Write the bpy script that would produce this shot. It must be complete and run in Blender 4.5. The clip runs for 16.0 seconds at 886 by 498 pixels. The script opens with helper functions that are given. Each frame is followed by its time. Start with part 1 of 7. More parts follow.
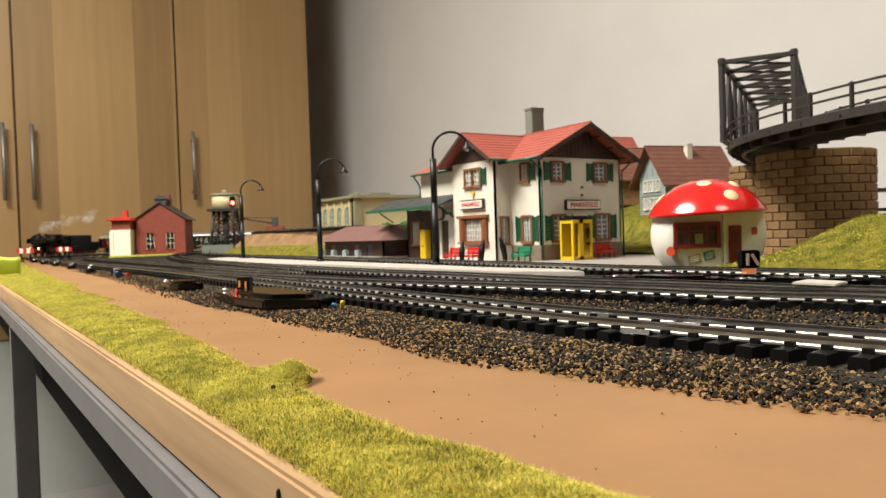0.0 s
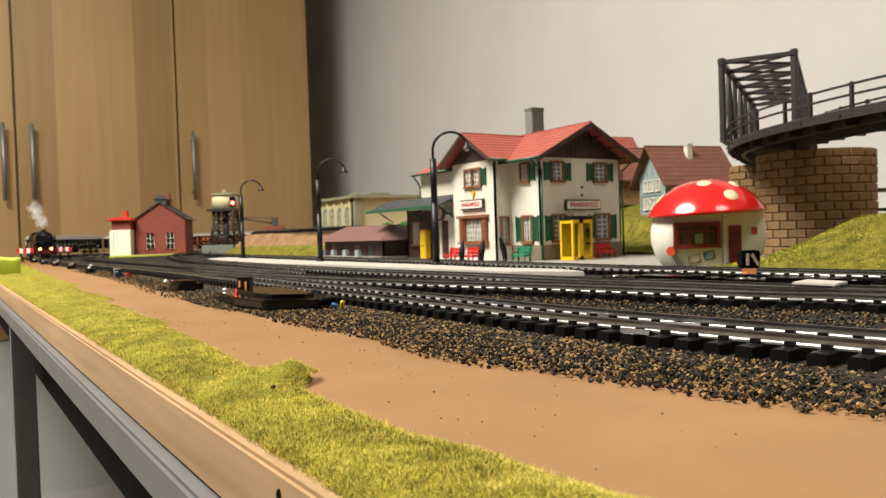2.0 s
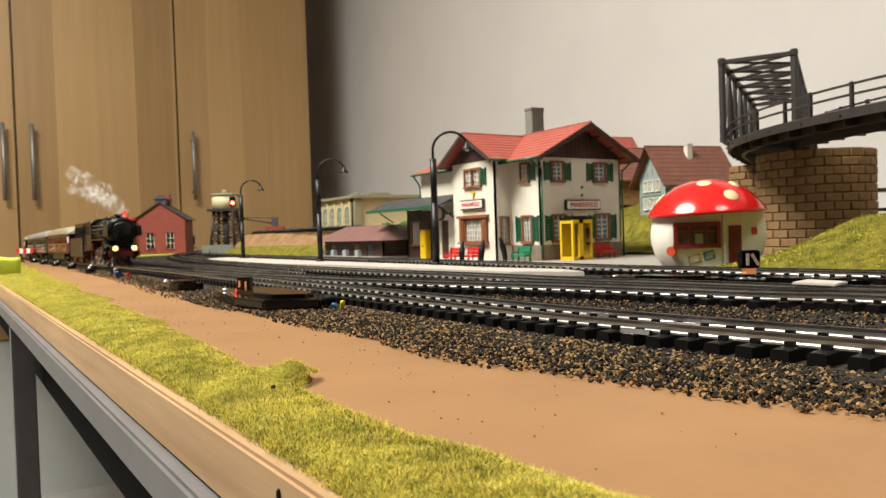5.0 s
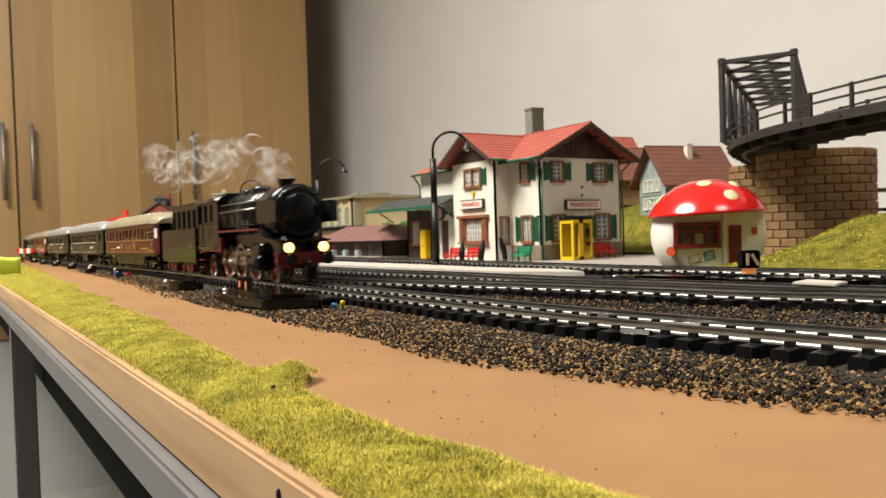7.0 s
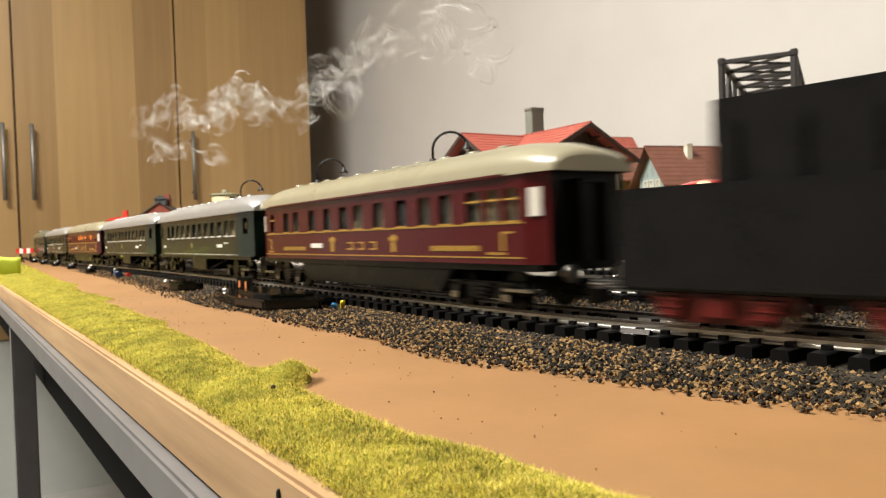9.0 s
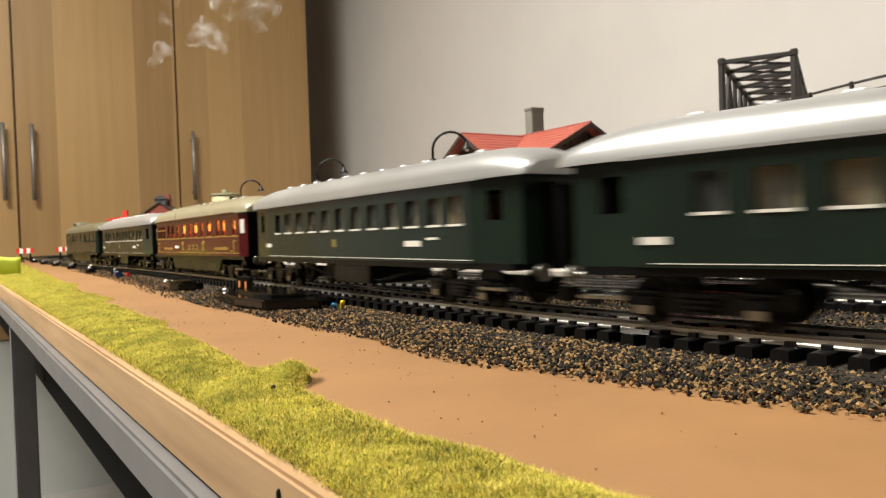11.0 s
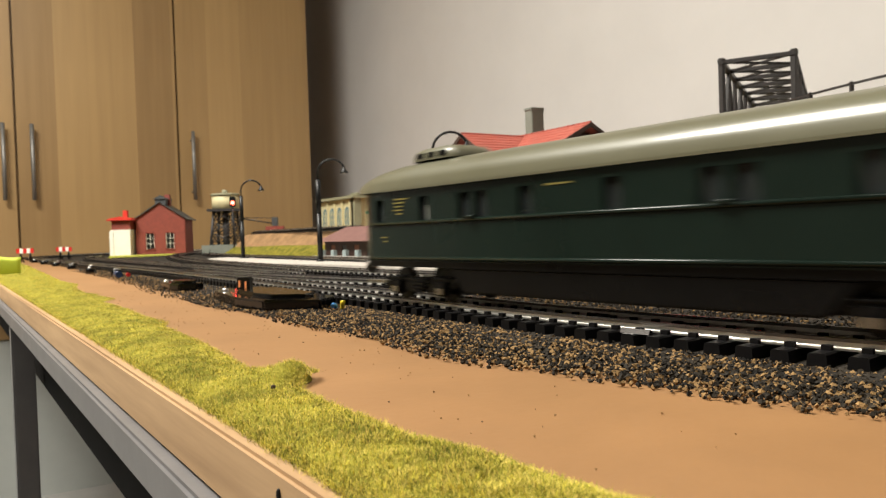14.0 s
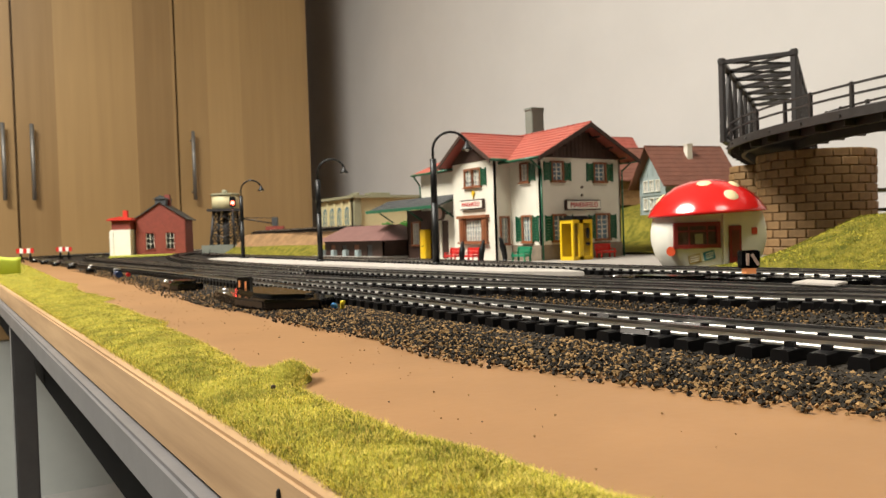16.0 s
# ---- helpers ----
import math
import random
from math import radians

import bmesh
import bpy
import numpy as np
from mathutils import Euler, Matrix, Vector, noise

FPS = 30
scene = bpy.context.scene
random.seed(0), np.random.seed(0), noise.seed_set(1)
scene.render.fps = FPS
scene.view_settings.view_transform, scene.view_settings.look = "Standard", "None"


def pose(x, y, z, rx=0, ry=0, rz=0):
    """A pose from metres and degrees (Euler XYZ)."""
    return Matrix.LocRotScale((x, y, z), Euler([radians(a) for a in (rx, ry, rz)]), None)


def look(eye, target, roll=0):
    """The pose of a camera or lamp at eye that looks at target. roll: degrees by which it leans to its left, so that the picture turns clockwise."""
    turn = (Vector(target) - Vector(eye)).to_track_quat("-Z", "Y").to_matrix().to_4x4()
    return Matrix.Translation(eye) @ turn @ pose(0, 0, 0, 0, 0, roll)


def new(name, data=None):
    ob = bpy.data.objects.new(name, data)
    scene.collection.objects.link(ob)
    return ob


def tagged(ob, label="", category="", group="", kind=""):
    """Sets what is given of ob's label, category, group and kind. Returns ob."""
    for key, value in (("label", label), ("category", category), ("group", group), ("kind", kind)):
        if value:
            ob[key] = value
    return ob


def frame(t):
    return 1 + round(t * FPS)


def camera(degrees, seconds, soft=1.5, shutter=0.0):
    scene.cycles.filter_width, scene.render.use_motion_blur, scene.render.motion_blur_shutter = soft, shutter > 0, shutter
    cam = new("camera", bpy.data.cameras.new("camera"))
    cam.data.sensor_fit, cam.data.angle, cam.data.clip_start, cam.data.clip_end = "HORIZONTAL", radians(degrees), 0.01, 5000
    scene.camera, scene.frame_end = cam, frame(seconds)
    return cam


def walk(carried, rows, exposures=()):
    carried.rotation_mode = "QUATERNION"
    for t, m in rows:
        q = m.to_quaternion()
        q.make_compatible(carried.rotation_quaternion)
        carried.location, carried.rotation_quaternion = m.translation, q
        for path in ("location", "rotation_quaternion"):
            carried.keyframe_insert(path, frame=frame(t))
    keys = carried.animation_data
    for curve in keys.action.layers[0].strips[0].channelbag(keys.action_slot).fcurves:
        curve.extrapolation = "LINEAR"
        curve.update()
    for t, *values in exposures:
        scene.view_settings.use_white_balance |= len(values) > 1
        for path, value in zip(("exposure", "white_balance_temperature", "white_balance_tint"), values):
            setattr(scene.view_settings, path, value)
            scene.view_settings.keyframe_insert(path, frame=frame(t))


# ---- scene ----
# camera: carried by hand beside the table edge, held still
cam = camera(62.0, 16.0, soft=1.2, shutter=0.55)
EYE = Vector((0.0, 0.0, 0.030))
YAW, TILT, ROLL = radians(32.5), radians(1.2), -1.85
AIM = EYE + Vector((math.sin(YAW) * math.cos(TILT), math.cos(YAW) * math.cos(TILT), -math.sin(TILT)))
view = look(EYE, AIM, ROLL)
walk(cam, [(0.0, view), (16.0, view)], [(0.0, 0.35), (7.0, 0.38), (8.0, 0.42), (8.5, 0.52), (9.0, 0.56), (11.3, 0.42), (12.0, 0.40), (13.5, 0.38), (14.5, 0.42), (15.0, 0.46), (15.5, 0.40), (16.0, 0.36)])
cam.data.dof.use_dof, cam.data.dof.focus_distance, cam.data.dof.aperture_fstop = True, 0.16, 70

# ---- light: a ceiling lamp of a room at night, with a weak added fill ----
world = bpy.data.worlds.new("room_air")
scene.world = world
world.use_nodes = True
world.node_tree.nodes["Background"].inputs[0].default_value = (1.0, 0.96, 0.85, 1)
world.node_tree.nodes["Background"].inputs[1].default_value = 0.2


def overhead_light(x, y, z, size, watts, colour):
    data = bpy.data.lights.new("overhead_area_light", "AREA")
    data.shape, data.size, data.energy, data.color = "DISK", size, watts, colour
    ob = new("overhead_area_light", data)
    ob.location = (x, y, z)
    return ob


overhead_light(-0.66, 0.80, 1.56, 1.0, 80, (1.0, 0.960, 0.86))
# Weak unseen fill, added to lift the right of the wall.
overhead_light(0.20, -0.80, 1.70, 0.6, 8, (1.0, 0.960, 0.86))


# ---- mesh helpers ----
def box(bm, c, s, rot=None, mi=0):
    m = Matrix.Translation(c) @ (rot if rot else Matrix()) @ Matrix.Diagonal((s[0], s[1], s[2], 1))
    r = bmesh.ops.create_cube(bm, size=1.0, matrix=m)
    fs = {f for v in r["verts"] for f in v.link_faces}
    for f in fs:
        f.material_index = mi
    return r["verts"]


def span(bm, lo, hi, mi=0):
    """A box from corner lo to corner hi."""
    c = [(a + b) / 2 for a, b in zip(lo, hi)]
    return box(bm, c, [abs(b - a) for a, b in zip(lo, hi)], mi=mi)


def rod(bm, p, q, r, r2=None, seg=10, mi=0, caps=True):
    p, q = Vector(p), Vector(q)
    d = q - p
    m = Matrix.Translation((p + q) / 2) @ d.to_track_quat("Z", "Y").to_matrix().to_4x4()
    k = bmesh.ops.create_cone(bm, cap_ends=caps, segments=seg, radius1=r, radius2=r if r2 is None else r2, depth=d.length, matrix=m)
    for f in {f for v in k["verts"] for f in v.link_faces}:
        f.material_index = mi
        f.smooth = len(f.verts) == 4
    return k["verts"]


def ball(bm, c, s, seg=14, mi=0):
    s = s if isinstance(s, (tuple, list)) else (s, s, s)
    k = bmesh.ops.create_uvsphere(bm, u_segments=seg, v_segments=max(6, seg // 2 + 1), radius=1.0, matrix=Matrix.Translation(c) @ Matrix.Diagonal((*s, 1)))
    for f in {f for v in k["verts"] for f in v.link_faces}:
        f.material_index = mi
        f.smooth = True
    return k["verts"]


def prism(bm, pts, axis, a, b, mi=0):
    """A polygon of 2D points drawn out along an axis from a to b. Axis x: points are (y, z); y: (x, z); z: (x, y)."""
    def put(p, t):
        return {"x": (t, p[0], p[1]), "y": (p[0], t, p[1]), "z": (p[0], p[1], t)}[axis]
    va, vb = [bm.verts.new(put(p, a)) for p in pts], [bm.verts.new(put(p, b)) for p in pts]
    n, fs = len(pts), []
    fs.append(bm.faces.new(va))
    fs.append(bm.faces.new(vb[::-1]))
    for i in range(n):
        fs.append(bm.faces.new((va[i], va[i - 1], vb[i - 1], vb[i])))
    for f in fs:
        f.material_index = mi
    bmesh.ops.recalc_face_normals(bm, faces=fs)
    return va + vb


def lathe(bm, prof, seg=32, mi=0, centre=(0, 0, 0), smooth=True):
    """Turns (radius, height) points round the z axis."""
    rings = []
    for r, z in prof:
        if r < 1e-6:
            rings.append([bm.verts.new((centre[0], centre[1], centre[2] + z))])
        else:
            rings.append([bm.verts.new((centre[0] + r * math.cos(2 * math.pi * i / seg), centre[1] + r * math.sin(2 * math.pi * i / seg), centre[2] + z)) for i in range(seg)])
    for A, B in zip(rings, rings[1:]):
        for i in range(seg):
            j = (i + 1) % seg
            vs = [A[i % len(A)], A[j % len(A)], B[j % len(B)], B[i % len(B)]]
            vs = list(dict.fromkeys(vs))
            if len(vs) > 2:
                f = bm.faces.new(vs)
                f.smooth, f.material_index = smooth, mi


def sweep(bm, pts, prof, mi=0, smooth=False):
    """Draws a closed (side, height) outline along points in plan; the ends are capped."""
    n, rings = len(pts), []
    for i, p in enumerate(pts):
        d = (pts[min(i + 1, n - 1)] - pts[max(i - 1, 0)])
        d.z = 0
        d.normalize()
        side = Vector((d.y, -d.x, 0))
        rings.append([bm.verts.new(p + side * a + Vector((0, 0, h))) for a, h in prof])
    k = len(prof)
    for A, B in zip(rings, rings[1:]):
        for i in range(k):
            f = bm.faces.new((A[i], A[(i + 1) % k], B[(i + 1) % k], B[i]))
            f.material_index, f.smooth = mi, smooth
    bm.faces.new(rings[0][::-1]).material_index = mi
    bm.faces.new(rings[-1]).material_index = mi


def tube(bm, pts, r, seg=8):
    """A bent pipe in the xz plane through the given points."""
    rings = []
    for i, p in enumerate(pts):
        d = (Vector(pts[min(i + 1, len(pts) - 1)]) - Vector(pts[max(i - 1, 0)])).normalized()
        n = Vector((d.z, 0, -d.x))
        rings.append([bm.verts.new(Vector(p) + r * (n * math.cos(k * 2 * math.pi / seg) + Vector((0, 1, 0)) * math.sin(k * 2 * math.pi / seg))) for k in range(seg)])
    for A, C in zip(rings, rings[1:]):
        for k in range(seg):
            bm.faces.new((A[k], A[(k + 1) % seg], C[(k + 1) % seg], C[k])).smooth = True
    bm.faces.new(rings[0])
    bm.faces.new(rings[-1][::-1])


def part(name, bm, mats, parent=None, label="", m=None, bevel=0.0):
    if bevel:
        bmesh.ops.bevel(bm, geom=[e for e in bm.edges if len(e.link_faces) == 2 and e.calc_face_angle(0) > 0.6], offset=bevel, segments=2, affect="EDGES", clamp_overlap=True)
    bmesh.ops.recalc_face_normals(bm, faces=bm.faces)
    me = bpy.data.meshes.new(name)
    bm.to_mesh(me)
    bm.free()
    for x in (mats if isinstance(mats, (list, tuple)) else [mats]):
        me.materials.append(x)
    ob = new(name, me)
    if parent:
        ob.parent = parent
    if m:
        ob.matrix_basis = m
    if label:
        tagged(ob, label)
    return ob


def thing(name, label, category, group="", kind="", m=None):
    ob = new(name)
    ob.empty_display_size = 0.02
    if m:
        ob.matrix_basis = m
    return tagged(ob, label, category, group, kind)


def B():
    return bmesh.new()


# ---- materials ----
def mat(name, col, rough=0.5, metal=0.0, var=0.12, scale=60.0, bump=0.0, bscale=None, spec=0.5, col2=None, emit=None, estr=0.0, coat=0.0, island=0.0, stretch=None, alpha=1.0, fine=0.0):
    """Colour broken by noise at two scales, with a fine relief."""
    m = bpy.data.materials.new(name)
    m.use_nodes = True
    nt = m.node_tree
    bs = nt.nodes["Principled BSDF"]
    L = nt.links.new
    tc = nt.nodes.new("ShaderNodeTexCoord")
    src = tc.outputs["Object"]
    if stretch:
        mp = nt.nodes.new("ShaderNodeMapping")
        mp.inputs["Scale"].default_value = stretch
        L(src, mp.inputs["Vector"])
        src = mp.outputs["Vector"]
    n1 = nt.nodes.new("ShaderNodeTexNoise")
    n1.inputs["Scale"].default_value, n1.inputs["Detail"].default_value, n1.inputs["Roughness"].default_value = scale, 6, 0.65
    L(src, n1.inputs["Vector"])
    ramp = nt.nodes.new("ShaderNodeValToRGB")
    c2 = col2 if col2 else tuple(max(0.0, c * (1 - var)) for c in col)
    c1 = col if col2 else tuple(min(1.0, c * (1 + var)) for c in col)
    ramp.color_ramp.elements[0].position, ramp.color_ramp.elements[1].position = 0.33, 0.68
    ramp.color_ramp.elements[0].color, ramp.color_ramp.elements[1].color = (*c2, 1), (*c1, 1)
    L(n1.outputs["Fac"], ramp.inputs["Fac"])
    out = ramp.outputs["Color"]
    if island:
        g = nt.nodes.new("ShaderNodeNewGeometry")
        o = nt.nodes.new("ShaderNodeObjectInfo")
        add = nt.nodes.new("ShaderNodeMath")
        add.operation = "ADD"
        L(g.outputs["Random Per Island"], add.inputs[0])
        L(o.outputs["Random"], add.inputs[1])
        mr = nt.nodes.new("ShaderNodeMapRange")
        mr.inputs["From Max"].default_value = 2.0
        mr.inputs["To Min"].default_value, mr.inputs["To Max"].default_value = 1 - island, 1 + island
        L(add.outputs[0], mr.inputs["Value"])
        hs = nt.nodes.new("ShaderNodeHueSaturation")
        L(mr.outputs["Result"], hs.inputs["Value"])
        L(out, hs.inputs["Color"])
        out = hs.outputs["Color"]
    L(out, bs.inputs["Base Color"])
    rr = nt.nodes.new("ShaderNodeMapRange")
    n2 = nt.nodes.new("ShaderNodeTexNoise")
    n2.inputs["Scale"].default_value, n2.inputs["Detail"].default_value = scale * 0.35, 3
    L(src, n2.inputs["Vector"])
    rr.inputs["To Min"].default_value, rr.inputs["To Max"].default_value = max(0.02, rough - 0.1), min(1, rough + 0.1)
    L(n2.outputs["Fac"], rr.inputs["Value"])
    L(rr.outputs["Result"], bs.inputs["Roughness"])
    bs.inputs["Metallic"].default_value = metal
    bs.inputs["Specular IOR Level"].default_value = spec
    bs.inputs["Coat Weight"].default_value = coat
    if emit:
        bs.inputs["Emission Color"].default_value, bs.inputs["Emission Strength"].default_value = (*emit, 1), estr
    if bump:
        b = nt.nodes.new("ShaderNodeBump")
        b.inputs["Strength"].default_value, b.inputs["Distance"].default_value = bump, fine or 0.001
        n3 = nt.nodes.new("ShaderNodeTexNoise")
        n3.inputs["Scale"].default_value, n3.inputs["Detail"].default_value = bscale or scale * 5, 5
        L(src, n3.inputs["Vector"])
        L(n3.outputs["Fac"], b.inputs["Height"])
        L(b.outputs["Normal"], bs.inputs["Normal"])
    if alpha < 1:
        bs.inputs["Alpha"].default_value = alpha
    return m


def birch(name, c1, c2, width):
    """Birch veneer: leaves of veneer side by side, each with its own tone and an upright grain."""
    m = bpy.data.materials.new(name)
    m.use_nodes = True
    nt = m.node_tree
    bs = nt.nodes["Principled BSDF"]
    L = nt.links.new
    tc = nt.nodes.new("ShaderNodeTexCoord")
    sep = nt.nodes.new("ShaderNodeSeparateXYZ")
    L(tc.outputs["Object"], sep.inputs[0])
    div = nt.nodes.new("ShaderNodeMath")
    div.operation, div.inputs[1].default_value = "DIVIDE", width
    L(sep.outputs["X"], div.inputs[0])
    fl = nt.nodes.new("ShaderNodeMath")
    fl.operation = "FLOOR"
    L(div.outputs[0], fl.inputs[0])
    wn = nt.nodes.new("ShaderNodeTexWhiteNoise")
    wn.noise_dimensions = "1D"
    L(fl.outputs[0], wn.inputs["W"])
    mp = nt.nodes.new("ShaderNodeMapping")
    mp.inputs["Scale"].default_value = (30, 30, 1.4)
    L(tc.outputs["Object"], mp.inputs["Vector"])
    n = nt.nodes.new("ShaderNodeTexNoise")
    n.inputs["Scale"].default_value, n.inputs["Detail"].default_value = 1.6, 6
    L(mp.outputs["Vector"], n.inputs["Vector"])
    n2 = nt.nodes.new("ShaderNodeTexNoise")
    n2.inputs["Scale"].default_value = 2.2
    L(tc.outputs["Object"], n2.inputs["Vector"])
    add = nt.nodes.new("ShaderNodeMath")
    add.operation = "MULTIPLY_ADD"
    add.inputs[1].default_value = 0.5
    L(wn.outputs["Value"], add.inputs[0])
    s2 = nt.nodes.new("ShaderNodeMath")
    s2.operation, s2.inputs[1].default_value = "MULTIPLY", 0.45
    L(n.outputs["Fac"], s2.inputs[0])
    L(s2.outputs[0], add.inputs[2])
    s3 = nt.nodes.new("ShaderNodeMath")
    s3.operation = "MULTIPLY_ADD"
    s3.inputs[1].default_value = 0.3
    L(n2.outputs["Fac"], s3.inputs[0])
    L(add.outputs[0], s3.inputs[2])
    r = nt.nodes.new("ShaderNodeValToRGB")
    r.color_ramp.elements[0].position, r.color_ramp.elements[1].position = 0.2, 0.95
    r.color_ramp.elements[0].color, r.color_ramp.elements[1].color = (*c2, 1), (*c1, 1)
    L(s3.outputs[0], r.inputs["Fac"])
    L(r.outputs["Color"], bs.inputs["Base Color"])
    bs.inputs["Roughness"].default_value = 0.42
    return m


M_BIRCH = birch("birch_veneer", (0.385, 0.243, 0.100), (0.215, 0.126, 0.049), 0.118)
M_WALL = mat("painted_wall", (0.70, 0.675, 0.66), 0.85, var=0.03, scale=4, bump=0.15, bscale=220, fine=0.0006)
M_CEIL = mat("white_ceiling", (0.8, 0.79, 0.76), 0.9, var=0.03, scale=5)
M_FLOOR = mat("grey_floor", (0.42, 0.41, 0.39), 0.6, var=0.08, scale=9, bump=0.1)
M_PANEL = mat("grey_panel", (0.42, 0.44, 0.42), 0.6, var=0.04, scale=8)
M_STEELBAR = mat("grey_lacquered_steel", (0.125, 0.120, 0.122), 0.45, var=0.08, scale=70, bump=0.05)
M_DULLSTEEL = mat("dull_steel", (0.26, 0.25, 0.235), 0.55, metal=0.85, var=0.06, scale=90)
M_HANDLE = mat("brushed_steel", (0.55, 0.53, 0.50), 0.35, metal=1.0, var=0.06, scale=90)
M_EDGE = mat("raw_wood_edge", (0.48, 0.310, 0.160), 0.6, col2=(0.29, 0.172, 0.082), scale=110, stretch=(1, 0.05, 1), bump=0.25, bscale=160, fine=0.0006)
M_BOARD = mat("tan_painted_board", (0.255, 0.133, 0.054), 0.5, var=0.10, scale=22, bump=0.25, bscale=420, fine=0.00025)
M_SOIL = mat("brown_scatter_ground", (0.050, 0.042, 0.033), 0.9, col2=(0.014, 0.012, 0.011), scale=240, bump=0.9, bscale=700, fine=0.0012, spec=0.08)
M_STONE = mat("ballast_grains", (0.036, 0.028, 0.019), 0.8, col2=(0.007, 0.0065, 0.006), scale=170, spec=0.15, island=0.55)
M_STONE2 = mat("tan_ballast_grains", (0.19, 0.115, 0.048), 0.75, var=0.35, scale=200, island=0.5, spec=0.15)
M_SLEEPER = mat("black_plastic_sleeper", (0.0065, 0.006, 0.0062), 0.36, spec=0.16, var=0.15, scale=200)
M_RAIL = mat("nickel_silver_rail", (0.72, 0.70, 0.66), 0.40, metal=1.0, var=0.14, scale=130)
# Rail metal with the heads' dark reflections put into its colour.
M_RAILDARK = mat("darkened_rail_metal", (0.16, 0.15, 0.145), 0.28, metal=0.9, var=0.25, scale=90)
M_BLACKBOX = mat("black_glossy_plastic", (0.0028, 0.0028, 0.0028), 0.12, spec=0.14, var=0.1, scale=90)
M_BLACKMATT = mat("black_satin_paint", (0.006, 0.006, 0.006), 0.42, spec=0.3, var=0.2, scale=90)
M_GRASS = mat("grass_flock", (0.85, 0.69, 0.095), 0.9, col2=(0.36, 0.33, 0.035), scale=45, island=0.55, spec=0.15)
M_GRASSBASE = mat("grass_mat", (0.38, 0.33, 0.048), 0.95, col2=(0.12, 0.12, 0.016), scale=90, spec=0.1, bump=0.9, bscale=900, fine=0.0015)
M_HILL = mat("moss_green_hill", (0.26, 0.215, 0.035), 0.95, col2=(0.075, 0.080, 0.012), scale=110, spec=0.1, bump=0.9, bscale=800, fine=0.0015)
M_EARTH = mat("brown_cork_bank", (0.33, 0.19, 0.085), 0.95, col2=(0.17, 0.095, 0.04), scale=45, bump=0.9, bscale=260, fine=0.002)
M_PLATFORM = mat("grey_platform", (0.30, 0.27, 0.24), 0.7, var=0.08, scale=60, bump=0.2)
M_PLATEDGE = mat("light_platform_edge", (0.42, 0.38, 0.34), 0.7, var=0.08, scale=70)


def glass(name, tint, rough=0.03, clear=0.75):
    m = bpy.data.materials.new(name)
    m.use_nodes = True
    nt = m.node_tree
    bs = nt.nodes["Principled BSDF"]
    bs.inputs["Base Color"].default_value = (*tint, 1)
    bs.inputs["Roughness"].default_value = rough
    bs.inputs["Alpha"].default_value = 1 - clear
    return m


M_GLASS = glass("thin_clear_glazing", (0.05, 0.06, 0.06))
M_BLUEGLASS = glass("bluish_glazing", (0.10, 0.16, 0.20), 0.1, 0.25)


def wall(bm, p, q, z0, z1, holes=(), t=0.001, mi=0):
    """A wall in plan from p to q with openings (a, b, za, zb) measured along it; it is t thick, to its left side."""
    p, q = Vector((*p, 0)), Vector((*q, 0))
    d = q - p
    L = d.length
    d.normalize()
    n = Vector((-d.y, d.x, 0))
    xs = sorted({0.0, L, *[h[0] for h in holes], *[h[1] for h in holes]})
    ang = Matrix.Rotation(math.atan2(d.y, d.x), 4, "Z")
    for a, b in zip(xs, xs[1:]):
        if b - a < 1e-6:
            continue
        mid = (a + b) / 2
        cut = sorted((h[2], h[3]) for h in holes if h[0] - 1e-7 <= mid <= h[1] + 1e-7)
        lo = z0
        for za, zb in cut + [(z1, z1)]:
            if za - lo > 1e-6:
                c = p + d * mid + n * (t / 2)
                box(bm, (c.x, c.y, (lo + za) / 2), (b - a, t, za - lo), ang, mi)
            lo = max(lo, zb)
    bmesh.ops.remove_doubles(bm, verts=bm.verts, dist=1e-6)


def loft(bm, rings, mi=0, smooth=True):
    R = [[bm.verts.new(v) for v in r] for r in rings]
    for A, C in zip(R, R[1:]):
        for i in range(len(A) - 1):
            f = bm.faces.new((A[i], A[i + 1], C[i + 1], C[i]))
            f.smooth, f.material_index = smooth, mi
    bm.faces.new(R[0]).material_index = mi
    bm.faces.new(R[-1][::-1]).material_index = mi


# ---- room ----
def slab(name, lo, hi, material, label, kind="structure", category="", bevel=0.0):
    bm = B()
    span(bm, lo, hi)
    return tagged(part(name, bm, material, bevel=bevel), label, category, kind=kind)


FLOOR_Z, CEIL_Z = -0.75, 1.75
slab("floor", (-3.0, -3.2, FLOOR_Z - 0.05), (1.5, 3.6, FLOOR_Z), M_FLOOR, "light grey room floor")
slab("ceiling", (-3.0, -3.2, CEIL_Z), (1.5, 3.6, CEIL_Z + 0.05), M_CEIL, "plain white room ceiling")
slab("wall_east", (1.35, -3.2, FLOOR_Z), (1.5, 3.5, CEIL_Z), M_WALL, "off-white painted plaster wall behind the layout")
slab("wall_north", (-3.0, 3.5, FLOOR_Z), (1.5, 3.6, CEIL_Z), M_WALL, "off-white painted wall behind the cupboard")
# Unseen walls; their brown is set to weaken bounce light and reflections.
M_DIM = mat("dim_unseen_wall", (0.25, 0.22, 0.19), 0.85, var=0.06, scale=6)
slab("wall_west", (-3.0, -3.2, FLOOR_Z), (-2.9, 3.5, CEIL_Z), M_DIM, "unseen wall, browned to cut bounce light")
slab("wall_south", (-2.9, -3.2, FLOOR_Z), (1.35, -3.1, CEIL_Z), M_DIM, "unseen wall, browned to cut bounce light")

# ---- birch cupboard along the far wall ----
CY, CX1, DW = 2.60, 1.084, 0.4805


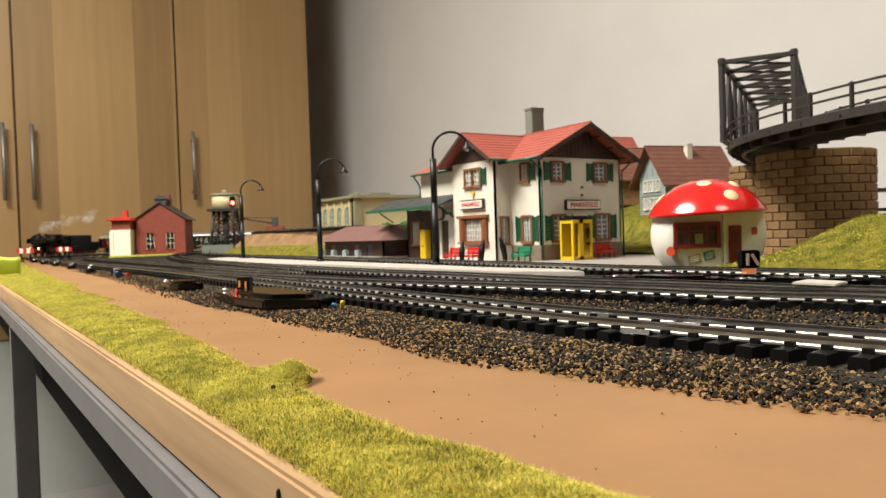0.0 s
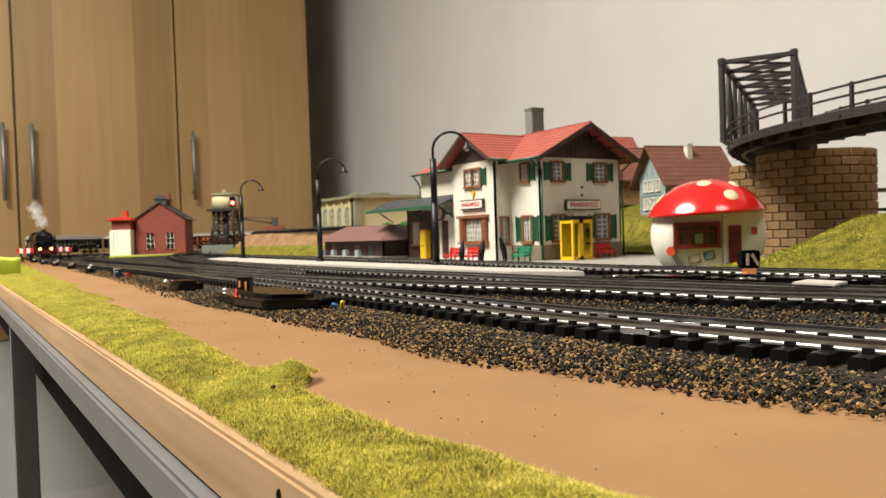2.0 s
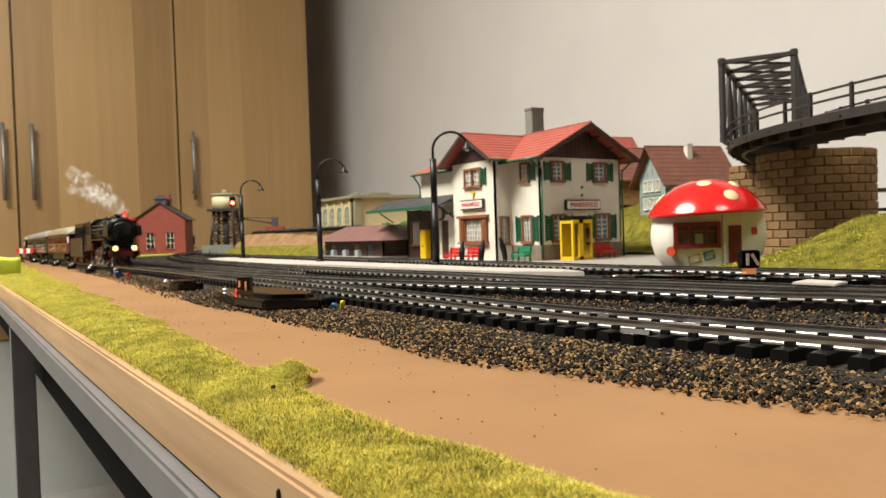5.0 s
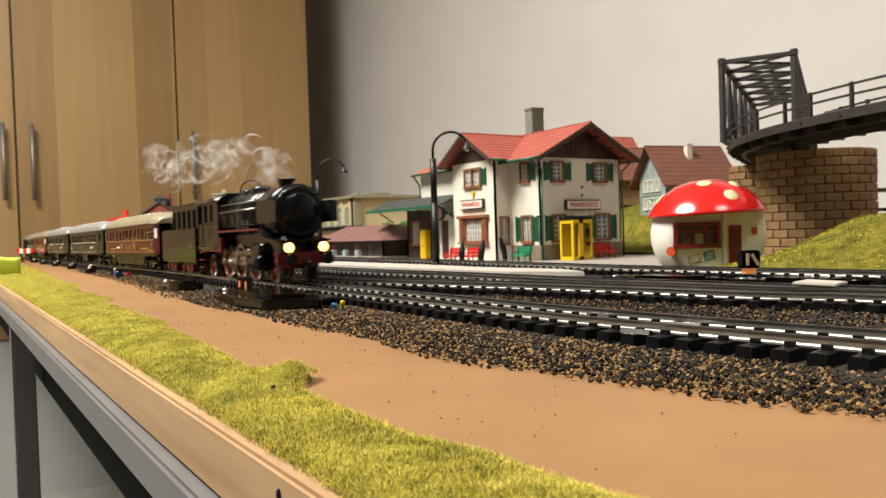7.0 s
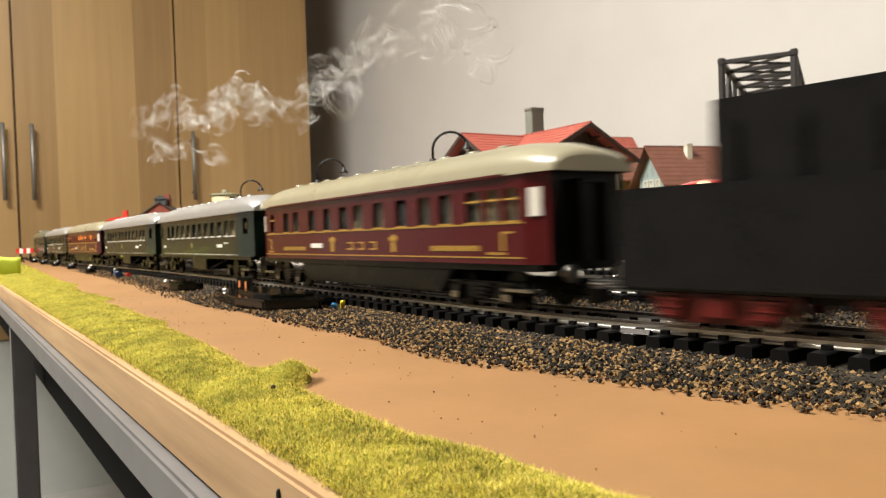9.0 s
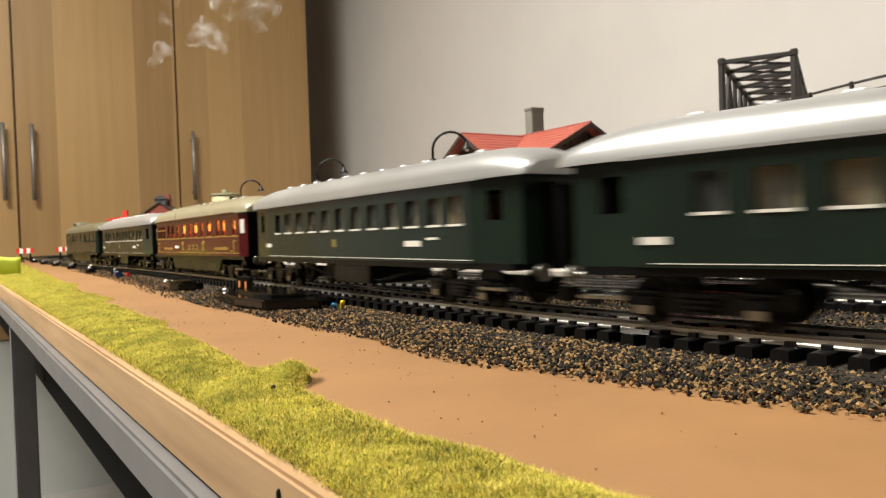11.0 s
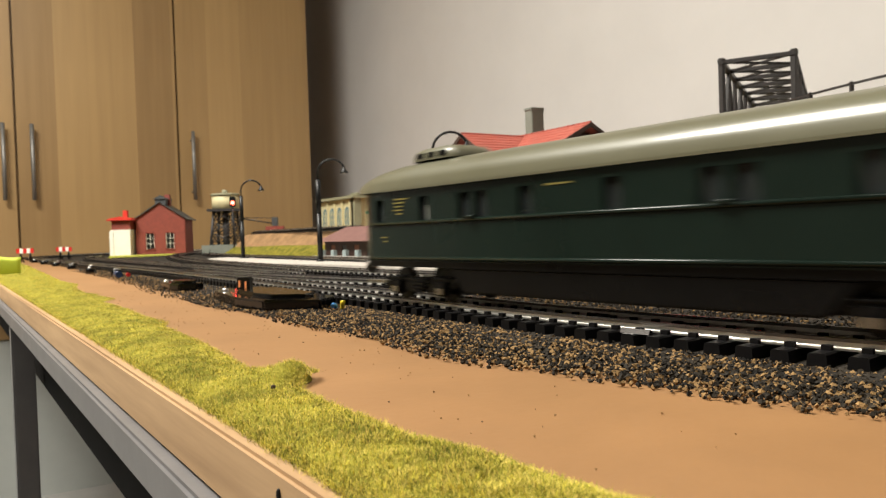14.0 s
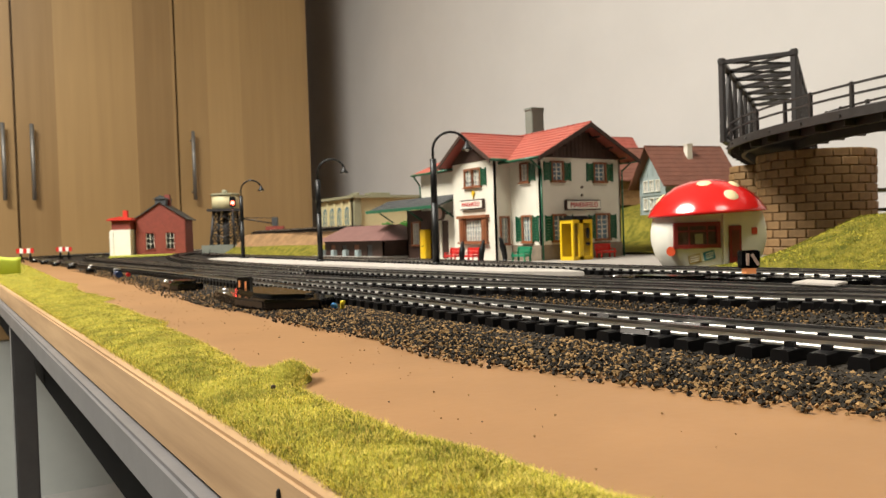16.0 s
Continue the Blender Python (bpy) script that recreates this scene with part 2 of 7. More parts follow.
def cupboard():
    t = thing("cupboard", "tall birch-veneered cupboard with steel bar handles", "cupboard", m=pose(0, CY, 0))
    bm = B()
    span(bm, (CX1 - 4 * DW, 0.02, -0.252), (CX1, 0.62, CEIL_Z - 0.12))
    part("carcass", bm, M_BIRCH, t)
    for i in range(4):
        bm = B()
        x1 = CX1 - i * DW
        span(bm, (x1 - DW + 0.003, 0.0, -0.25), (x1 - 0.003, 0.018, CEIL_Z - 0.125))
        d = part("door", bm, M_BIRCH, t, bevel=0.0015)
        hx = x1 - DW + 0.042 if i < 3 else x1 - 0.042
        if i == 2:
            hx = x1 - 0.035
        bm = B()
        rod(bm, (hx, -0.028, 0.172), (hx, -0.028, 0.405), 0.0062, seg=12)
        for z in (0.20, 0.377):
            rod(bm, (hx, -0.028, z), (hx, 0.001, z), 0.0045, seg=8)
        part("handle", bm, M_DULLSTEEL, d, "brushed steel bar handle")
    bm = B()
    span(bm, (CX1 - 4 * DW, 0.012, FLOOR_Z - CY * 0), (CX1 - 0.01, 0.6, -0.254))
    part("plinth", bm, M_PANEL, t, "light grey base panel")
    return t


cupboard()

# ---- layout table ----
TX0, TX1, TY0, TY1 = 0.0345, 1.14, -2.2, 2.50


def layout_table():
    t = thing("layout_table", "long table with grey steel frame and wooden edge", "table", m=pose(0, 0, 0, 0, 0, 1.49))
    bm = B()
    span(bm, (TX0, TY0, -0.011), (TX0 + 0.012, TY1, 0.0000))
    part("wooden_edge", bm, M_EDGE, t, "bare wooden edging strip", bevel=0.0006)
    bm = B()
    span(bm, (TX0 + 0.012, TY0, -0.0105), (TX1, TY1, -0.0002))
    part("board", bm, M_BOARD, t, "tan painted baseboard")
    bm = B()
    span(bm, (TX0 - 0.003, TY0, -0.0202), (TX0 + 0.03, TY1, -0.0112))
    span(bm, (TX1 - 0.03, TY0, -0.0202), (TX1, TY1, -0.0112))
    span(bm, (TX0 + 0.03, TY1 - 0.03, -0.0202), (TX1 - 0.03, TY1, -0.0112))
    span(bm, (TX0 + 0.03, TY0, -0.0202), (TX1 - 0.03, TY0 + 0.03, -0.0112))
    part("frame_rail", bm, M_STEELBAR, t, "grey steel frame rail", bevel=0.0008)
    # Black strip added to give the dark band below the frame rail.
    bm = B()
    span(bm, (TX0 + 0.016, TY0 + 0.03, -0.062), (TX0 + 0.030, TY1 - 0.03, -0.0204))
    part("black_under_strip", bm, mat("matt_black_strip", (0.008, 0.008, 0.008), 0.95, spec=0.05), t, "matt black strip added under the frame")
    for x in (TX0 - 0.002, TX1 - 0.022):
        for y in (0.545, 2.44, -0.9, -2.15):
            bm = B()
            span(bm, (x, y, FLOOR_Z), (x + 0.013, y + 0.014, -0.0205))
            part("leg", bm, M_STEELBAR, t, bevel=0.001)
    return t


layout_table()


# ---- the line of the running track in plan: s runs away from the camera ----
BEND_R, LOOP_R, LOOP_Y, XS = 0.75, 0.36, 1.95, 0.1455


def line(s):
    """Plan point at s metres along the running track; the train comes from high s."""
    if s < 0.20:
        a = min((0.20 - s) / BEND_R, 0.24)
        p = Vector((XS + BEND_R * (1 - math.cos(a)), 0.20 - BEND_R * math.sin(a), 0))
        rest = (0.20 - s) - BEND_R * a
        if rest > 0:
            p += Vector((math.sin(a), -math.cos(a), 0)) * rest
        return p
    if s < LOOP_Y:
        k = max(0.0, min(1.0, (s - 0.45) / 1.1))
        k = k * k * (3 - 2 * k)
        return Vector((XS - 0.030 * k, s, 0))
    a = (s - LOOP_Y) / LOOP_R
    if a <= math.pi:
        return Vector((XS - 0.030 + LOOP_R * (1 - math.cos(a)), LOOP_Y + LOOP_R * math.sin(a), 0))
    return Vector((XS - 0.030 + 2 * LOOP_R, LOOP_Y - (s - LOOP_Y - math.pi * LOOP_R), 0))


def arc_line(pts, step=0.01):
    """Even points along a smooth way through the given plan points."""
    P = [Vector((*p, 0)) for p in pts]
    out = []
    for i in range(len(P) - 1):
        a, b, c, d = P[max(i - 1, 0)], P[i], P[i + 1], P[min(i + 2, len(P) - 1)]
        n = max(2, int((c - b).length / step))
        for k in range(n):
            t = k / n
            out.append(0.5 * ((2 * b) + (c - a) * t + (2 * a - 5 * b + 4 * c - d) * t * t + (3 * b - a - 3 * c + d) * t ** 3))
    out.append(P[-1])
    return out


GAUGE, SLEEPER_L, RAIL_TOP = 0.0165, 0.0300, 0.0065
PITCH = 0.0074
FOOT = 0.0040


def track(pts, name="railway_track", label="model railway track with black sleepers and bright rails", stud=True, singles=None, z=0.0, base=None):
    """Rails, sleepers and contact studs along plan points."""
    t = thing(name, label, "railway track", "tracks of the layout", "structure")
    pts = [p + Vector((0, 0, z)) for p in pts]
    for sgn in (-1, 1):
        bm = B()
        o = sgn * GAUGE / 2
        sweep(bm, pts, [(o - 0.0010, FOOT), (o + 0.0010, FOOT), (o + 0.0010, FOOT + 0.0004), (o + 0.0003, FOOT + 0.0007), (o + 0.0003, RAIL_TOP - 0.0007), (o - 0.0003, RAIL_TOP - 0.0007), (o - 0.0003, FOOT + 0.0007), (o - 0.0010, FOOT + 0.0004)])
        part("rail_web", bm, M_RAIL, t)
        bm = B()
        sweep(bm, pts, [(o - 0.00055, RAIL_TOP - 0.0008), (o + 0.00055, RAIL_TOP - 0.0008), (o + 0.00055, RAIL_TOP - 0.0001), (o + 0.00035, RAIL_TOP), (o - 0.00035, RAIL_TOP), (o - 0.00055, RAIL_TOP - 0.0001)])
        part("rail_head", bm, M_RAILDARK, t)
    # sleepers
    acc, nxt, places = 0.0, 0.0, []
    for a, b in zip(pts, pts[1:]):
        L = (b - a).length
        while nxt <= acc + L and L > 0:
            p = a.lerp(b, (nxt - acc) / L)
            places.append((p, math.atan2(b.y - a.y, b.x - a.x)))
            nxt += PITCH
        acc += L
    one = sleeper_mesh()
    rest = []
    for p, ang in places:
        if singles and singles(p):
            ob = new("sleeper", one)
            ob.parent = t
            ob.matrix_basis = Matrix.Translation(p) @ Matrix.Rotation(ang, 4, "Z")
        else:
            rest.append((p, ang))
    if rest:
        vs, fs = [], []
        base_v, base_f = [v.co.copy() for v in one.vertices], [tuple(p.vertices) for p in one.polygons]
        for p, ang in rest:
            m = Matrix.Translation(p) @ Matrix.Rotation(ang, 4, "Z")
            k = len(vs)
            vs += [m @ v for v in base_v]
            fs += [tuple(i + k for i in f) for f in base_f]
        me = bpy.data.meshes.new("sleepers")
        me.from_pydata(vs, [], fs)
        me.materials.append(M_SLEEPER)
        ob = new("sleepers", me)
        ob.parent = t
        tagged(ob, kind="stuff")
    return t


SLEEPER = []


def sleeper_mesh():
    if SLEEPER:
        return SLEEPER[0]
    bm = B()
    w, l, h = 0.0036, SLEEPER_L / 2, 0.0040
    prism(bm, [(-w / 2 - 0.0004, 0), (w / 2 + 0.0004, 0), (w / 2, h * 0.92), (w / 2 - 0.0004, h), (-w / 2 + 0.0004, h), (-w / 2, h * 0.92)], "y", -l, l)
    for sgn in (-1, 1):
        for k in (-1, 1):
            box(bm, (0, sgn * GAUGE / 2 + k * 0.0016, h + 0.0005), (0.0020, 0.0013, 0.0011))
    box(bm, (0, 0, h + 0.0005), (0.0012, 0.0010, 0.0014))
    bmesh.ops.recalc_face_normals(bm, faces=bm.faces)
    me = bpy.data.meshes.new("sleeper")
    bm.to_mesh(me)
    bm.free()
    me.materials.append(M_SLEEPER)
    SLEEPER.append(me)
    return me


MAIN = [line(s) for s in np.arange(-0.30, 3.9, 0.012)]
track(MAIN, singles=lambda p: 0.06 < p.y < 0.75)
T2 = arc_line([(0.245, -0.10), (0.247, 0.10), (0.232, 0.16), (0.226, 0.20), (0.213, 0.26), (0.199, 0.31), (0.181, 0.38), (0.172, 0.45), (0.160, 0.55), (0.152, 0.65)])
track(T2, singles=lambda p: 0.10 < p.y < 0.40)
T5 = arc_line([(0.192, 0.50), (0.190, 0.62), (0.186, 0.85), (0.182, 1.2), (0.190, 1.55), (0.235, 1.80)])
track(T5)
T3 = arc_line([(0.295, -0.10), (0.288, 0.06), (0.262, 0.14), (0.253, 0.205), (0.244, 0.264), (0.241, 0.358), (0.232, 0.487), (0.232, 0.69), (0.250, 1.0), (0.30, 1.35), (0.37, 1.6), (0.47, 1.8)])
track(T3)
T4 = arc_line([(0.365, -0.05), (0.350, 0.169), (0.345, 0.26), (0.340, 0.33), (0.345, 0.42), (0.352, 0.50), (0.356, 0.65), (0.360, 0.9), (0.365, 1.15), (0.40, 1.5), (0.48, 1.75)])
track(T4)
# ---- ground cover ----
RNG = np.random.default_rng(7)


def scatter(name, verts, faces, places, mats, label, category, which=None):
    """Many small pieces as one object: places are (x, y, z, yaw, tilt, size)."""
    base = np.array(verts)
    V, F, MI = [], [], []
    k = 0
    for i, (x, y, z, a, b, s) in enumerate(places):
        ca, sa, cb, sb = math.cos(a), math.sin(a), math.cos(b), math.sin(b)
        Rm = np.array([[ca, -sa * cb, sa * sb], [sa, ca * cb, -ca * sb], [0, sb, cb]])
        jig = 1 + RNG.uniform(-0.25, 0.25, base.shape)
        V.append((base * jig * s) @ Rm.T + (x, y, z))
        F += [tuple(j + k for j in f) for f in faces]
        MI += [0 if which is None else which[i]] * len(faces)
        k += len(base)
    me = bpy.data.meshes.new(name)
    me.from_pydata([tuple(v) for v in np.concatenate(V)], [], F)
    for m in mats:
        me.materials.append(m)
    me.polygons.foreach_set("material_index", MI)
    return tagged(new(name, me), label, category, kind="stuff")


def blades(name, pts, length, width, label, mats=None):
    """Bent grass fibres at ground points (x, y, z)."""
    n = len(pts)
    a = RNG.uniform(0, 2 * math.pi, n)
    lean = RNG.uniform(0.5, 1.5, n)
    L = length * RNG.uniform(0.5, 1.25, n)
    P = np.array(pts)
    side = np.stack([-np.sin(a), np.cos(a), np.zeros(n)], 1) * width / 2
    out = np.stack([np.cos(a) * np.sin(lean), np.sin(a) * np.sin(lean), np.cos(lean)], 1)
    mid = P + out * (L * 0.55)[:, None] + np.array([0, 0, 1]) * (L * 0.12)[:, None]
    tip = P + out * L[:, None]
    V = np.stack([P - side, P + side, mid - side * 0.8, mid + side * 0.8, tip], 1).reshape(-1, 3)
    F = []
    for i in range(n):
        k = 5 * i
        F += [(k, k + 1, k + 3, k + 2), (k + 2, k + 3, k + 4)]
    me = bpy.data.meshes.new(name)
    me.from_pydata([tuple(v) for v in V], [], F)
    mats = mats or [M_GRASS]
    for m in mats:
        me.materials.append(m)
    if len(mats) > 1:
        pick = RNG.integers(0, len(mats), n).repeat(2)
        me.polygons.foreach_set("material_index", [int(v) for v in pick])
    return tagged(new(name, me), label, "grass", kind="stuff")


def fbm(x, y, s):
    return noise.noise((x * s, y * s, 3.1)) * 0.6 + noise.noise((x * s * 2.7, y * s * 2.7, 9.2)) * 0.3


M_GRASS2 = mat("olive_grass_flock", (0.30, 0.28, 0.03), 0.9, col2=(0.08, 0.085, 0.010), scale=90, island=0.5, spec=0.15)
M_GRASS3 = mat("straw_grass_flock", (0.80, 0.64, 0.16), 0.9, col2=(0.50, 0.36, 0.08), scale=90, island=0.4, spec=0.15)
M_GRASS4 = mat("fresh_grass_flock", (0.20, 0.24, 0.022), 0.9, col2=(0.06, 0.085, 0.008), scale=90, island=0.4, spec=0.15)


def table_edge(y):
    """Where the wooden edge of the table runs."""
    return 0.0349 - 0.026 * y


def verge_edge(y):
    """Where the grass verge ends on the board, with tufts that jut out."""
    e = 0.0520 + 0.0030 * fbm(0.3, y, 16) + 0.0022 * fbm(0.9, y, 70) + 0.0010 * fbm(2.9, y, 190)
    e += 0.0045 * max(0.0, (0.092 - y) / 0.03) + 0.0035 * max(0.0, min(1.0, (y - 0.17) / 0.08))
    for at, out, wide in ((0.1475, 0.0075, 0.0065), (0.288, 0.0035, 0.010), (0.4355, 0.0075, 0.010), (0.480, 0.006, 0.006), (0.62, 0.006, 0.03)):
        e += out * math.exp(-((y - at) / wide) ** 2)
    return e + 0.018 * max(0.0, y - 0.45)


def verge_height(x, y):
    a, w = table_edge(y) + 0.0024 + 0.0006 * fbm(5.1, y, 60), verge_edge(y)
    u = max(0.0, min(1.0, (x - a) / (w - a)))
    mound = 0.0019 * (4 * u * (1 - u)) ** 0.55 * (1 + 0.45 * fbm(x, y, 60) + 0.7 * fbm(x, y, 190))
    return max(0.0, mound) + 0.0005 + 0.0026 * math.exp(-((y - 0.1475) / 0.006) ** 2 - ((x - 0.0555) / 0.005) ** 2)


bm = B()
ys = list(np.arange(-0.05, 0.5, 0.003)) + list(np.arange(0.5, 1.9, 0.02))
grid = []
for y in ys:
    w = verge_edge(y)
    row = []
    for i in range(13):
        u = i / 12
        x = table_edge(y) + 0.0024 + 0.0006 * fbm(5.1, y, 60) + u * (w - table_edge(y) - 0.0024 - 0.0006 * fbm(5.1, y, 60))
        z = 0.0 if i in (0, 12) else verge_height(x, y)
        row.append(bm.verts.new((x, y, z)))
    grid.append(row)
for A, C in zip(grid, grid[1:]):
    for i in range(12):
        bm.faces.new((A[i], A[i + 1], C[i + 1], C[i])).smooth = True
tagged(part("grass_verge", bm, M_GRASSBASE), "yellow-green flocked grass verge along the table edge", "grass", kind="stuff")
pts = []
for i in range(250000):
    y = 0.05 + 1.30 * float(RNG.random()) ** 2.6
    a, w = table_edge(y) + 0.0024 + 0.0006 * fbm(5.1, y, 60), verge_edge(y)
    x = a + float(RNG.random()) * (w - a + 0.0006)
    if RNG.random() < 0.08:
        x = w + abs(float(RNG.normal(0, 0.0008)))
    elif RNG.random() < 0.05:
        x = a - abs(float(RNG.normal(0, 0.0005)))
    pts.append((x, y, verge_height(min(max(x, a), w), y) - 0.0003))
blades("grass_fibres", pts, 0.00125, 0.000075, "fine yellow and green grass fibres on the verge", [M_GRASS, M_GRASS2, M_GRASS3, M_GRASS4, M_GRASS, M_GRASS3])

# dark track bed, one low sheet with an uneven rim
bm = B()


def bed_edge(y):
    return 0.0975 + 0.005 * fbm(1.7, y, 25) + (0.022 * (0.14 - y) / 0.09 if y < 0.14 else 0) - 0.006 * max(0, min(1, (y - 0.25) / 0.15)) + 0.010 * max(0, min(1, (y - 0.42) / 0.3))


grid = []
for y in list(np.arange(-0.25, 0.6, 0.008)) + list(np.arange(0.6, 2.45, 0.05)):
    x0 = bed_edge(y) + 0.007
    row = [bm.verts.new((x0, y, 0.0))]
    for u in (0.03, 0.1, 0.25, 0.5, 0.75, 1.0):
        row.append(bm.verts.new((x0 + u * (0.62 - x0), y, 0.0012 + 0.0005 * fbm(u, y, 40))))
    grid.append(row)
for A, C in zip(grid, grid[1:]):
    for i in range(6):
        bm.faces.new((A[i], A[i + 1], C[i + 1], C[i])).smooth = True
tagged(part("track_bed", bm, M_SOIL), "dark brown gritty track bed", "ground", kind="structure")

GRAIN_V = [(1, 0, 0.1), (-0.9, 0.2, 0), (0, 0.9, 0.1), (0.1, -1, 0), (0, 0.1, 0.8), (0.1, 0, -0.7), (0.6, 0.6, 0.5), (-0.6, -0.5, 0.4)]
GRAIN_F = [(0, 6, 4), (6, 2, 4), (2, 1, 4), (1, 7, 4), (7, 3, 4), (3, 0, 4), (0, 5, 6), (6, 5, 2), (2, 5, 1), (1, 5, 7), (7, 5, 3), (3, 5, 0)]
places = []
for i in range(22000):
    y = float(RNG.uniform(0.045, 0.40) if i < 18000 else RNG.uniform(0.40, 0.95))
    e = bed_edge(y)
    top = line(y).x - 0.0158
    x = e + abs(float(RNG.normal(0, 0.5))) * 0.003 + float(RNG.random()) * max(0.004, top - e)
    x = min(x, top + 0.002)
    if RNG.random() < 0.07:
        x = e - float(RNG.random()) ** 2 * 0.005
    h = 0.0002 + 0.0006 * max(0.0, min(1.0, (x - e) / 0.012))
    s = float(RNG.uniform(0.00032, 0.00074))
    places.append((x, y, h + float(RNG.uniform(0, 0.0006)), float(RNG.uniform(0, 6.3)), float(RNG.uniform(0, 6.3)), s))
scatter("ballast", GRAIN_V, GRAIN_F, places, [M_STONE, M_STONE2], "loose dark and tan ballast grains beside the rails", "ballast", [int(v < 0.36) for v in RNG.random(len(places))])
places = []
for i in range(4500):
    y = float(RNG.uniform(0.06, 0.27))
    x = float(RNG.uniform(0.160, 0.228))
    places.append((x, y, 0.0014 + float(RNG.uniform(0, 0.0006)), float(RNG.uniform(0, 6.3)), float(RNG.uniform(0, 6.3)), float(RNG.uniform(0.0003, 0.0007))))
scatter("ballast", GRAIN_V, GRAIN_F, places, [M_STONE, M_STONE2], "brown ballast grains between the tracks", "ballast", [int(v < 0.30) for v in RNG.random(len(places))])

places = [(float(RNG.uniform(0.055, 0.094)), float(RNG.uniform(0.06, 0.5)), 0.0001, float(RNG.uniform(0, 6)), 0.0, float(RNG.uniform(0.00012, 0.0003))) for i in range(170)]
scatter("crumbs", GRAIN_V, GRAIN_F, places, [M_STONE2, M_STONE], "tiny crumbs of glue and grit on the board", "crumbs", [int(v < 0.3) for v in RNG.random(170)])

# ---- platform, station forecourt ----
bm = B()
prism(bm, [(0.268, 1.02), (0.270, 0.76), (0.287, 0.62), (0.288, 0.48), (0.293, 0.38), (0.316, 0.335), (0.330, 0.37), (0.322, 0.45), (0.328, 0.54), (0.328, 0.78), (0.334, 1.15), (0.300, 1.13)], "z", 0.0, 0.0040)
tagged(part("platform", bm, M_PLATEDGE, bevel=0.0004), "long pale grey station platform between the tracks", "platform", kind="structure")
bm = B()
span(bm, (0.374, 0.36, 0.0), (0.75, 1.02, 0.0022))
tagged(part("pavement", bm, M_PLATFORM), "grey station forecourt paving", "paving", kind="structure")

# ---- hill with moss ----
bm = B()


def hill_z(x, y):
    a = 0.025 * math.exp(-(((x - 0.475) / 0.060) ** 2 + ((y - 0.215) / 0.065) ** 2))
    b = 0.010 * math.exp(-(((x - 0.44) / 0.07) ** 2 + ((y - 0.27) / 0.08) ** 2))
    edge = max(0.0, min(1.0, (x - 0.352 - 0.05 * max(0, y - 0.22)) / 0.02))
    low = max(0.0, min(1.0, (0.335 - y) / 0.09))
    return (a + (b + 0.0045) * (0.25 + 0.75 * low)) * edge * (0.3 + 0.7 * low) + 0.0016 * fbm(x, y, 45) * edge


grid = []
for y in np.arange(0.0, 0.36, 0.006):
    grid.append([bm.verts.new((x, y, hill_z(x, y) - 0.0004)) for x in np.arange(0.352, 0.62, 0.006)])
for A, C in zip(grid, grid[1:]):
    for i in range(len(A) - 1):
        bm.faces.new((A[i], A[i + 1], C[i + 1], C[i])).smooth = True
tagged(part("hill", bm, M_HILL), "mossy green hillock beside the viaduct", "hill", kind="structure")
pts = []
for i in range(45000):
    x, y = float(RNG.uniform(0.357, 0.53)), float(RNG.uniform(0.13, 0.34))
    pts.append((x, y, hill_z(x, y) - 0.0004))
blades("moss_fibres", pts, 0.0016, 0.00018, "short mossy green fibres on the hillock", [M_GRASS2, M_HILL, M_GRASS, M_GRASS4])

# raised ground behind, with its earth bank
bm = B()
outline = [(0.62, 0.30), (0.62, 0.72), (0.60, 0.86), (0.50, 0.93), (0.43, 1.02), (0.41, 1.20), (0.40, 1.42), (0.44, 1.55), (0.55, 1.66), (0.72, 1.72), (1.10, 1.72)]
low = [bm.verts.new((*p, 0.001)) for p in outline]
mid_, top = [], []
for i, p in enumerate(outline):
    hgt = 0.040
    c = Vector((1.0, 1.0))
    d = (c - Vector(p)).normalized()
    mid_.append(bm.verts.new((p[0] + d.x * 0.03, p[1] + d.y * 0.03, hgt * 0.45 + 0.004 * fbm(p[0], p[1], 20))))
    top.append(bm.verts.new((p[0] + d.x * 0.055, p[1] + d.y * 0.055, hgt)))
cap = bm.verts.new((1.10, 0.30, 0.042))
for R1, R2, mi in ((low, mid_, 1), (mid_, top, 0)):
    for i in range(len(R1) - 1):
        f = bm.faces.new((R1[i], R1[i + 1], R2[i + 1], R2[i]))
        f.material_index, f.smooth = (1 if outline[i][1] < 0.85 else mi), True
for i in range(len(top) - 1):
    bm.faces.new((top[i], top[i + 1], cap)).material_index = 1 if outline[i][1] < 0.85 else 0
tagged(part("embankment", bm, [M_EARTH, M_HILL]), "brown earth bank with green foot and raised ground", "embankment", kind="structure")
# village slope behind the station
bm = B()
grid = []
for y in np.arange(0.50, 1.05, 0.03):
    grid.append([bm.verts.new((x, y, 0.004 + 0.066 * max(0, min(1, (x - 0.58) / 0.30)) ** 1.1 + 0.004 * fbm(x, y, 14))) for x in np.arange(0.57, 1.11, 0.03)])
for A, C in zip(grid, grid[1:]):
    for i in range(len(A) - 1):
        bm.faces.new((A[i], A[i + 1], C[i + 1], C[i])).smooth = True
tagged(part("meadow", bm, M_HILL), "sloping green meadow below the village", "meadow", kind="structure")
track(arc_line([(0.485, 1.00), (0.475, 1.12), (0.47, 1.30), (0.49, 1.46), (0.58, 1.58), (0.75, 1.64), (0.95, 1.65)]), label="raised model track along the bank", z=0.0405)
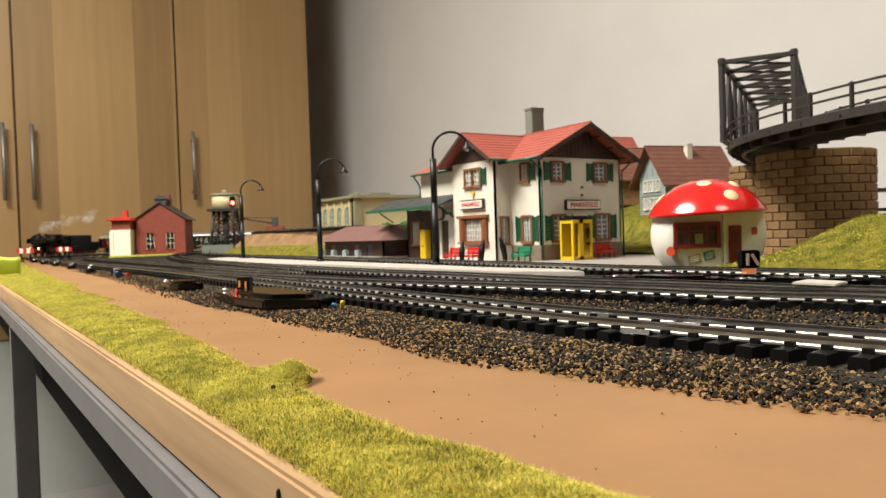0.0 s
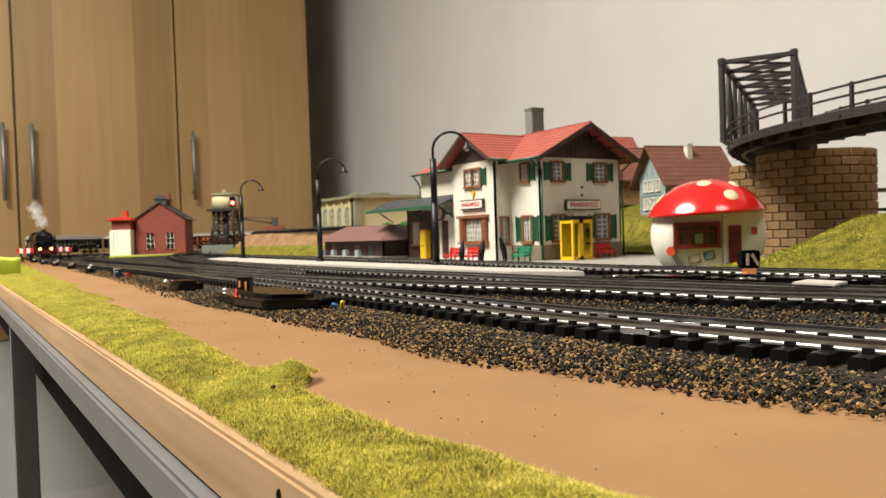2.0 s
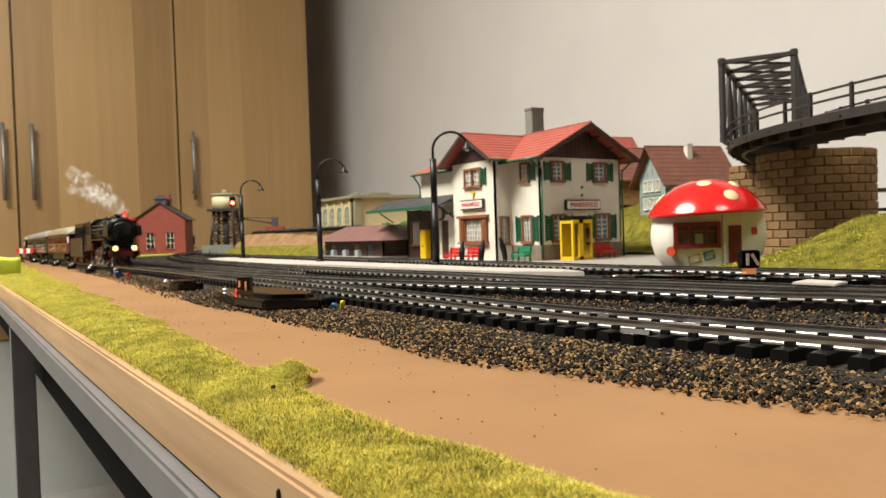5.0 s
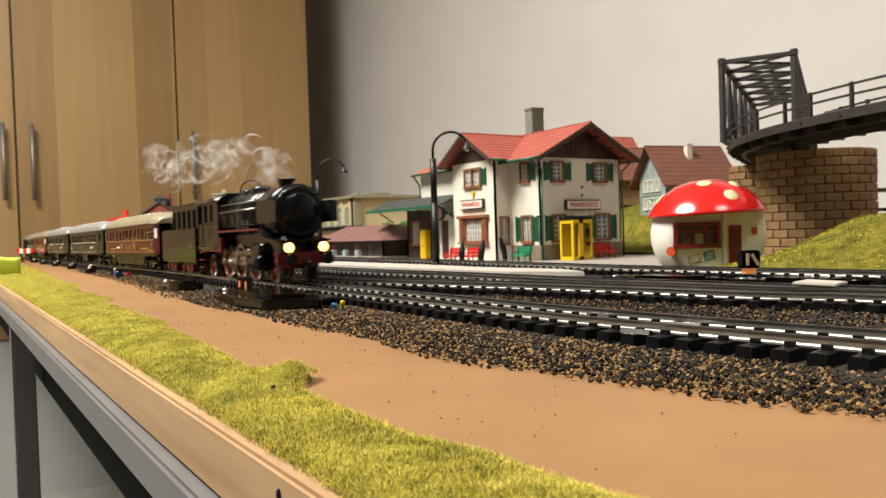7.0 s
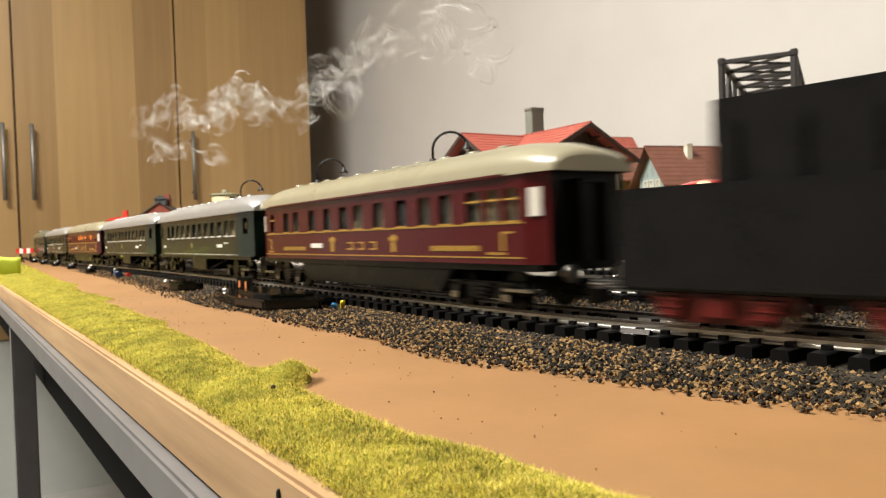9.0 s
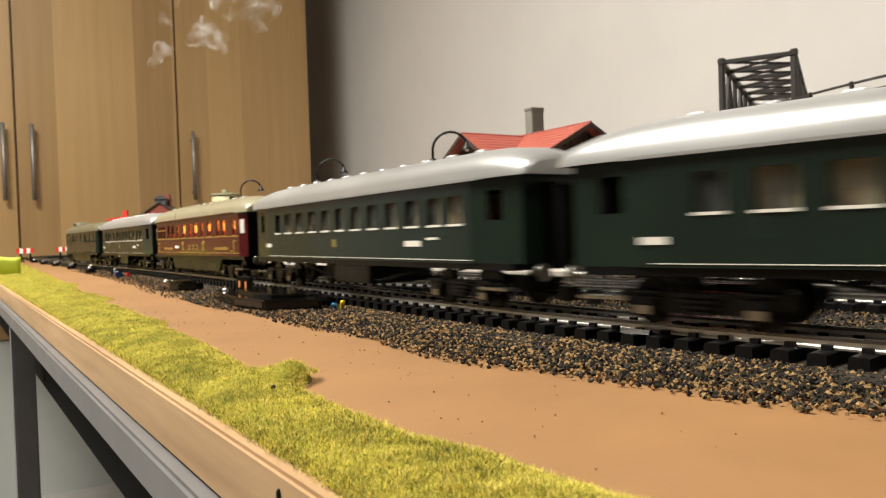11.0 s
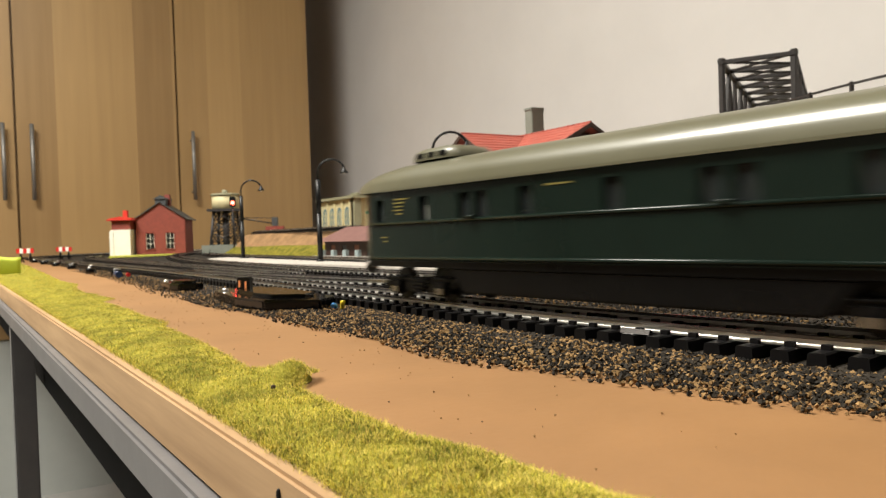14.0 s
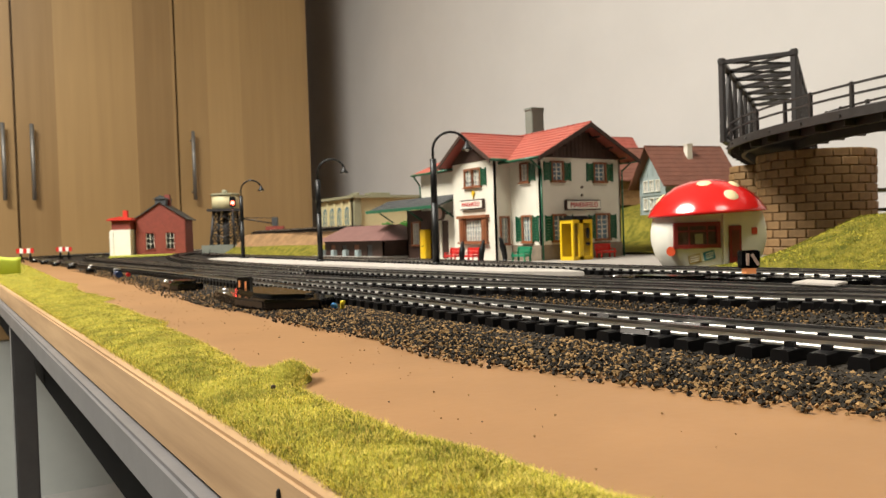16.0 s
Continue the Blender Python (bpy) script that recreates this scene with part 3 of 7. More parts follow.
# ---- building materials ----
M_PLASTER = mat("cream_white_plaster", (0.72, 0.68, 0.58), 0.6, var=0.04, scale=60, bump=0.15, bscale=500, fine=0.0003)
M_REDTILE = mat("red_roof_tiles", (0.36, 0.085, 0.060), 0.5, var=0.14, scale=80, bump=0.3, bscale=500)
M_BROWNTILE = mat("brown_roof_tiles", (0.17, 0.065, 0.042), 0.6, var=0.14, scale=80, bump=0.3, bscale=400)
M_MAUVETILE = mat("mauve_brown_roof", (0.17, 0.085, 0.075), 0.55, var=0.12, scale=80, bump=0.3, bscale=400)
M_DARKWOOD = mat("dark_brown_boards", (0.055, 0.028, 0.020), 0.6, var=0.2, scale=90, bump=0.3, bscale=300)
M_GREENP = mat("dark_green_plastic", (0.012, 0.10, 0.050), 0.4, var=0.12, scale=90)
M_BROWNP = mat("red_brown_window_plastic", (0.24, 0.085, 0.035), 0.5, var=0.12, scale=90)
M_WHITEP = mat("white_plastic", (0.80, 0.77, 0.68), 0.4, var=0.04, scale=60)
M_GREYP = mat("grey_green_chimney", (0.17, 0.18, 0.15), 0.7, var=0.1, scale=90, bump=0.3)
M_PLINTH = mat("taupe_stone_plinth", (0.22, 0.17, 0.12), 0.7, var=0.2, scale=110, bump=0.3)
M_SLATE = mat("dark_slate_roof", (0.055, 0.058, 0.060), 0.5, var=0.2, scale=140, bump=0.4, bscale=400)
M_YELLOW = mat("yellow_plastic", (0.72, 0.47, 0.012), 0.35, var=0.06, scale=80)
M_BENCHRED = mat("red_plastic_bench", (0.52, 0.02, 0.016), 0.4, var=0.1, scale=80)
M_BENCHGREEN = mat("green_plastic_bench", (0.015, 0.20, 0.10), 0.4, var=0.1, scale=80)
M_BRICK = mat("ochre_stone_block", (0.235, 0.135, 0.054), 0.7, var=0.25, scale=160, bump=0.35, bscale=500, island=0.18)
M_MORTAR = mat("dark_joint", (0.17, 0.096, 0.040), 0.8, var=0.15, scale=200)
M_IRON = mat("dark_grey_iron_plastic", (0.030, 0.026, 0.025), 0.45, var=0.2, scale=110, bump=0.15, bscale=400)
M_MUSHRED = mat("glossy_mushroom_red", (0.60, 0.014, 0.012), 0.20, var=0.05, scale=50, coat=0.4)
M_MUSHSPOT = mat("cream_spot_paint", (0.75, 0.62, 0.36), 0.45, var=0.1, scale=160)
M_BRICKRED = mat("red_brick_wall", (0.216, 0.040, 0.025), 0.6, var=0.15, scale=200, bump=0.3)
M_CREAMW = mat("cream_yellow_wall", (0.60, 0.53, 0.31), 0.6, var=0.05, scale=60)
M_OLIVEW = mat("olive_grey_wall", (0.26, 0.25, 0.16), 0.6, var=0.08, scale=60)
M_BLUEGREY = mat("blue_grey_timber_front", (0.28, 0.34, 0.34), 0.6, var=0.1, scale=80)
M_ARCHBLUE = mat("blue_arched_pane", (0.10, 0.19, 0.22), 0.25, var=0.2, scale=120)
M_PANE = mat("pale_blue_pane", (0.16, 0.24, 0.30), 0.15, var=0.15, scale=60)
M_PANEGREY = mat("greyish_curtained_pane", (0.42, 0.44, 0.44), 0.3, var=0.25, scale=200)
M_REDLED = mat("glowing_red_signal", (1.0, 0.05, 0.04), 0.3, var=0.02, emit=(1.0, 0.05, 0.03), estr=30.0)
M_AMBER = mat("glowing_amber_lamp", (0.7, 0.3, 0.12), 0.3, var=0.02, emit=(1.0, 0.32, 0.10), estr=0.25)
M_BULB = mat("glowing_white_bulb", (1.0, 0.9, 0.7), 0.3, var=0.02, emit=(1.0, 0.82, 0.55), estr=12.0)
M_BUSH = mat("fresh_green_bush", (0.06, 0.20, 0.03), 0.9, var=0.3, scale=200)

SOUTH = Matrix()                                 # wall that faces -y; along x
WEST = Matrix.Rotation(-math.pi / 2, 4, "Z")     # wall that faces -x; runs towards -y


def window(parent, at, w, h, panes=(2, 3), pane=None, shutters="", frame_mat=None, bar=0.0018, wide=False):
    """A window in a wall: at is the pose of its sill's middle, -y outwards."""
    fm = frame_mat or M_BROWNP
    bm = B()
    for x in (-w / 2 - bar / 2, w / 2 + bar / 2):
        box(bm, (x, -0.0004, h / 2), (bar, 0.0020, h + 2 * bar))
    for z in (-bar / 2, h + bar / 2):
        box(bm, (0, -0.0004, z), (w, 0.0020, bar))
    box(bm, (0, -0.0012, -bar), (w + 3 * bar, 0.0026, bar * 0.7))
    ob = part("window", bm, fm, parent, m=at)
    bm = B()
    box(bm, (0, 0.0016, h / 2), (w, 0.0004, h))
    part("pane", bm, pane or M_PANE, ob, "bluish window pane")
    bm = B()
    n, k = panes
    for i in range(1, n):
        box(bm, (-w / 2 + w * i / n, 0.0008, h / 2), (0.0008, 0.0010, h))
    for i in range(1, k):
        box(bm, (0, 0.0008, h * i / k), (w, 0.0010, 0.0008))
    box(bm, (-w / 2 + 0.0005, 0.0008, h / 2), (0.0010, 0.0010, h))
    box(bm, (w / 2 - 0.0005, 0.0008, h / 2), (0.0010, 0.0010, h))
    part("glazing_grid", bm, M_WHITEP, ob, "white glazing bars")
    for c in shutters:
        s = -1 if c == "l" else 1
        sw = 0.0085
        bm = B()
        x0 = s * (w / 2 + bar + sw / 2 + 0.0003)
        for x in (-sw / 2 + 0.0006, sw / 2 - 0.0006):
            box(bm, (x0 + x, -0.0008, h / 2), (0.0012, 0.0012, h + bar))
        nsl = 9
        for i in range(nsl):
            box(bm, (x0, -0.0006, h * (i + 0.5) / nsl), (sw - 0.0012, 0.0010, h / nsl * 0.8), Matrix.Rotation(0.35, 4, "X"))
        part("shutter", bm, M_GREENP, parent, "dark green louvred shutter", m=at)
    return ob


def gable_roof(parent, x0, x1, y0, y1, ridge, eave, axis, material, t=0.0016, over=0.0, tiles=True, name="roof"):
    """Two roof slopes that meet at a ridge along an axis, with rows of tiles."""
    rows = 9
    for s in (-1, 1):
        if axis == "y":
            c, half, a, b = (x0 + x1) / 2, (x1 - x0) / 2, y0, y1
        else:
            c, half, a, b = (y0 + y1) / 2, (y1 - y0) / 2, x0, x1
        for i in range(rows if tiles else 1):
            n = rows if tiles else 1
            u0, u1 = i / n, (i + 1) / n
            p0, p1 = c + s * half * (1 - u0), c + s * half * (1 - u1)
            z0, z1 = eave + (ridge - eave) * u0, eave + (ridge - eave) * u1
            lift = 0.0005 if tiles else 0.0
            bm = B()
            prism(bm, [(p0, z0 + lift), (p1, z1), (p1, z1 - t), (p0, z0 - t)], axis, a, b)
            part("tile_course" if tiles else name, bm, material, parent)
    bm = B()
    n = 22
    for i in range(n):
        q0, q1 = a + (b - a) * i / n, a + (b - a) * (i + 0.92) / n
        e = (c, ridge + 0.0002)
        if axis == "y":
            rod(bm, (e[0], q0, e[1]), (e[0], q1, e[1]), 0.0011, 0.0009, seg=8)
        else:
            rod(bm, (q0, e[0], e[1]), (q1, e[0], e[1]), 0.0011, 0.0009, seg=8)
    part("ridge", bm, material, parent)


def lettering(parent, words, at, size, material):
    cu = bpy.data.curves.new("lettering", "FONT")
    cu.body, cu.size, cu.align_x, cu.align_y, cu.extrude = words, size, "CENTER", "CENTER", 0.0002
    tmp = bpy.data.objects.new("lettering", cu)
    me = bpy.data.meshes.new_from_object(tmp)
    bpy.data.objects.remove(tmp)
    me.materials.append(material)
    ob = new("lettering", me)
    ob.parent = parent
    ob.matrix_basis = at @ Matrix.Rotation(math.pi / 2, 4, "X")
    return ob


def station():
    t = thing("station_building", "white model station with red roofs, green shutters and name signs", "station")
    x0, x1, y0, y1, z0, zt = 0.4405, 0.5440, 0.523, 0.680, 0.0022, 0.0985
    # wing with the road-side gable: walls pierced by its windows
    up = [(0.0155, 0.0275, 0.0765, 0.0925), (0.0690, 0.0825, 0.0765, 0.0925)]
    lo = [(0.0155, 0.0285, 0.0205, 0.0430), (0.0700, 0.0855, 0.0205, 0.0430)]
    bm = B()
    wall(bm, (x0, y0), (x1, y0), z0, zt, up + lo, 0.0018)
    wall(bm, (x1, y0), (x1, y1), z0, zt, [], 0.0018)
    L = 0.045
    wall(bm, (x0, y0 + L), (x0, y0), z0, zt, [(0.0190, 0.0290, 0.0770, 0.0925), (0.0200, 0.0320, 0.0205, 0.0430)], 0.0018)
    part("wall", bm, M_PLASTER, t)
    bm = B()
    prism(bm, [(x0 - 0.002, 0.0975), (x1 + 0.002, 0.0975), ((x0 + x1) / 2, 0.1270)], "y", y0 - 0.0006, y0 + 0.004)
    for i in range(20):
        x = x0 + 0.004 + i * 0.005
        h = 0.1262 - abs(x - (x0 + x1) / 2) * 0.57
        if h > 0.099:
            span(bm, (x, y0 - 0.0010, 0.0985), (x + 0.0042, y0 - 0.0005, h))
    part("gable", bm, M_DARKWOOD, t, "dark brown boarded gable")
    bm = B()
    span(bm, (x0 - 0.0006, y0 - 0.0006, z0), (x1 + 0.0006, y0 - 0.0002, 0.0165))
    span(bm, (x0 - 0.0006, y0, z0), (x0 - 0.0002, y0 + 0.045, 0.0165))
    part("plinth", bm, M_PLINTH, t, "taupe stone plinth")
    gable_roof(t, x0 - 0.0130, x1 + 0.0130, y0 - 0.0150, y1, 0.1300, 0.0965, "y", M_REDTILE)
    for s in (-1, 1):
        bm = B()
        c = (x0 + x1) / 2
        e = x0 - 0.013 if s < 0 else x1 + 0.013
        prism(bm, [(e, 0.0962), (c, 0.1298), (c, 0.1255), (e, 0.0920)], "y", y0 - 0.0162, y0 - 0.0150)
        part("bargeboard", bm, M_DARKWOOD, t)
        bm = B()
        rod(bm, (e, y0 - 0.0150, 0.0955), (e, y0 + (0.045 if s < 0 else 0.15), 0.0955), 0.0013, seg=8)
        xx = x0 + 0.0008 if s < 0 else x1 + 0.0012
        rod(bm, (e, y0 - 0.0030, 0.0950), (xx, y0 - 0.0016, 0.0860), 0.0009, seg=8)
        rod(bm, (xx, y0 - 0.0016, 0.0860), (xx, y0 - 0.0016, z0), 0.0009, seg=8)
        part("gutter", bm, M_GREENP, t, "green gutter with downpipe")
        bm = B()
        for k in range(3):
            x = c + s * (0.012 + 0.017 * k)
            rod(bm, (x, y0 - 0.014, 0.1240 - abs(x - c) * 0.57), (x, y0, 0.1240 - abs(x - c) * 0.57), 0.0010, seg=6)
        part("rafter", bm, M_DARKWOOD, t)
    for (a, b, za, zb), sh in zip(up + lo, ("lr", "lr", "lr", "lr")):
        window(t, Matrix.Translation((x0 + (a + b) / 2, y0, za)), b - a, zb - za, (2, 4 if zb - za < 0.02 else 5), shutters=sh)
    window(t, Matrix.Translation((x0, y0 + L - 0.024, 0.0770)) @ WEST, 0.010, 0.0155, (2, 3), shutters="r", pane=M_PANEGREY)
    window(t, Matrix.Translation((x0, y0 + L - 0.026, 0.0205)) @ WEST, 0.012, 0.0225, (3, 4), shutters="lr")
    # cross wing with the track-side gable
    bx, by0, by1 = 0.4215, 0.5665, 0.6385
    bm = B()
    W = by1 - by0
    wall(bm, (bx, by1), (bx, by0), z0, zt + 0.002, [(0.0230, 0.0490, 0.0765, 0.0920), (0.0120, 0.0600, 0.0205, 0.0440)], 0.0018)
    wall(bm, (bx, by0), (x0 + 0.001, by0), z0, zt, [(0.0058, 0.0150, 0.0190, 0.0430)], 0.0018)
    wall(bm, (x0 + 0.06, by1), (bx, by1), z0, zt, [], 0.0018)
    part("wall", bm, M_PLASTER, t)
    bm = B()
    prism(bm, [(by0 - 0.002, 0.1000), (by1 + 0.002, 0.1000), ((by0 + by1) / 2, 0.1250)], "x", bx - 0.0006, bx + 0.003)
    part("gable", bm, M_DARKWOOD, t, "dark brown boarded gable")
    gable_roof(t, bx - 0.0120, (x0 + x1) / 2, by0 - 0.0110, by1 + 0.0110, 0.1280, 0.0985, "x", M_REDTILE)
    for s in (-1, 1):
        c = (by0 + by1) / 2
        e = by0 - 0.011 if s < 0 else by1 + 0.011
        bm = B()
        prism(bm, [(e, 0.0982), (c, 0.1278), (c, 0.1238), (e, 0.0945)], "x", bx - 0.0132, bx - 0.0120)
        part("bargeboard", bm, M_DARKWOOD, t)
        bm = B()
        rod(bm, (bx - 0.012, e, 0.0976), (x0, e, 0.0976), 0.0012, seg=8)
        part("gutter", bm, M_GREENP, t, "green gutter")
    for dx in (-0.0070, 0.0070):
        window(t, Matrix.Translation((bx, by1 - 0.036 - dx, 0.0765)) @ WEST, 0.0115, 0.0155, (2, 3), pane=M_PANEGREY, shutters="r" if dx > 0 else "")
    bm = B()
    for dx in (-0.0195, 0.0195):
        box(bm, (dx, -0.0012, 0.0118), (0.0075, 0.0030, 0.0236))
        box(bm, (dx, -0.0030, 0.0118), (0.0035, 0.0010, 0.0190))
    box(bm, (0, -0.0015, 0.0252), (0.052, 0.0050, 0.0028))
    box(bm, (0, -0.0015, -0.0008), (0.050, 0.0045, 0.0022))
    part("bay_surround", bm, M_BROWNP, t, "red-brown wooden bay window surround", m=Matrix.Translation((bx, by1 - 0.036, 0.0205)) @ WEST)
    window(t, Matrix.Translation((bx, by1 - 0.036, 0.0215)) @ WEST, 0.028, 0.0205, (6, 4), pane=M_PANEGREY)
    window(t, Matrix.Translation((bx + 0.0104, by0, 0.0190)), 0.0080, 0.0240, (2, 4), pane=M_PANEGREY)
    # name signs
    for at, w in ((Matrix.Translation(((0.470 + 0.514) / 2, y0 - 0.0022, 0.0530)), 0.0450), (Matrix.Translation((bx - 0.0022, by1 - 0.0360, 0.0578)) @ WEST, 0.0400)):
        bm = B()
        box(bm, (0, 0.0006, 0), (w, 0.0030, 0.0098))
        sg = part("name_sign", bm, M_DARKWOOD, t, "white name sign in a brown frame", m=at, bevel=0.0004)
        bm = B()
        box(bm, (0, -0.0010, 0), (w - 0.0026, 0.0008, 0.0074))
        part("sign_board", bm, M_WHITEP, sg, "white sign board")
        lettering(sg, "MAIENFELD", Matrix.Translation((0, -0.0016, 0)), 0.0068 * w / 0.045, M_BENCHRED)
    # lamp bracket, post horn
    bm = B()
    box(bm, (0, -0.0008, 0), (0.0040, 0.0012, 0.0040), Matrix.Rotation(0.6, 4, "Y"))
    rod(bm, (0, -0.0008, -0.002), (0, -0.0008, -0.006), 0.0006, seg=6)
    part("emblem", bm, M_YELLOW, t, "small yellow post emblem", m=Matrix.Translation((bx, by1 - 0.0370, 0.0690)) @ WEST)
    bm = B()
    for z in (0.0, 0.0075):
        rod(bm, (0, -0.0016, z), (0, 0, z), 0.0011, seg=8)
    part("wall_lamp", bm, M_DARKWOOD, t, m=Matrix.Translation((0.492, y0, 0.0625)))
    # low wing with the waiting room
    cx, cy1 = 0.4330, 0.760
    bm = B()
    wall(bm, (cx, 0.722), (cx, by1), z0, 0.0985, [], 0.0018)
    part("wall", bm, M_PLASTER, t)
    bm = B()
    prism(bm, [(cx - 0.010, 0.0975), (cx + 0.040, 0.1180), (cx + 0.040, 0.1160), (cx - 0.010, 0.0955)], "y", by1 - 0.004, 0.724)
    part("roof", bm, M_REDTILE, t)
    bm = B()
    rod(bm, (cx - 0.010, by1, 0.0962), (cx - 0.010, 0.726, 0.0962), 0.0013, seg=8)
    rod(bm, (cx - 0.010, 0.722, 0.0958), (cx - 0.001, 0.723, 0.0850), 0.0009, seg=8)
    rod(bm, (cx - 0.001, 0.723, 0.0850), (cx - 0.001, 0.723, 0.0700), 0.0009, seg=8)
    part("gutter", bm, M_GREENP, t, "green gutter with downpipe")
    bm = B()
    wall(bm, (cx + 0.002, 0.760), (cx + 0.002, 0.690), z0, 0.0580, [(0.012, 0.030, 0.018, 0.044), (0.048, 0.062, 0.004, 0.044)], 0.0018)
    wall(bm, (cx + 0.05, 0.760), (cx + 0.002, 0.760), z0, 0.0580, [], 0.0018)
    part("annex_wall", bm, M_DARKWOOD, t, "dark brown timber annex wall")
    bm = B()
    wall(bm, (cx - 0.0026, 0.6815), (cx - 0.0026, by1), z0, 0.0560, [(0.004, 0.018, 0.0030, 0.0440)], 0.0018)
    part("wall", bm, M_PLASTER, t)
    bm = B()
    span(bm, (cx - 0.0012, 0.6630, 0.0030), (cx - 0.0002, 0.6775, 0.0440))
    for z in (0.0060, 0.0260):
        span(bm, (cx - 0.0020, 0.6645, z), (cx - 0.0012, 0.6760, z + 0.0150))
    part("door", bm, M_DARKWOOD, t, "dark brown panelled waiting room door")
    bm = B()
    span(bm, (cx - 0.0034, 0.6825, 0.0100), (cx - 0.0005, 0.6920, 0.0400))
    part("poster_board", bm, mat("faded_pink_poster", (0.55, 0.30, 0.24), 0.5, col2=(0.70, 0.62, 0.52), scale=260), t, "faded pink poster beside the door")
    bm = B()
    span(bm, (cx - 0.0010, 0.6925, z0), (cx + 0.0010, 0.7240, 0.0560))
    part("annex_wall", bm, M_DARKWOOD, t, "dark brown timber annex wall")
    window(t, Matrix.Translation((cx + 0.002, 0.739, 0.0185)) @ WEST, 0.017, 0.0245, (3, 4), pane=M_PANEGREY)
    bm = B()
    for i in range(5):
        u0, u1 = i / 5, (i + 1) / 5
        xa, xb = cx - 0.030 + 0.030 * u0, cx - 0.030 + 0.030 * u1
        za, zb = 0.0590 + 0.0125 * u0, 0.0590 + 0.0125 * u1
        prism(bm, [(xa, za + 0.0004), (xb, zb), (xb, zb - 0.0012), (xa, za - 0.0012)], "y", by1 + 0.002, 0.800)
    part("canopy_roof", bm, M_SLATE, t, "dark slate platform canopy")
    bm = B()
    span(bm, (cx - 0.0315, by1 + 0.001, 0.0565), (cx - 0.0298, 0.802, 0.0598))
    for i in range(7):
        y = by1 + 0.012 + i * 0.023
        rod(bm, (cx - 0.029, y, 0.0578), (cx, y, 0.0665), 0.0007, seg=6)
        if i % 3 == 0:
            rod(bm, (cx - 0.001, y, 0.045), (cx - 0.022, y, 0.0585), 0.0009, seg=6)
    part("canopy_frame", bm, M_GREENP, t, "green canopy frame")
    # station clock on a bracket
    bm = B()
    rod(bm, (cx - 0.0180, by1 + 0.018, 0.0510), (cx - 0.0150, by1 + 0.018, 0.0510), 0.0072, seg=24)
    rod(bm, (cx - 0.0150, by1 + 0.018, 0.0510), (cx, by1 + 0.018, 0.0510), 0.0010, seg=6)
    ck = part("clock", bm, M_DARKWOOD, t, "round platform clock on a bracket")
    bm = B()
    rod(bm, (cx - 0.0186, by1 + 0.018, 0.0510), (cx - 0.0179, by1 + 0.018, 0.0510), 0.0056, seg=24)
    part("clock_face", bm, mat("pinkish_clock_face", (0.62, 0.42, 0.36), 0.4), ck, "pale clock face")
    # chimney
    bm = B()
    span(bm, (0.4955, 0.597, 0.1150), (0.5115, 0.609, 0.1575))
    span(bm, (0.4948, 0.5963, 0.1555), (0.5122, 0.6097, 0.1585))
    part("chimney", bm, M_GREYP, t, "tall grey-green chimney", bevel=0.0006)
    bm = B()
    span(bm, (0.500, 0.560, 0.124), (0.512, 0.572, 0.1318))
    part("roof_hatch", bm, M_REDTILE, t, bevel=0.0008)
    return t


station()


def bench(m, material, label):
    t = thing("bench", label, "bench", "platform benches", m=m)
    bm = B()
    span(bm, (-0.010, -0.0042, 0.0044), (0.010, 0.0032, 0.0064))
    part("seat", bm, material, t)
    bm = B()
    for i in range(2):
        span(bm, (-0.010, 0.0032 + i * 0.0006, 0.0068 + i * 0.0034), (0.010, 0.0044 + i * 0.0006, 0.0100 + i * 0.0034))
    part("backrest", bm, material, t)
    for x in (-0.0085, 0.0085):
        bm = B()
        span(bm, (x - 0.0006, -0.0038, 0), (x + 0.0006, -0.0028, 0.0056))
        span(bm, (x - 0.0006, 0.0026, 0), (x + 0.0006, 0.0040, 0.0120))
        span(bm, (x - 0.0006, -0.0040, 0.0078), (x + 0.0006, 0.0040, 0.0086))
        span(bm, (x - 0.0006, -0.0040, 0.0056), (x + 0.0006, -0.0032, 0.0080))
        part("leg", bm, material, t)
    return t


PZ = 0.0022


def vending_machine():
    t = thing("vending_machine", "narrow yellow vending machine at the station wall", "vending machine", m=pose(0.4265, 0.7060, PZ))
    bm = B()
    span(bm, (-0.0035, -0.0060, 0.0), (0.0040, 0.0060, 0.0330))
    part("body", bm, M_YELLOW, t, bevel=0.0008)
    bm = B()
    span(bm, (-0.0040, -0.0030, 0.0060), (-0.0033, 0.0030, 0.0240))
    part("front_panel", bm, M_YELLOW, t)
    bm = B()
    span(bm, (-0.0041, -0.0022, 0.0140), (-0.0037, 0.0022, 0.0150))
    part("coin_slot", bm, M_BLACKMATT, t, "dark slot")


vending_machine()
bench(Matrix.Translation((0.400, 0.610, PZ)) @ WEST, M_BENCHRED, "red plastic bench on the forecourt paving")
bench(Matrix.Translation((0.402, 0.582, PZ)) @ WEST, M_BENCHRED, "red plastic bench beside dark figures")
bench(Matrix.Translation((0.424, 0.532, PZ)) @ WEST, M_BENCHGREEN, "green plastic bench by the station corner")
bench(Matrix.Translation((0.509, 0.510, PZ)), M_BENCHRED, "red plastic bench beside the phone box")


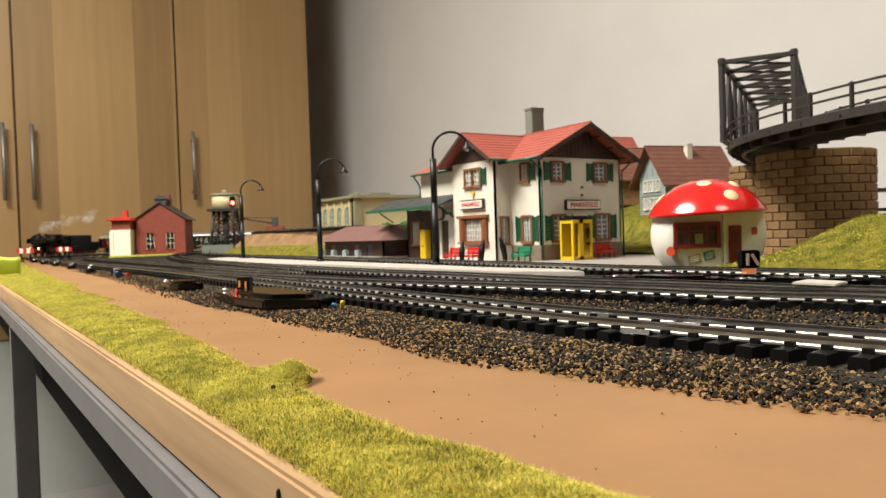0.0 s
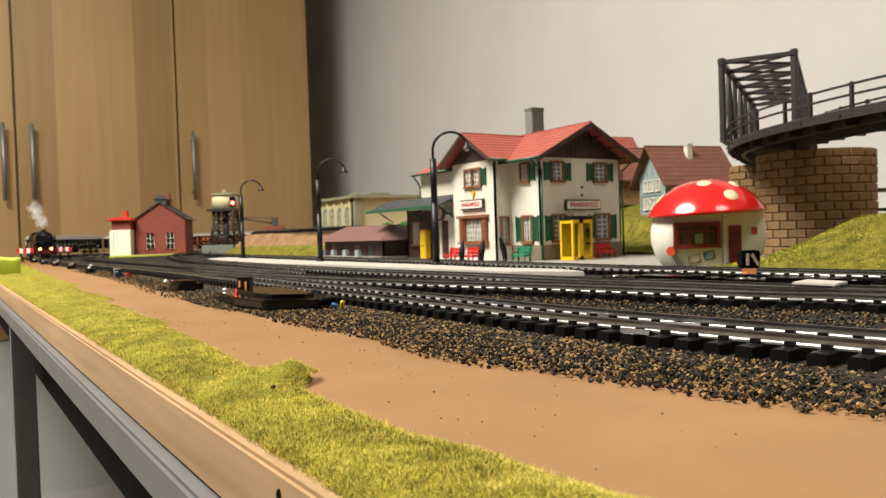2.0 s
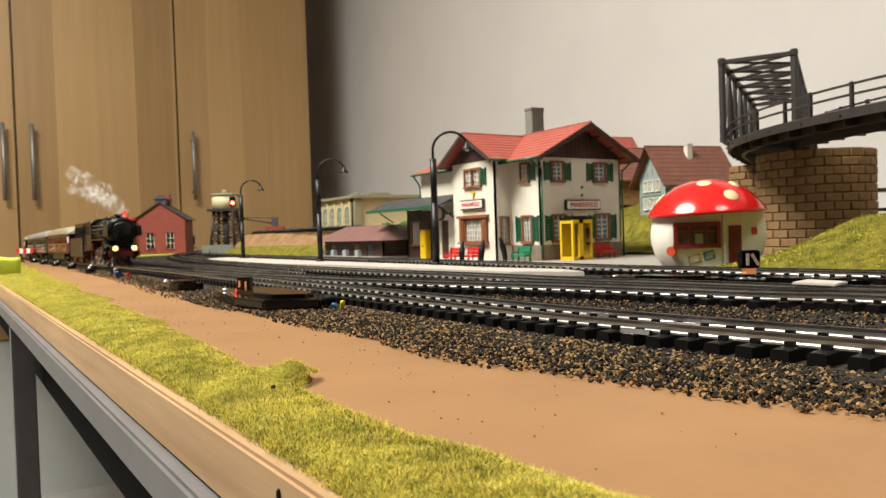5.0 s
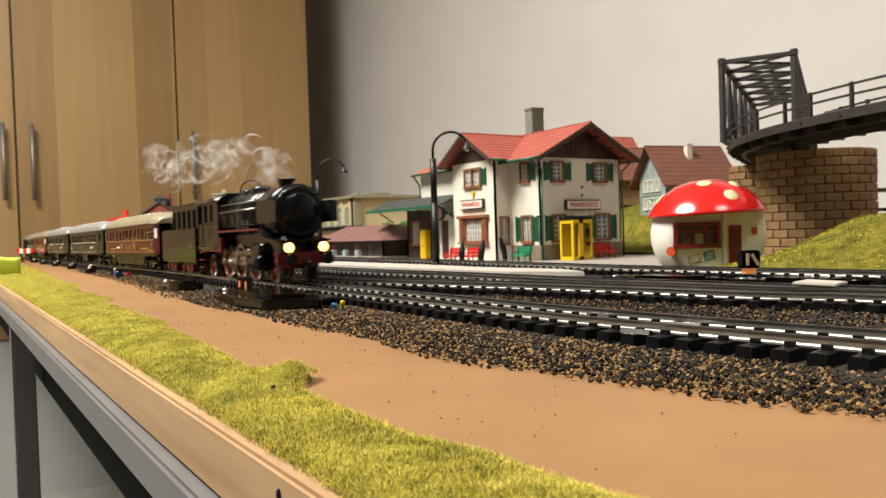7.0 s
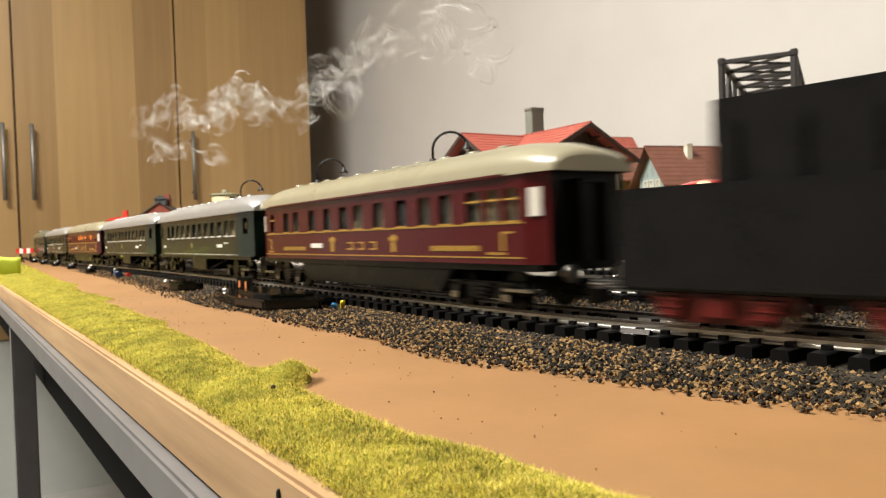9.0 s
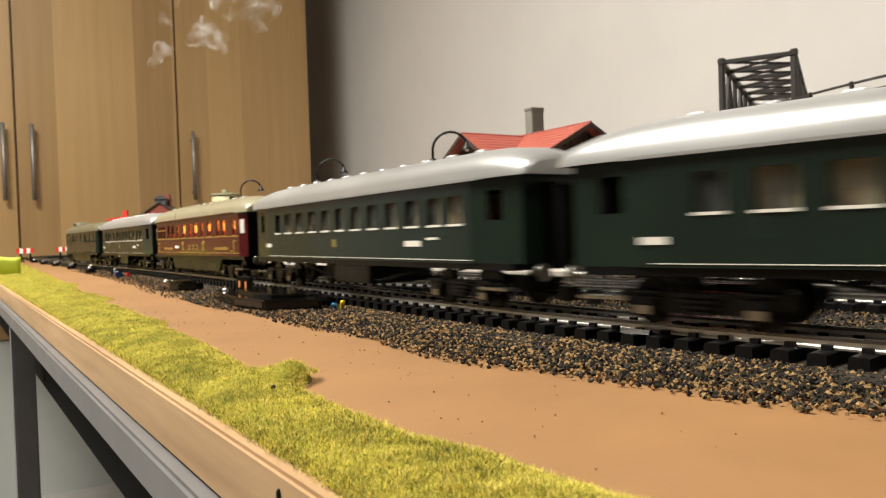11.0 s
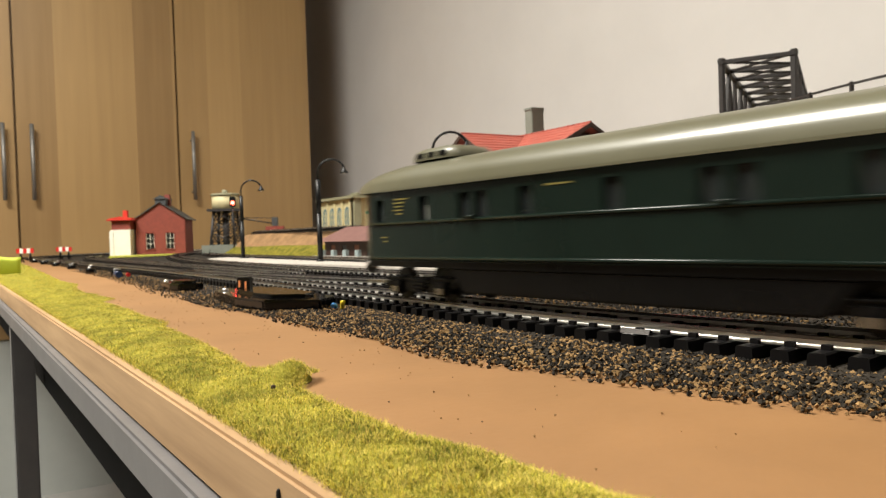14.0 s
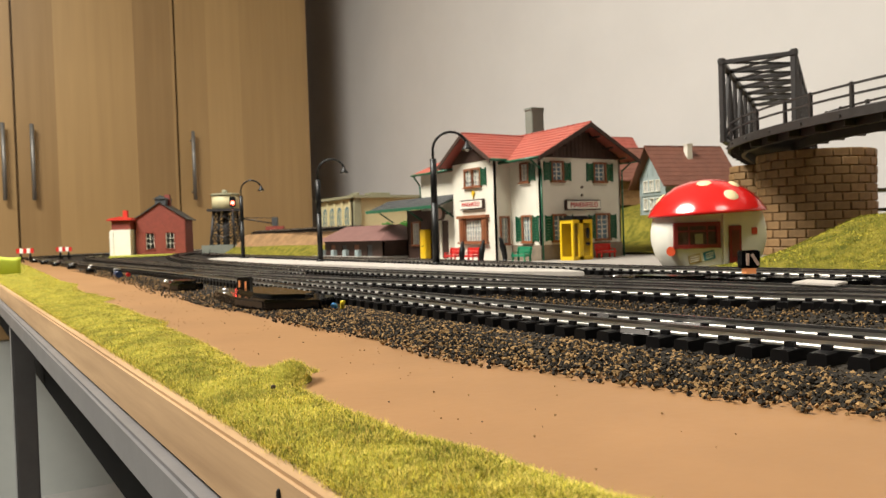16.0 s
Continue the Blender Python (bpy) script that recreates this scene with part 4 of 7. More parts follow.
def figurine(x, y, a, h, label):
    bm = B()
    lathe(bm, [(0.0, 0.0), (0.0030, 0.0), (0.0030, 0.0006), (0.0020, 0.0008), (0.0024, 0.004), (0.0028, h * 0.45), (0.0030, h * 0.62), (0.0016, h * 0.78), (0.0018, h * 0.86), (0.0012, h * 0.97), (0.0, h)], 12)
    for v in bm.verts:
        v.co.x += 0.25 * max(0, v.co.z - h * 0.3)
    tagged(part("figurine", bm, M_BLACKMATT, m=pose(x, y, PZ, 0, 0, a)), label, "figurine", "dark figurines")


figurine(0.385, 0.572, 40, 0.020, "small plain dark figurine beside a bench")
figurine(0.393, 0.552, 10, 0.021, "small plain dark figurine on the paving")
figurine(0.415, 0.545, 150, 0.023, "small plain dark figurine by the green bench")


def phone_box():
    t = thing("phone_box", "yellow model telephone box with dark roof", "phone box", m=pose(0.4665, 0.500, PZ))
    w, h = 0.0150, 0.0365
    bm = B()
    for x in (-w, w):
        for y in (-0.0075, 0.0075):
            box(bm, (x + (0.001 if x < 0 else -0.001), y, h / 2), (0.0024, 0.0024, h))
    for z in (0.0016, h - 0.0016):
        box(bm, (0, -0.0075, z), (2 * w, 0.0020, 0.0034))
        box(bm, (0, 0.0075, z), (2 * w, 0.0020, 0.0034))
        for x in (-w + 0.001, w - 0.001):
            box(bm, (x, 0, z), (0.0020, 0.0150, 0.0034))
    box(bm, (-0.0020, -0.0075, h / 2), (0.0060, 0.0020, h))
    part("cabin_frame", bm, M_YELLOW, t)
    bm = B()
    box(bm, (0, 0.0070, h / 2), (2 * w - 0.004, 0.0008, h - 0.006))
    box(bm, (w - 0.0012, 0, h / 2), (0.0008, 0.0130, h - 0.006))
    part("back_panel", bm, M_YELLOW, t)
    bm = B()
    box(bm, (0.0075, -0.0068, h / 2), (0.0100, 0.0004, h - 0.006))
    box(bm, (-0.0100, -0.0068, h / 2), (0.0080, 0.0004, h - 0.006))
    part("glass_pane", bm, M_GLASS, t, "thin clear pane").visible_shadow = False
    bm = B()
    ball(bm, (0.0080, -0.0084, 0.024), (0.0030, 0.0008, 0.0055), 12)
    box(bm, (0.0080, -0.0084, 0.0145), (0.0060, 0.0008, 0.0024))
    part("telephone", bm, M_BLACKMATT, t, "black telephone set")
    bm = B()
    box(bm, (0.0, 0, h + 0.0010), (2 * w + 0.002, 0.0180, 0.0024))
    box(bm, (0.0, 0, h + 0.0026), (2 * w - 0.006, 0.0130, 0.0014))
    part("box_roof", bm, M_BLACKMATT, t, "dark flat roof", bevel=0.0005)
    t.scale = (0.78, 1.0, 1.0)
    t.location.x -= 0.004
    return t


phone_box()


def street_lamp(x, y):
    t = thing("street_lamp", "black model street lamp with a curved neck", "street lamp", "platform lamps", m=pose(x, y, 0.004))
    bm = B()
    rod(bm, (0, 0, 0), (0, 0, 0.052), 0.0029, 0.0029, seg=12)
    rod(bm, (0, 0, 0.052), (0, 0, 0.089), 0.0027, 0.0027, seg=12)
    rod(bm, (0, 0, 0), (0, 0, 0.002), 0.0048, 0.0042, seg=12)
    part("post", bm, M_BLACKMATT, t)
    bm = B()
    R = 0.0150
    p = [(0.0, 0.0, 0.089), (0.0, 0.0, 0.096)] + [(R - R * math.cos(a), 0, 0.096 + R * math.sin(a)) for a in np.linspace(0.15, 2.75, 12)]
    tube(bm, p, 0.0011)
    part("neck", bm, M_BLACKMATT, t)
    e = p[-1]
    bm = B()
    lathe(bm, [(0.0010, 0.003), (0.0016, 0.0005), (0.0044, -0.0035), (0.0046, -0.0045), (0.0038, -0.0040), (0.0012, 0.0)], 18, centre=(e[0], 0, e[2] - 0.0015))
    part("shade", bm, M_BLACKMATT, t, "black bell-shaped shade")
    bm = B()
    ball(bm, (e[0], 0, e[2] - 0.0050), 0.0022, 10)
    part("bulb", bm, M_WHITEP, t, "unlit white bulb")
    t.rotation_euler = (0, 0, radians(-30))
    return t


for lx, ly in ((0.328, 0.526), (0.3200, 0.7520), (0.326, 1.045)):
    street_lamp(lx, ly)


# ---- mushroom kiosk ----
def kiosk():
    t = thing("mushroom_kiosk", "toadstool kiosk with glossy red spotted cap", "kiosk", m=pose(0.4300, 0.3330, 0.0012, 0, 0, -32.5))
    # local -y looks at the tracks; the body is a rounded bulb with flat cut faces
    bm = B()
    seg = 40
    prof = [(0.0290, 0.0), (0.0345, 0.008), (0.0372, 0.018), (0.0372, 0.026), (0.0352, 0.036), (0.0325, 0.041)]
    lathe(bm, prof, seg)
    for v in bm.verts:
        if v.co.y < -0.0215:
            v.co.y = -0.0215
        v.co.x *= 1.02
    bmesh.ops.contextual_create(bm, geom=[e for e in bm.edges if e.is_boundary and e.verts[0].co.z > 0.03])
    part("stem", bm, M_WHITEP, t, "white rounded stem wall")
    bm = B()
    box(bm, (0.0030, -0.0224, 0.0205), (0.0016, 0.0030, 0.040))
    part("corner_post", bm, M_WHITEP, t)
    bm = B()
    n = 48
    lathe(bm, [(0.0, 0.0230), (0.010, 0.0222), (0.020, 0.0190), (0.029, 0.0128), (0.0345, 0.0068), (0.0385, 0.0010), (0.0392, -0.0008), (0.0380, -0.0012), (0.034, 0.0006), (0.0, 0.0020)], n, centre=(0.0, -0.002, 0.0372))
    cap = part("cap", bm, M_MUSHRED, t, "glossy red cap", m=Matrix.Rotation(radians(-2), 4, "Y"))

    def cap_z(r):
        pr = [(0.0, 0.0230), (0.010, 0.0222), (0.020, 0.0190), (0.029, 0.0128), (0.0345, 0.0068), (0.0385, 0.0010)]
        for (a, za), (b, zb) in zip(pr, pr[1:]):
            if r <= b:
                return za + (zb - za) * (r - a) / (b - a), (zb - za) / (b - a)
        return 0.001, -1.4
    for ang, r, s in ((-110, 0.0170, 0.0050), (-78, 0.0310, 0.0050), (-48, 0.0215, 0.0040), (160, 0.030, 0.005), (60, 0.025, 0.005)):
        a = radians(ang)
        z, sl = cap_z(r)
        bm = B()
        lathe(bm, [(0.0, 0.0007), (s * 0.8, 0.0005), (s, -0.0004)], 22)
        nrm = Vector((-sl * math.cos(a), -sl * math.sin(a), 1)).normalized()
        m = Matrix.Translation((r * math.cos(a), r * math.sin(a) - 0.002, z + 0.0372)) @ nrm.to_track_quat("Z", "Y").to_matrix().to_4x4()
        part("spot", bm, M_MUSHSPOT, cap, "cream painted spot", m=m)
    # counter window
    bm = B()
    for x in (-0.0292, -0.0008):
        box(bm, (x, -0.0222, 0.0222), (0.0026, 0.0026, 0.0165))
    for z in (0.0148, 0.0296):
        box(bm, (-0.015, -0.0222, z), (0.0310, 0.0030, 0.0026))
    box(bm, (-0.0200, -0.0216, 0.0222), (0.0010, 0.0016, 0.0140))
    box(bm, (-0.0080, -0.0216, 0.0222), (0.0010, 0.0016, 0.0140))
    box(bm, (-0.015, -0.0216, 0.0250), (0.0270, 0.0016, 0.0012))
    part("counter_window", bm, mat("maroon_plastic", (0.22, 0.02, 0.018), 0.4), t, "maroon counter window frame")
    bm = B()
    box(bm, (-0.015, -0.0212, 0.0222), (0.0270, 0.0012, 0.0140))
    part("window_pane", bm, mat("dim_interior_pane", (0.10, 0.055, 0.040), 0.25, var=0.5, scale=120), t, "dim glazing of the counter")
    bm = B()
    box(bm, (-0.0135, -0.0220, 0.0198), (0.0052, 0.0006, 0.0066))
    part("poster", bm, mat("olive_poster", (0.36, 0.33, 0.17), 0.5), t, "pale olive card in the window")
    bm = B()
    box(bm, (0.0105, -0.0222, 0.0142), (0.0082, 0.0016, 0.0275))
    part("door", bm, mat("maroon_door", (0.24, 0.022, 0.018), 0.4), t, "maroon door", bevel=0.0003)
    bm = B()
    box(bm, (0.0105, -0.0231, 0.0160), (0.0048, 0.0006, 0.0180))
    part("door_panel", bm, mat("dark_red_panel", (0.13, 0.018, 0.015), 0.3), t, "darker door panel")
    for x, z, w, h, c, nm in ((-0.0165, 0.0045, 0.0085, 0.0058, (0.42, 0.30, 0.12), "ochre"), (-0.0068, 0.0066, 0.0075, 0.0058, (0.03, 0.19, 0.24), "teal")):
        bm = B()
        box(bm, (0, 0, 0), (w, 0.0004, h), Matrix.Rotation(-0.22, 4, "Y"))
        for k in range(3):
            box(bm, (0, -0.0003, -h * 0.25 + k * h * 0.25), (w * 0.7, 0.0003, h * 0.10), Matrix.Rotation(-0.22, 4, "Y"), mi=1)
        part("sticker", bm, [mat(nm + "_sticker", c, 0.5, var=0.4, scale=300), M_WHITEP], t, nm + " paper sticker with plain bars", m=pose(x, -0.0218, z + 0.002))
    bm = B()
    rod(bm, (0, 0.0002, 0), (0, -0.0006, 0), 0.0032, seg=18)
    part("sticker", bm, mat("orange_red_sticker", (0.55, 0.07, 0.02), 0.4), t, "round orange-red sticker", m=pose(-0.0315, -0.0200, 0.0120, 0, 0, -42))
    bm = B()
    box(bm, (0, 0, 0), (0.0036, 0.0006, 0.0046))
    part("sticker", bm, mat("small_red_sticker", (0.5, 0.06, 0.03), 0.4), t, "small red sticker", m=pose(0.0235, -0.0218, 0.0240))
    return t


kiosk()


# ---- viaduct ----
DECK = arc_line([(0.470, 0.03), (0.4790, 0.13), (0.4900, 0.216), (0.5090, 0.280), (0.5400, 0.340), (0.5850, 0.388), (0.66, 0.432), (0.82, 0.519)], 0.008)
DECK_Z, DECK_W = 0.1000, 0.033


def viaduct():
    t = thing("viaduct_bridge", "dark grey model viaduct deck with railings and truss span", "bridge")
    pts = [p + Vector((0, 0, DECK_Z)) for p in DECK]
    bm = B()
    w = DECK_W
    sweep(bm, pts, [(-w, -0.0060), (-w, 0.0), (-w + 0.003, 0.0010), (-w + 0.003, -0.0010), (w - 0.003, -0.0010), (w - 0.003, 0.0010), (w, 0.0), (w, -0.0060), (w - 0.002, -0.0060), (w - 0.002, -0.0030), (-w + 0.002, -0.0030), (-w + 0.002, -0.0060)])
    part("deck", bm, M_IRON, t)
    for o in (-0.020, 0.020):
        bm = B()
        sweep(bm, pts, [(o - 0.0015, -0.0098), (o - 0.0015, -0.003), (o + 0.0015, -0.003), (o + 0.0015, -0.0098)])
        for i in range(2, len(pts) - 2, 3):
            d = (pts[i + 1] - pts[i - 1]).normalized()
            side = Vector((d.y, -d.x, 0))
            box(bm, pts[i] + side * (o * 1.25) + Vector((0, 0, -0.0064)), (0.010, 0.0016, 0.0066), Matrix.Rotation(math.atan2(side.y, side.x), 4, "Z"))
        part("girder", bm, M_IRON, t)
    for s in (-1, 1):
        for h in (0.0085, 0.0150):
            bm = B()
            sweep(bm, pts, [(s * (w - 0.001) - 0.0006, h - 0.0007), (s * (w - 0.001) + 0.0006, h - 0.0007), (s * (w - 0.001) + 0.0006, h + 0.0007), (s * (w - 0.001) - 0.0006, h + 0.0007)])
            part("rail", bm, M_IRON, t)
        acc, nxt = 0.0, 0.006
        for a, b in zip(pts, pts[1:]):
            L = (b - a).length
            if acc <= nxt < acc + L:
                d = (b - a).normalized()
                side = Vector((d.y, -d.x, 0))
                p = a + side * s * (w - 0.001)
                bm = B()
                box(bm, (0, 0, 0.0082), (0.0024, 0.0022, 0.0165))
                part("post", bm, M_IRON, t, m=Matrix.Translation(p) @ Matrix.Rotation(math.atan2(d.y, d.x), 4, "Z"), bevel=0.0003)
                nxt += 0.030
            acc += L
        bm = B()
        for i in range(2, len(pts), 4):
            d = (pts[min(i + 1, len(pts) - 1)] - pts[i - 1]).normalized()
            side = Vector((d.y, -d.x, 0))
            q = pts[i] + side * s * w + Vector((0, 0, -0.0030))
            rod(bm, q - side * s * 0.0005, q + side * s * 0.0011, 0.0009, seg=8)
        part("rivet_row", bm, M_IRON, t)
    # truss span
    Lf, Rf = Vector((0.5420, 0.4010, DECK_Z)), Vector((0.5690, 0.3525, DECK_Z))
    ax = Vector((0.874, 0.486, 0)).normalized()
    up = Vector((0, 0, 0.0675))
    n, D = 6, 0.262

    def beam(name, a, b, r):
        d = b - a
        bm = B()
        box(bm, (0, 0, 0), (r[0], r[1], d.length))
        part(name, bm, M_IRON, t, m=Matrix.Translation((a + b) / 2) @ d.to_track_quat("Z", "Y").to_matrix().to_4x4(), bevel=0.0003)
    for foot in (Lf, Rf):
        beam("chord", foot + up - ax * 0.003, foot + up + ax * D, (0.0042, 0.0042))
        beam("chord", foot + Vector((0, 0, 0.002)), foot + ax * D + Vector((0, 0, 0.002)), (0.0042, 0.0042))
        for i in range(n + 1):
            p = foot + ax * (D * i / n)
            beam("upright", p, p + up, (0.0040 if i in (0, n) else 0.0034, 0.0044 if i in (0, n) else 0.0030))
            if i < n:
                q = foot + ax * (D * (i + 1) / n)
                beam("diagonal", p + up, q, (0.0026, 0.0022)) if i % 2 else beam("diagonal", p, q + up, (0.0026, 0.0022))
    for i in range(n + 1):
        a, b = Lf + ax * (D * i / n) + up, Rf + ax * (D * i / n) + up
        beam("cross_beam", a, b, (0.0036, 0.0036))
        if i < n:
            c, d2 = Lf + ax * (D * (i + 1) / n) + up, Rf + ax * (D * (i + 1) / n) + up
            beam("brace", a, d2, (0.0024, 0.0018))
            beam("brace", b, c, (0.0024, 0.0018))
    for foot in (Lf, Rf):
        bm = B()
        box(bm, foot + up + Vector((0, 0, 0.001)), (0.0054, 0.0054, 0.0050))
        part("post_cap", bm, M_IRON, t, bevel=0.0008)
    return t


viaduct()


def stone_pier(x, y, yaw, half, rad, h, label, courses=12):
    """A pier with rounded ends, faced with separate stone blocks."""
    t = thing("bridge_pier", label, "bridge pier", "bridge piers", m=pose(x, y, 0.002, 0, 0, yaw))
    flat = half - rad
    per = 4 * flat + 2 * math.pi * rad

    def at(s, grow=0.0):
        s %= per
        if s < 2 * flat:
            return Vector((-flat + s, -rad - grow, 0)), 0.0
        s -= 2 * flat
        if s < math.pi * rad:
            a = -math.pi / 2 + s / rad
            return Vector((flat + (rad + grow) * math.cos(a), (rad + grow) * math.sin(a), 0)), a + math.pi / 2
        s -= math.pi * rad
        if s < 2 * flat:
            return Vector((flat - s, rad + grow, 0)), math.pi
        s -= 2 * flat
        a = math.pi / 2 + s / rad
        return Vector((-flat + (rad + grow) * math.cos(a), (rad + grow) * math.sin(a), 0)), a + math.pi / 2
    bm = B()
    prism(bm, [tuple(at(per * i / 60)[0][:2]) for i in range(60)], "z", 0.0, h)
    core = part("core", bm, M_MORTAR, t)
    ch = h / courses
    n = round(per / 0.0135)
    bl = per / n
    bm = B()
    box(bm, (0, 0, ch / 2), (bl - 0.0007, 0.0030, ch - 0.0007))
    bmesh.ops.bevel(bm, geom=bm.edges[:], offset=0.0006, segments=1, affect="EDGES")
    me = bpy.data.meshes.new("brick")
    bm.to_mesh(me)
    bm.free()
    me.materials.append(M_BRICK)
    rng = random.Random(int(x * 1000))
    for r in range(courses):
        for i in range(n):
            p, a = at((i + 0.5 * (r % 2)) * bl, rng.uniform(-0.0004, 0.0003))
            ob = new("brick", me)
            ob.parent = t
            ob.matrix_basis = Matrix.Translation((p.x, p.y, r * ch)) @ Matrix.Rotation(a, 4, "Z")
    return t


stone_pier(0.622, 0.368, -32.5, 0.0460, 0.040, 0.0880, "ochre stone-block pier under the viaduct deck")
stone_pier(0.700, 0.470, -20, 0.034, 0.022, 0.0880, "shaded ochre stone pier under the truss span")


# ---- houses of the village ----
def house(x, y, z, yaw, w, d, h, rh, wallm, roofm, frontm, label, over=0.012, chimney=True, rows=2):
    t = thing("house", label, "house", "village houses", m=pose(x, y, z, 0, 0, yaw))
    hz = [(w * 0.16 + i * w * 0.24, w * 0.16 + i * w * 0.24 + w * 0.13, h * (0.16 + 0.46 * k), h * (0.42 + 0.46 * k)) for i in range(3) for k in range(rows)]
    bm = B()
    wall(bm, (-w / 2, -d / 2), (w / 2, -d / 2), 0, h, hz, 0.002)
    wall(bm, (w / 2, -d / 2), (w / 2, d / 2), 0, h, [], 0.002)
    wall(bm, (w / 2, d / 2), (-w / 2, d / 2), 0, h, [], 0.002)
    wall(bm, (-w / 2, d / 2), (-w / 2, -d / 2), 0, h, [], 0.002)
    part("wall", bm, wallm, t)
    bm = B()
    prism(bm, [(-w / 2, h), (w / 2, h), (0, h + rh * 0.93)], "y", -d / 2, -d / 2 + 0.002)
    for k in range(5):
        xx = -w * 0.4 + k * w * 0.2
        span(bm, (xx - 0.0008, -d / 2 - 0.0008, h), (xx + 0.0008, -d / 2, h + rh * 0.8 * (1 - abs(xx) / (w / 2))))
    part("gable", bm, frontm, t)
    bm = B()
    prism(bm, [(-w / 2, h), (w / 2, h), (0, h + rh * 0.93)], "y", d / 2 - 0.002, d / 2)
    part("gable", bm, frontm, t)
    bm = B()
    span(bm, (-w / 2 - 0.001, -d / 2 - 0.0014, h * 0.50), (w / 2 + 0.001, -d / 2, h * 0.54))
    for xx in (-w / 2 + 0.001, w / 2 - 0.001):
        span(bm, (xx - 0.001, -d / 2 - 0.0012, 0), (xx + 0.001, -d / 2, h))
    part("timber", bm, M_BLUEGREY if frontm == M_BLUEGREY else M_DARKWOOD, t)
    gable_roof(t, -w / 2 - over, w / 2 + over, -d / 2 - over, d / 2 + over, h + rh, h - over * rh / (w / 2) * 0.9, "y", roofm)
    for a, b, za, zb in hz:
        window(t, Matrix.Translation((-w / 2 + (a + b) / 2, -d / 2, za)), b - a, zb - za, (2, 2), bar=0.001, frame_mat=M_WHITEP)
    if chimney:
        bm = B()
        span(bm, (w * 0.10, -0.004, h + rh * 0.4), (w * 0.10 + 0.008, 0.004, h + rh * 1.06))
        span(bm, (w * 0.10 - 0.001, -0.005, h + rh * 1.02), (w * 0.10 + 0.009, 0.005, h + rh * 1.05))
        part("chimney", bm, M_PLASTER, t, "pale plastered chimney")
    return t


house(0.822, 0.672, 0.046, -104, 0.058, 0.100, 0.052, 0.040, M_BLUEGREY, M_BROWNTILE, M_BLUEGREY, "blue-grey timbered house with brown roof")
house(0.885, 0.815, 0.064, -115, 0.070, 0.110, 0.050, 0.040, M_EARTH, M_BROWNTILE, M_DARKWOOD, "brown timber barn with brown tiled roof", chimney=False)
house(0.925, 0.915, 0.090, -100, 0.070, 0.080, 0.052, 0.044, M_BRICKRED, M_REDTILE, M_BRICKRED, "small red house with bright red roof", chimney=False)
# ---- the train ----
M_CRIMSON = mat("crimson_lacquer", (0.060, 0.0044, 0.0056), 0.20, var=0.1, scale=40, coat=0.10, spec=0.25)
M_BOTTLE = mat("bottle_green_lacquer", (0.0090, 0.0165, 0.0115), 0.24, var=0.12, scale=40, coat=0.06, spec=0.22)
M_MAILGREEN = mat("dark_green_lacquer", (0.0065, 0.0135, 0.0100), 0.24, var=0.12, scale=40, coat=0.06, spec=0.22)
M_CREAMROOF = mat("cream_grey_roof", (0.28, 0.255, 0.175), 0.30, var=0.06, scale=60, coat=0.3)
M_SILVERROOF = mat("silver_roof", (0.40, 0.40, 0.40), 0.34, metal=0.55, var=0.05, scale=60)
M_OLIVEROOF = mat("olive_grey_roof", (0.11, 0.105, 0.065), 0.36, var=0.06, scale=60, coat=0.2)
M_GOLD = mat("gold_lining", (0.44, 0.26, 0.05), 0.35, metal=0.3, var=0.08, scale=200)
M_DIMGOLD = mat("dull_yellow_print", (0.20, 0.165, 0.035), 0.5, var=0.08, scale=200)
M_WHITELINE = mat("white_print", (0.70, 0.68, 0.62), 0.5, var=0.05, scale=200)
M_REDPRINT = mat("red_print", (0.6, 0.05, 0.03), 0.5, var=0.05, scale=200)
M_UNDER = mat("black_underframe", (0.004, 0.004, 0.0042), 0.30, spec=0.14, var=0.2, scale=120)
M_WHEELRIM = mat("steel_tyre", (0.42, 0.41, 0.40), 0.3, metal=1.0, var=0.12, scale=150)
M_WHEELRED = mat("signal_red_wheel", (0.13, 0.006, 0.005), 0.4, var=0.12, scale=150)
M_LOCORED = mat("signal_red_frame", (0.105, 0.005, 0.004), 0.42, var=0.12, scale=110)
M_LOCOBLACK = mat("black_engine_paint", (0.0080, 0.0080, 0.0086), 0.18, spec=0.26, var=0.22, scale=70, bump=0.06, bscale=300)
M_RODS = mat("bright_rod_metal", (0.34, 0.325, 0.29), 0.30, metal=1.0, var=0.12, scale=150)
M_HEADLAMP = mat("glowing_headlamp", (1.0, 0.85, 0.5), 0.3, var=0.02, emit=(1.0, 0.45, 0.12), estr=3.8)
M_CABINLAMP = mat("glowing_lamp_bulb", (1.0, 0.7, 0.3), 0.3, var=0.02, emit=(1.0, 0.30, 0.05), estr=3.0)
M_SEAT = mat("ochre_seat", (0.32, 0.19, 0.07), 0.6, var=0.1, scale=100)
# Seats of the lit diner, with the lamps' orange glow in their colour.
M_SEATLIT = mat("lamplit_seat", (0.55, 0.10, 0.03), 0.6, var=0.1, scale=100)
M_CREAMIN = mat("cream_interior", (0.50, 0.40, 0.23), 0.6, var=0.06, scale=100)


WHEELS = []   # (wheel, centre, radius) of the wheels that turn


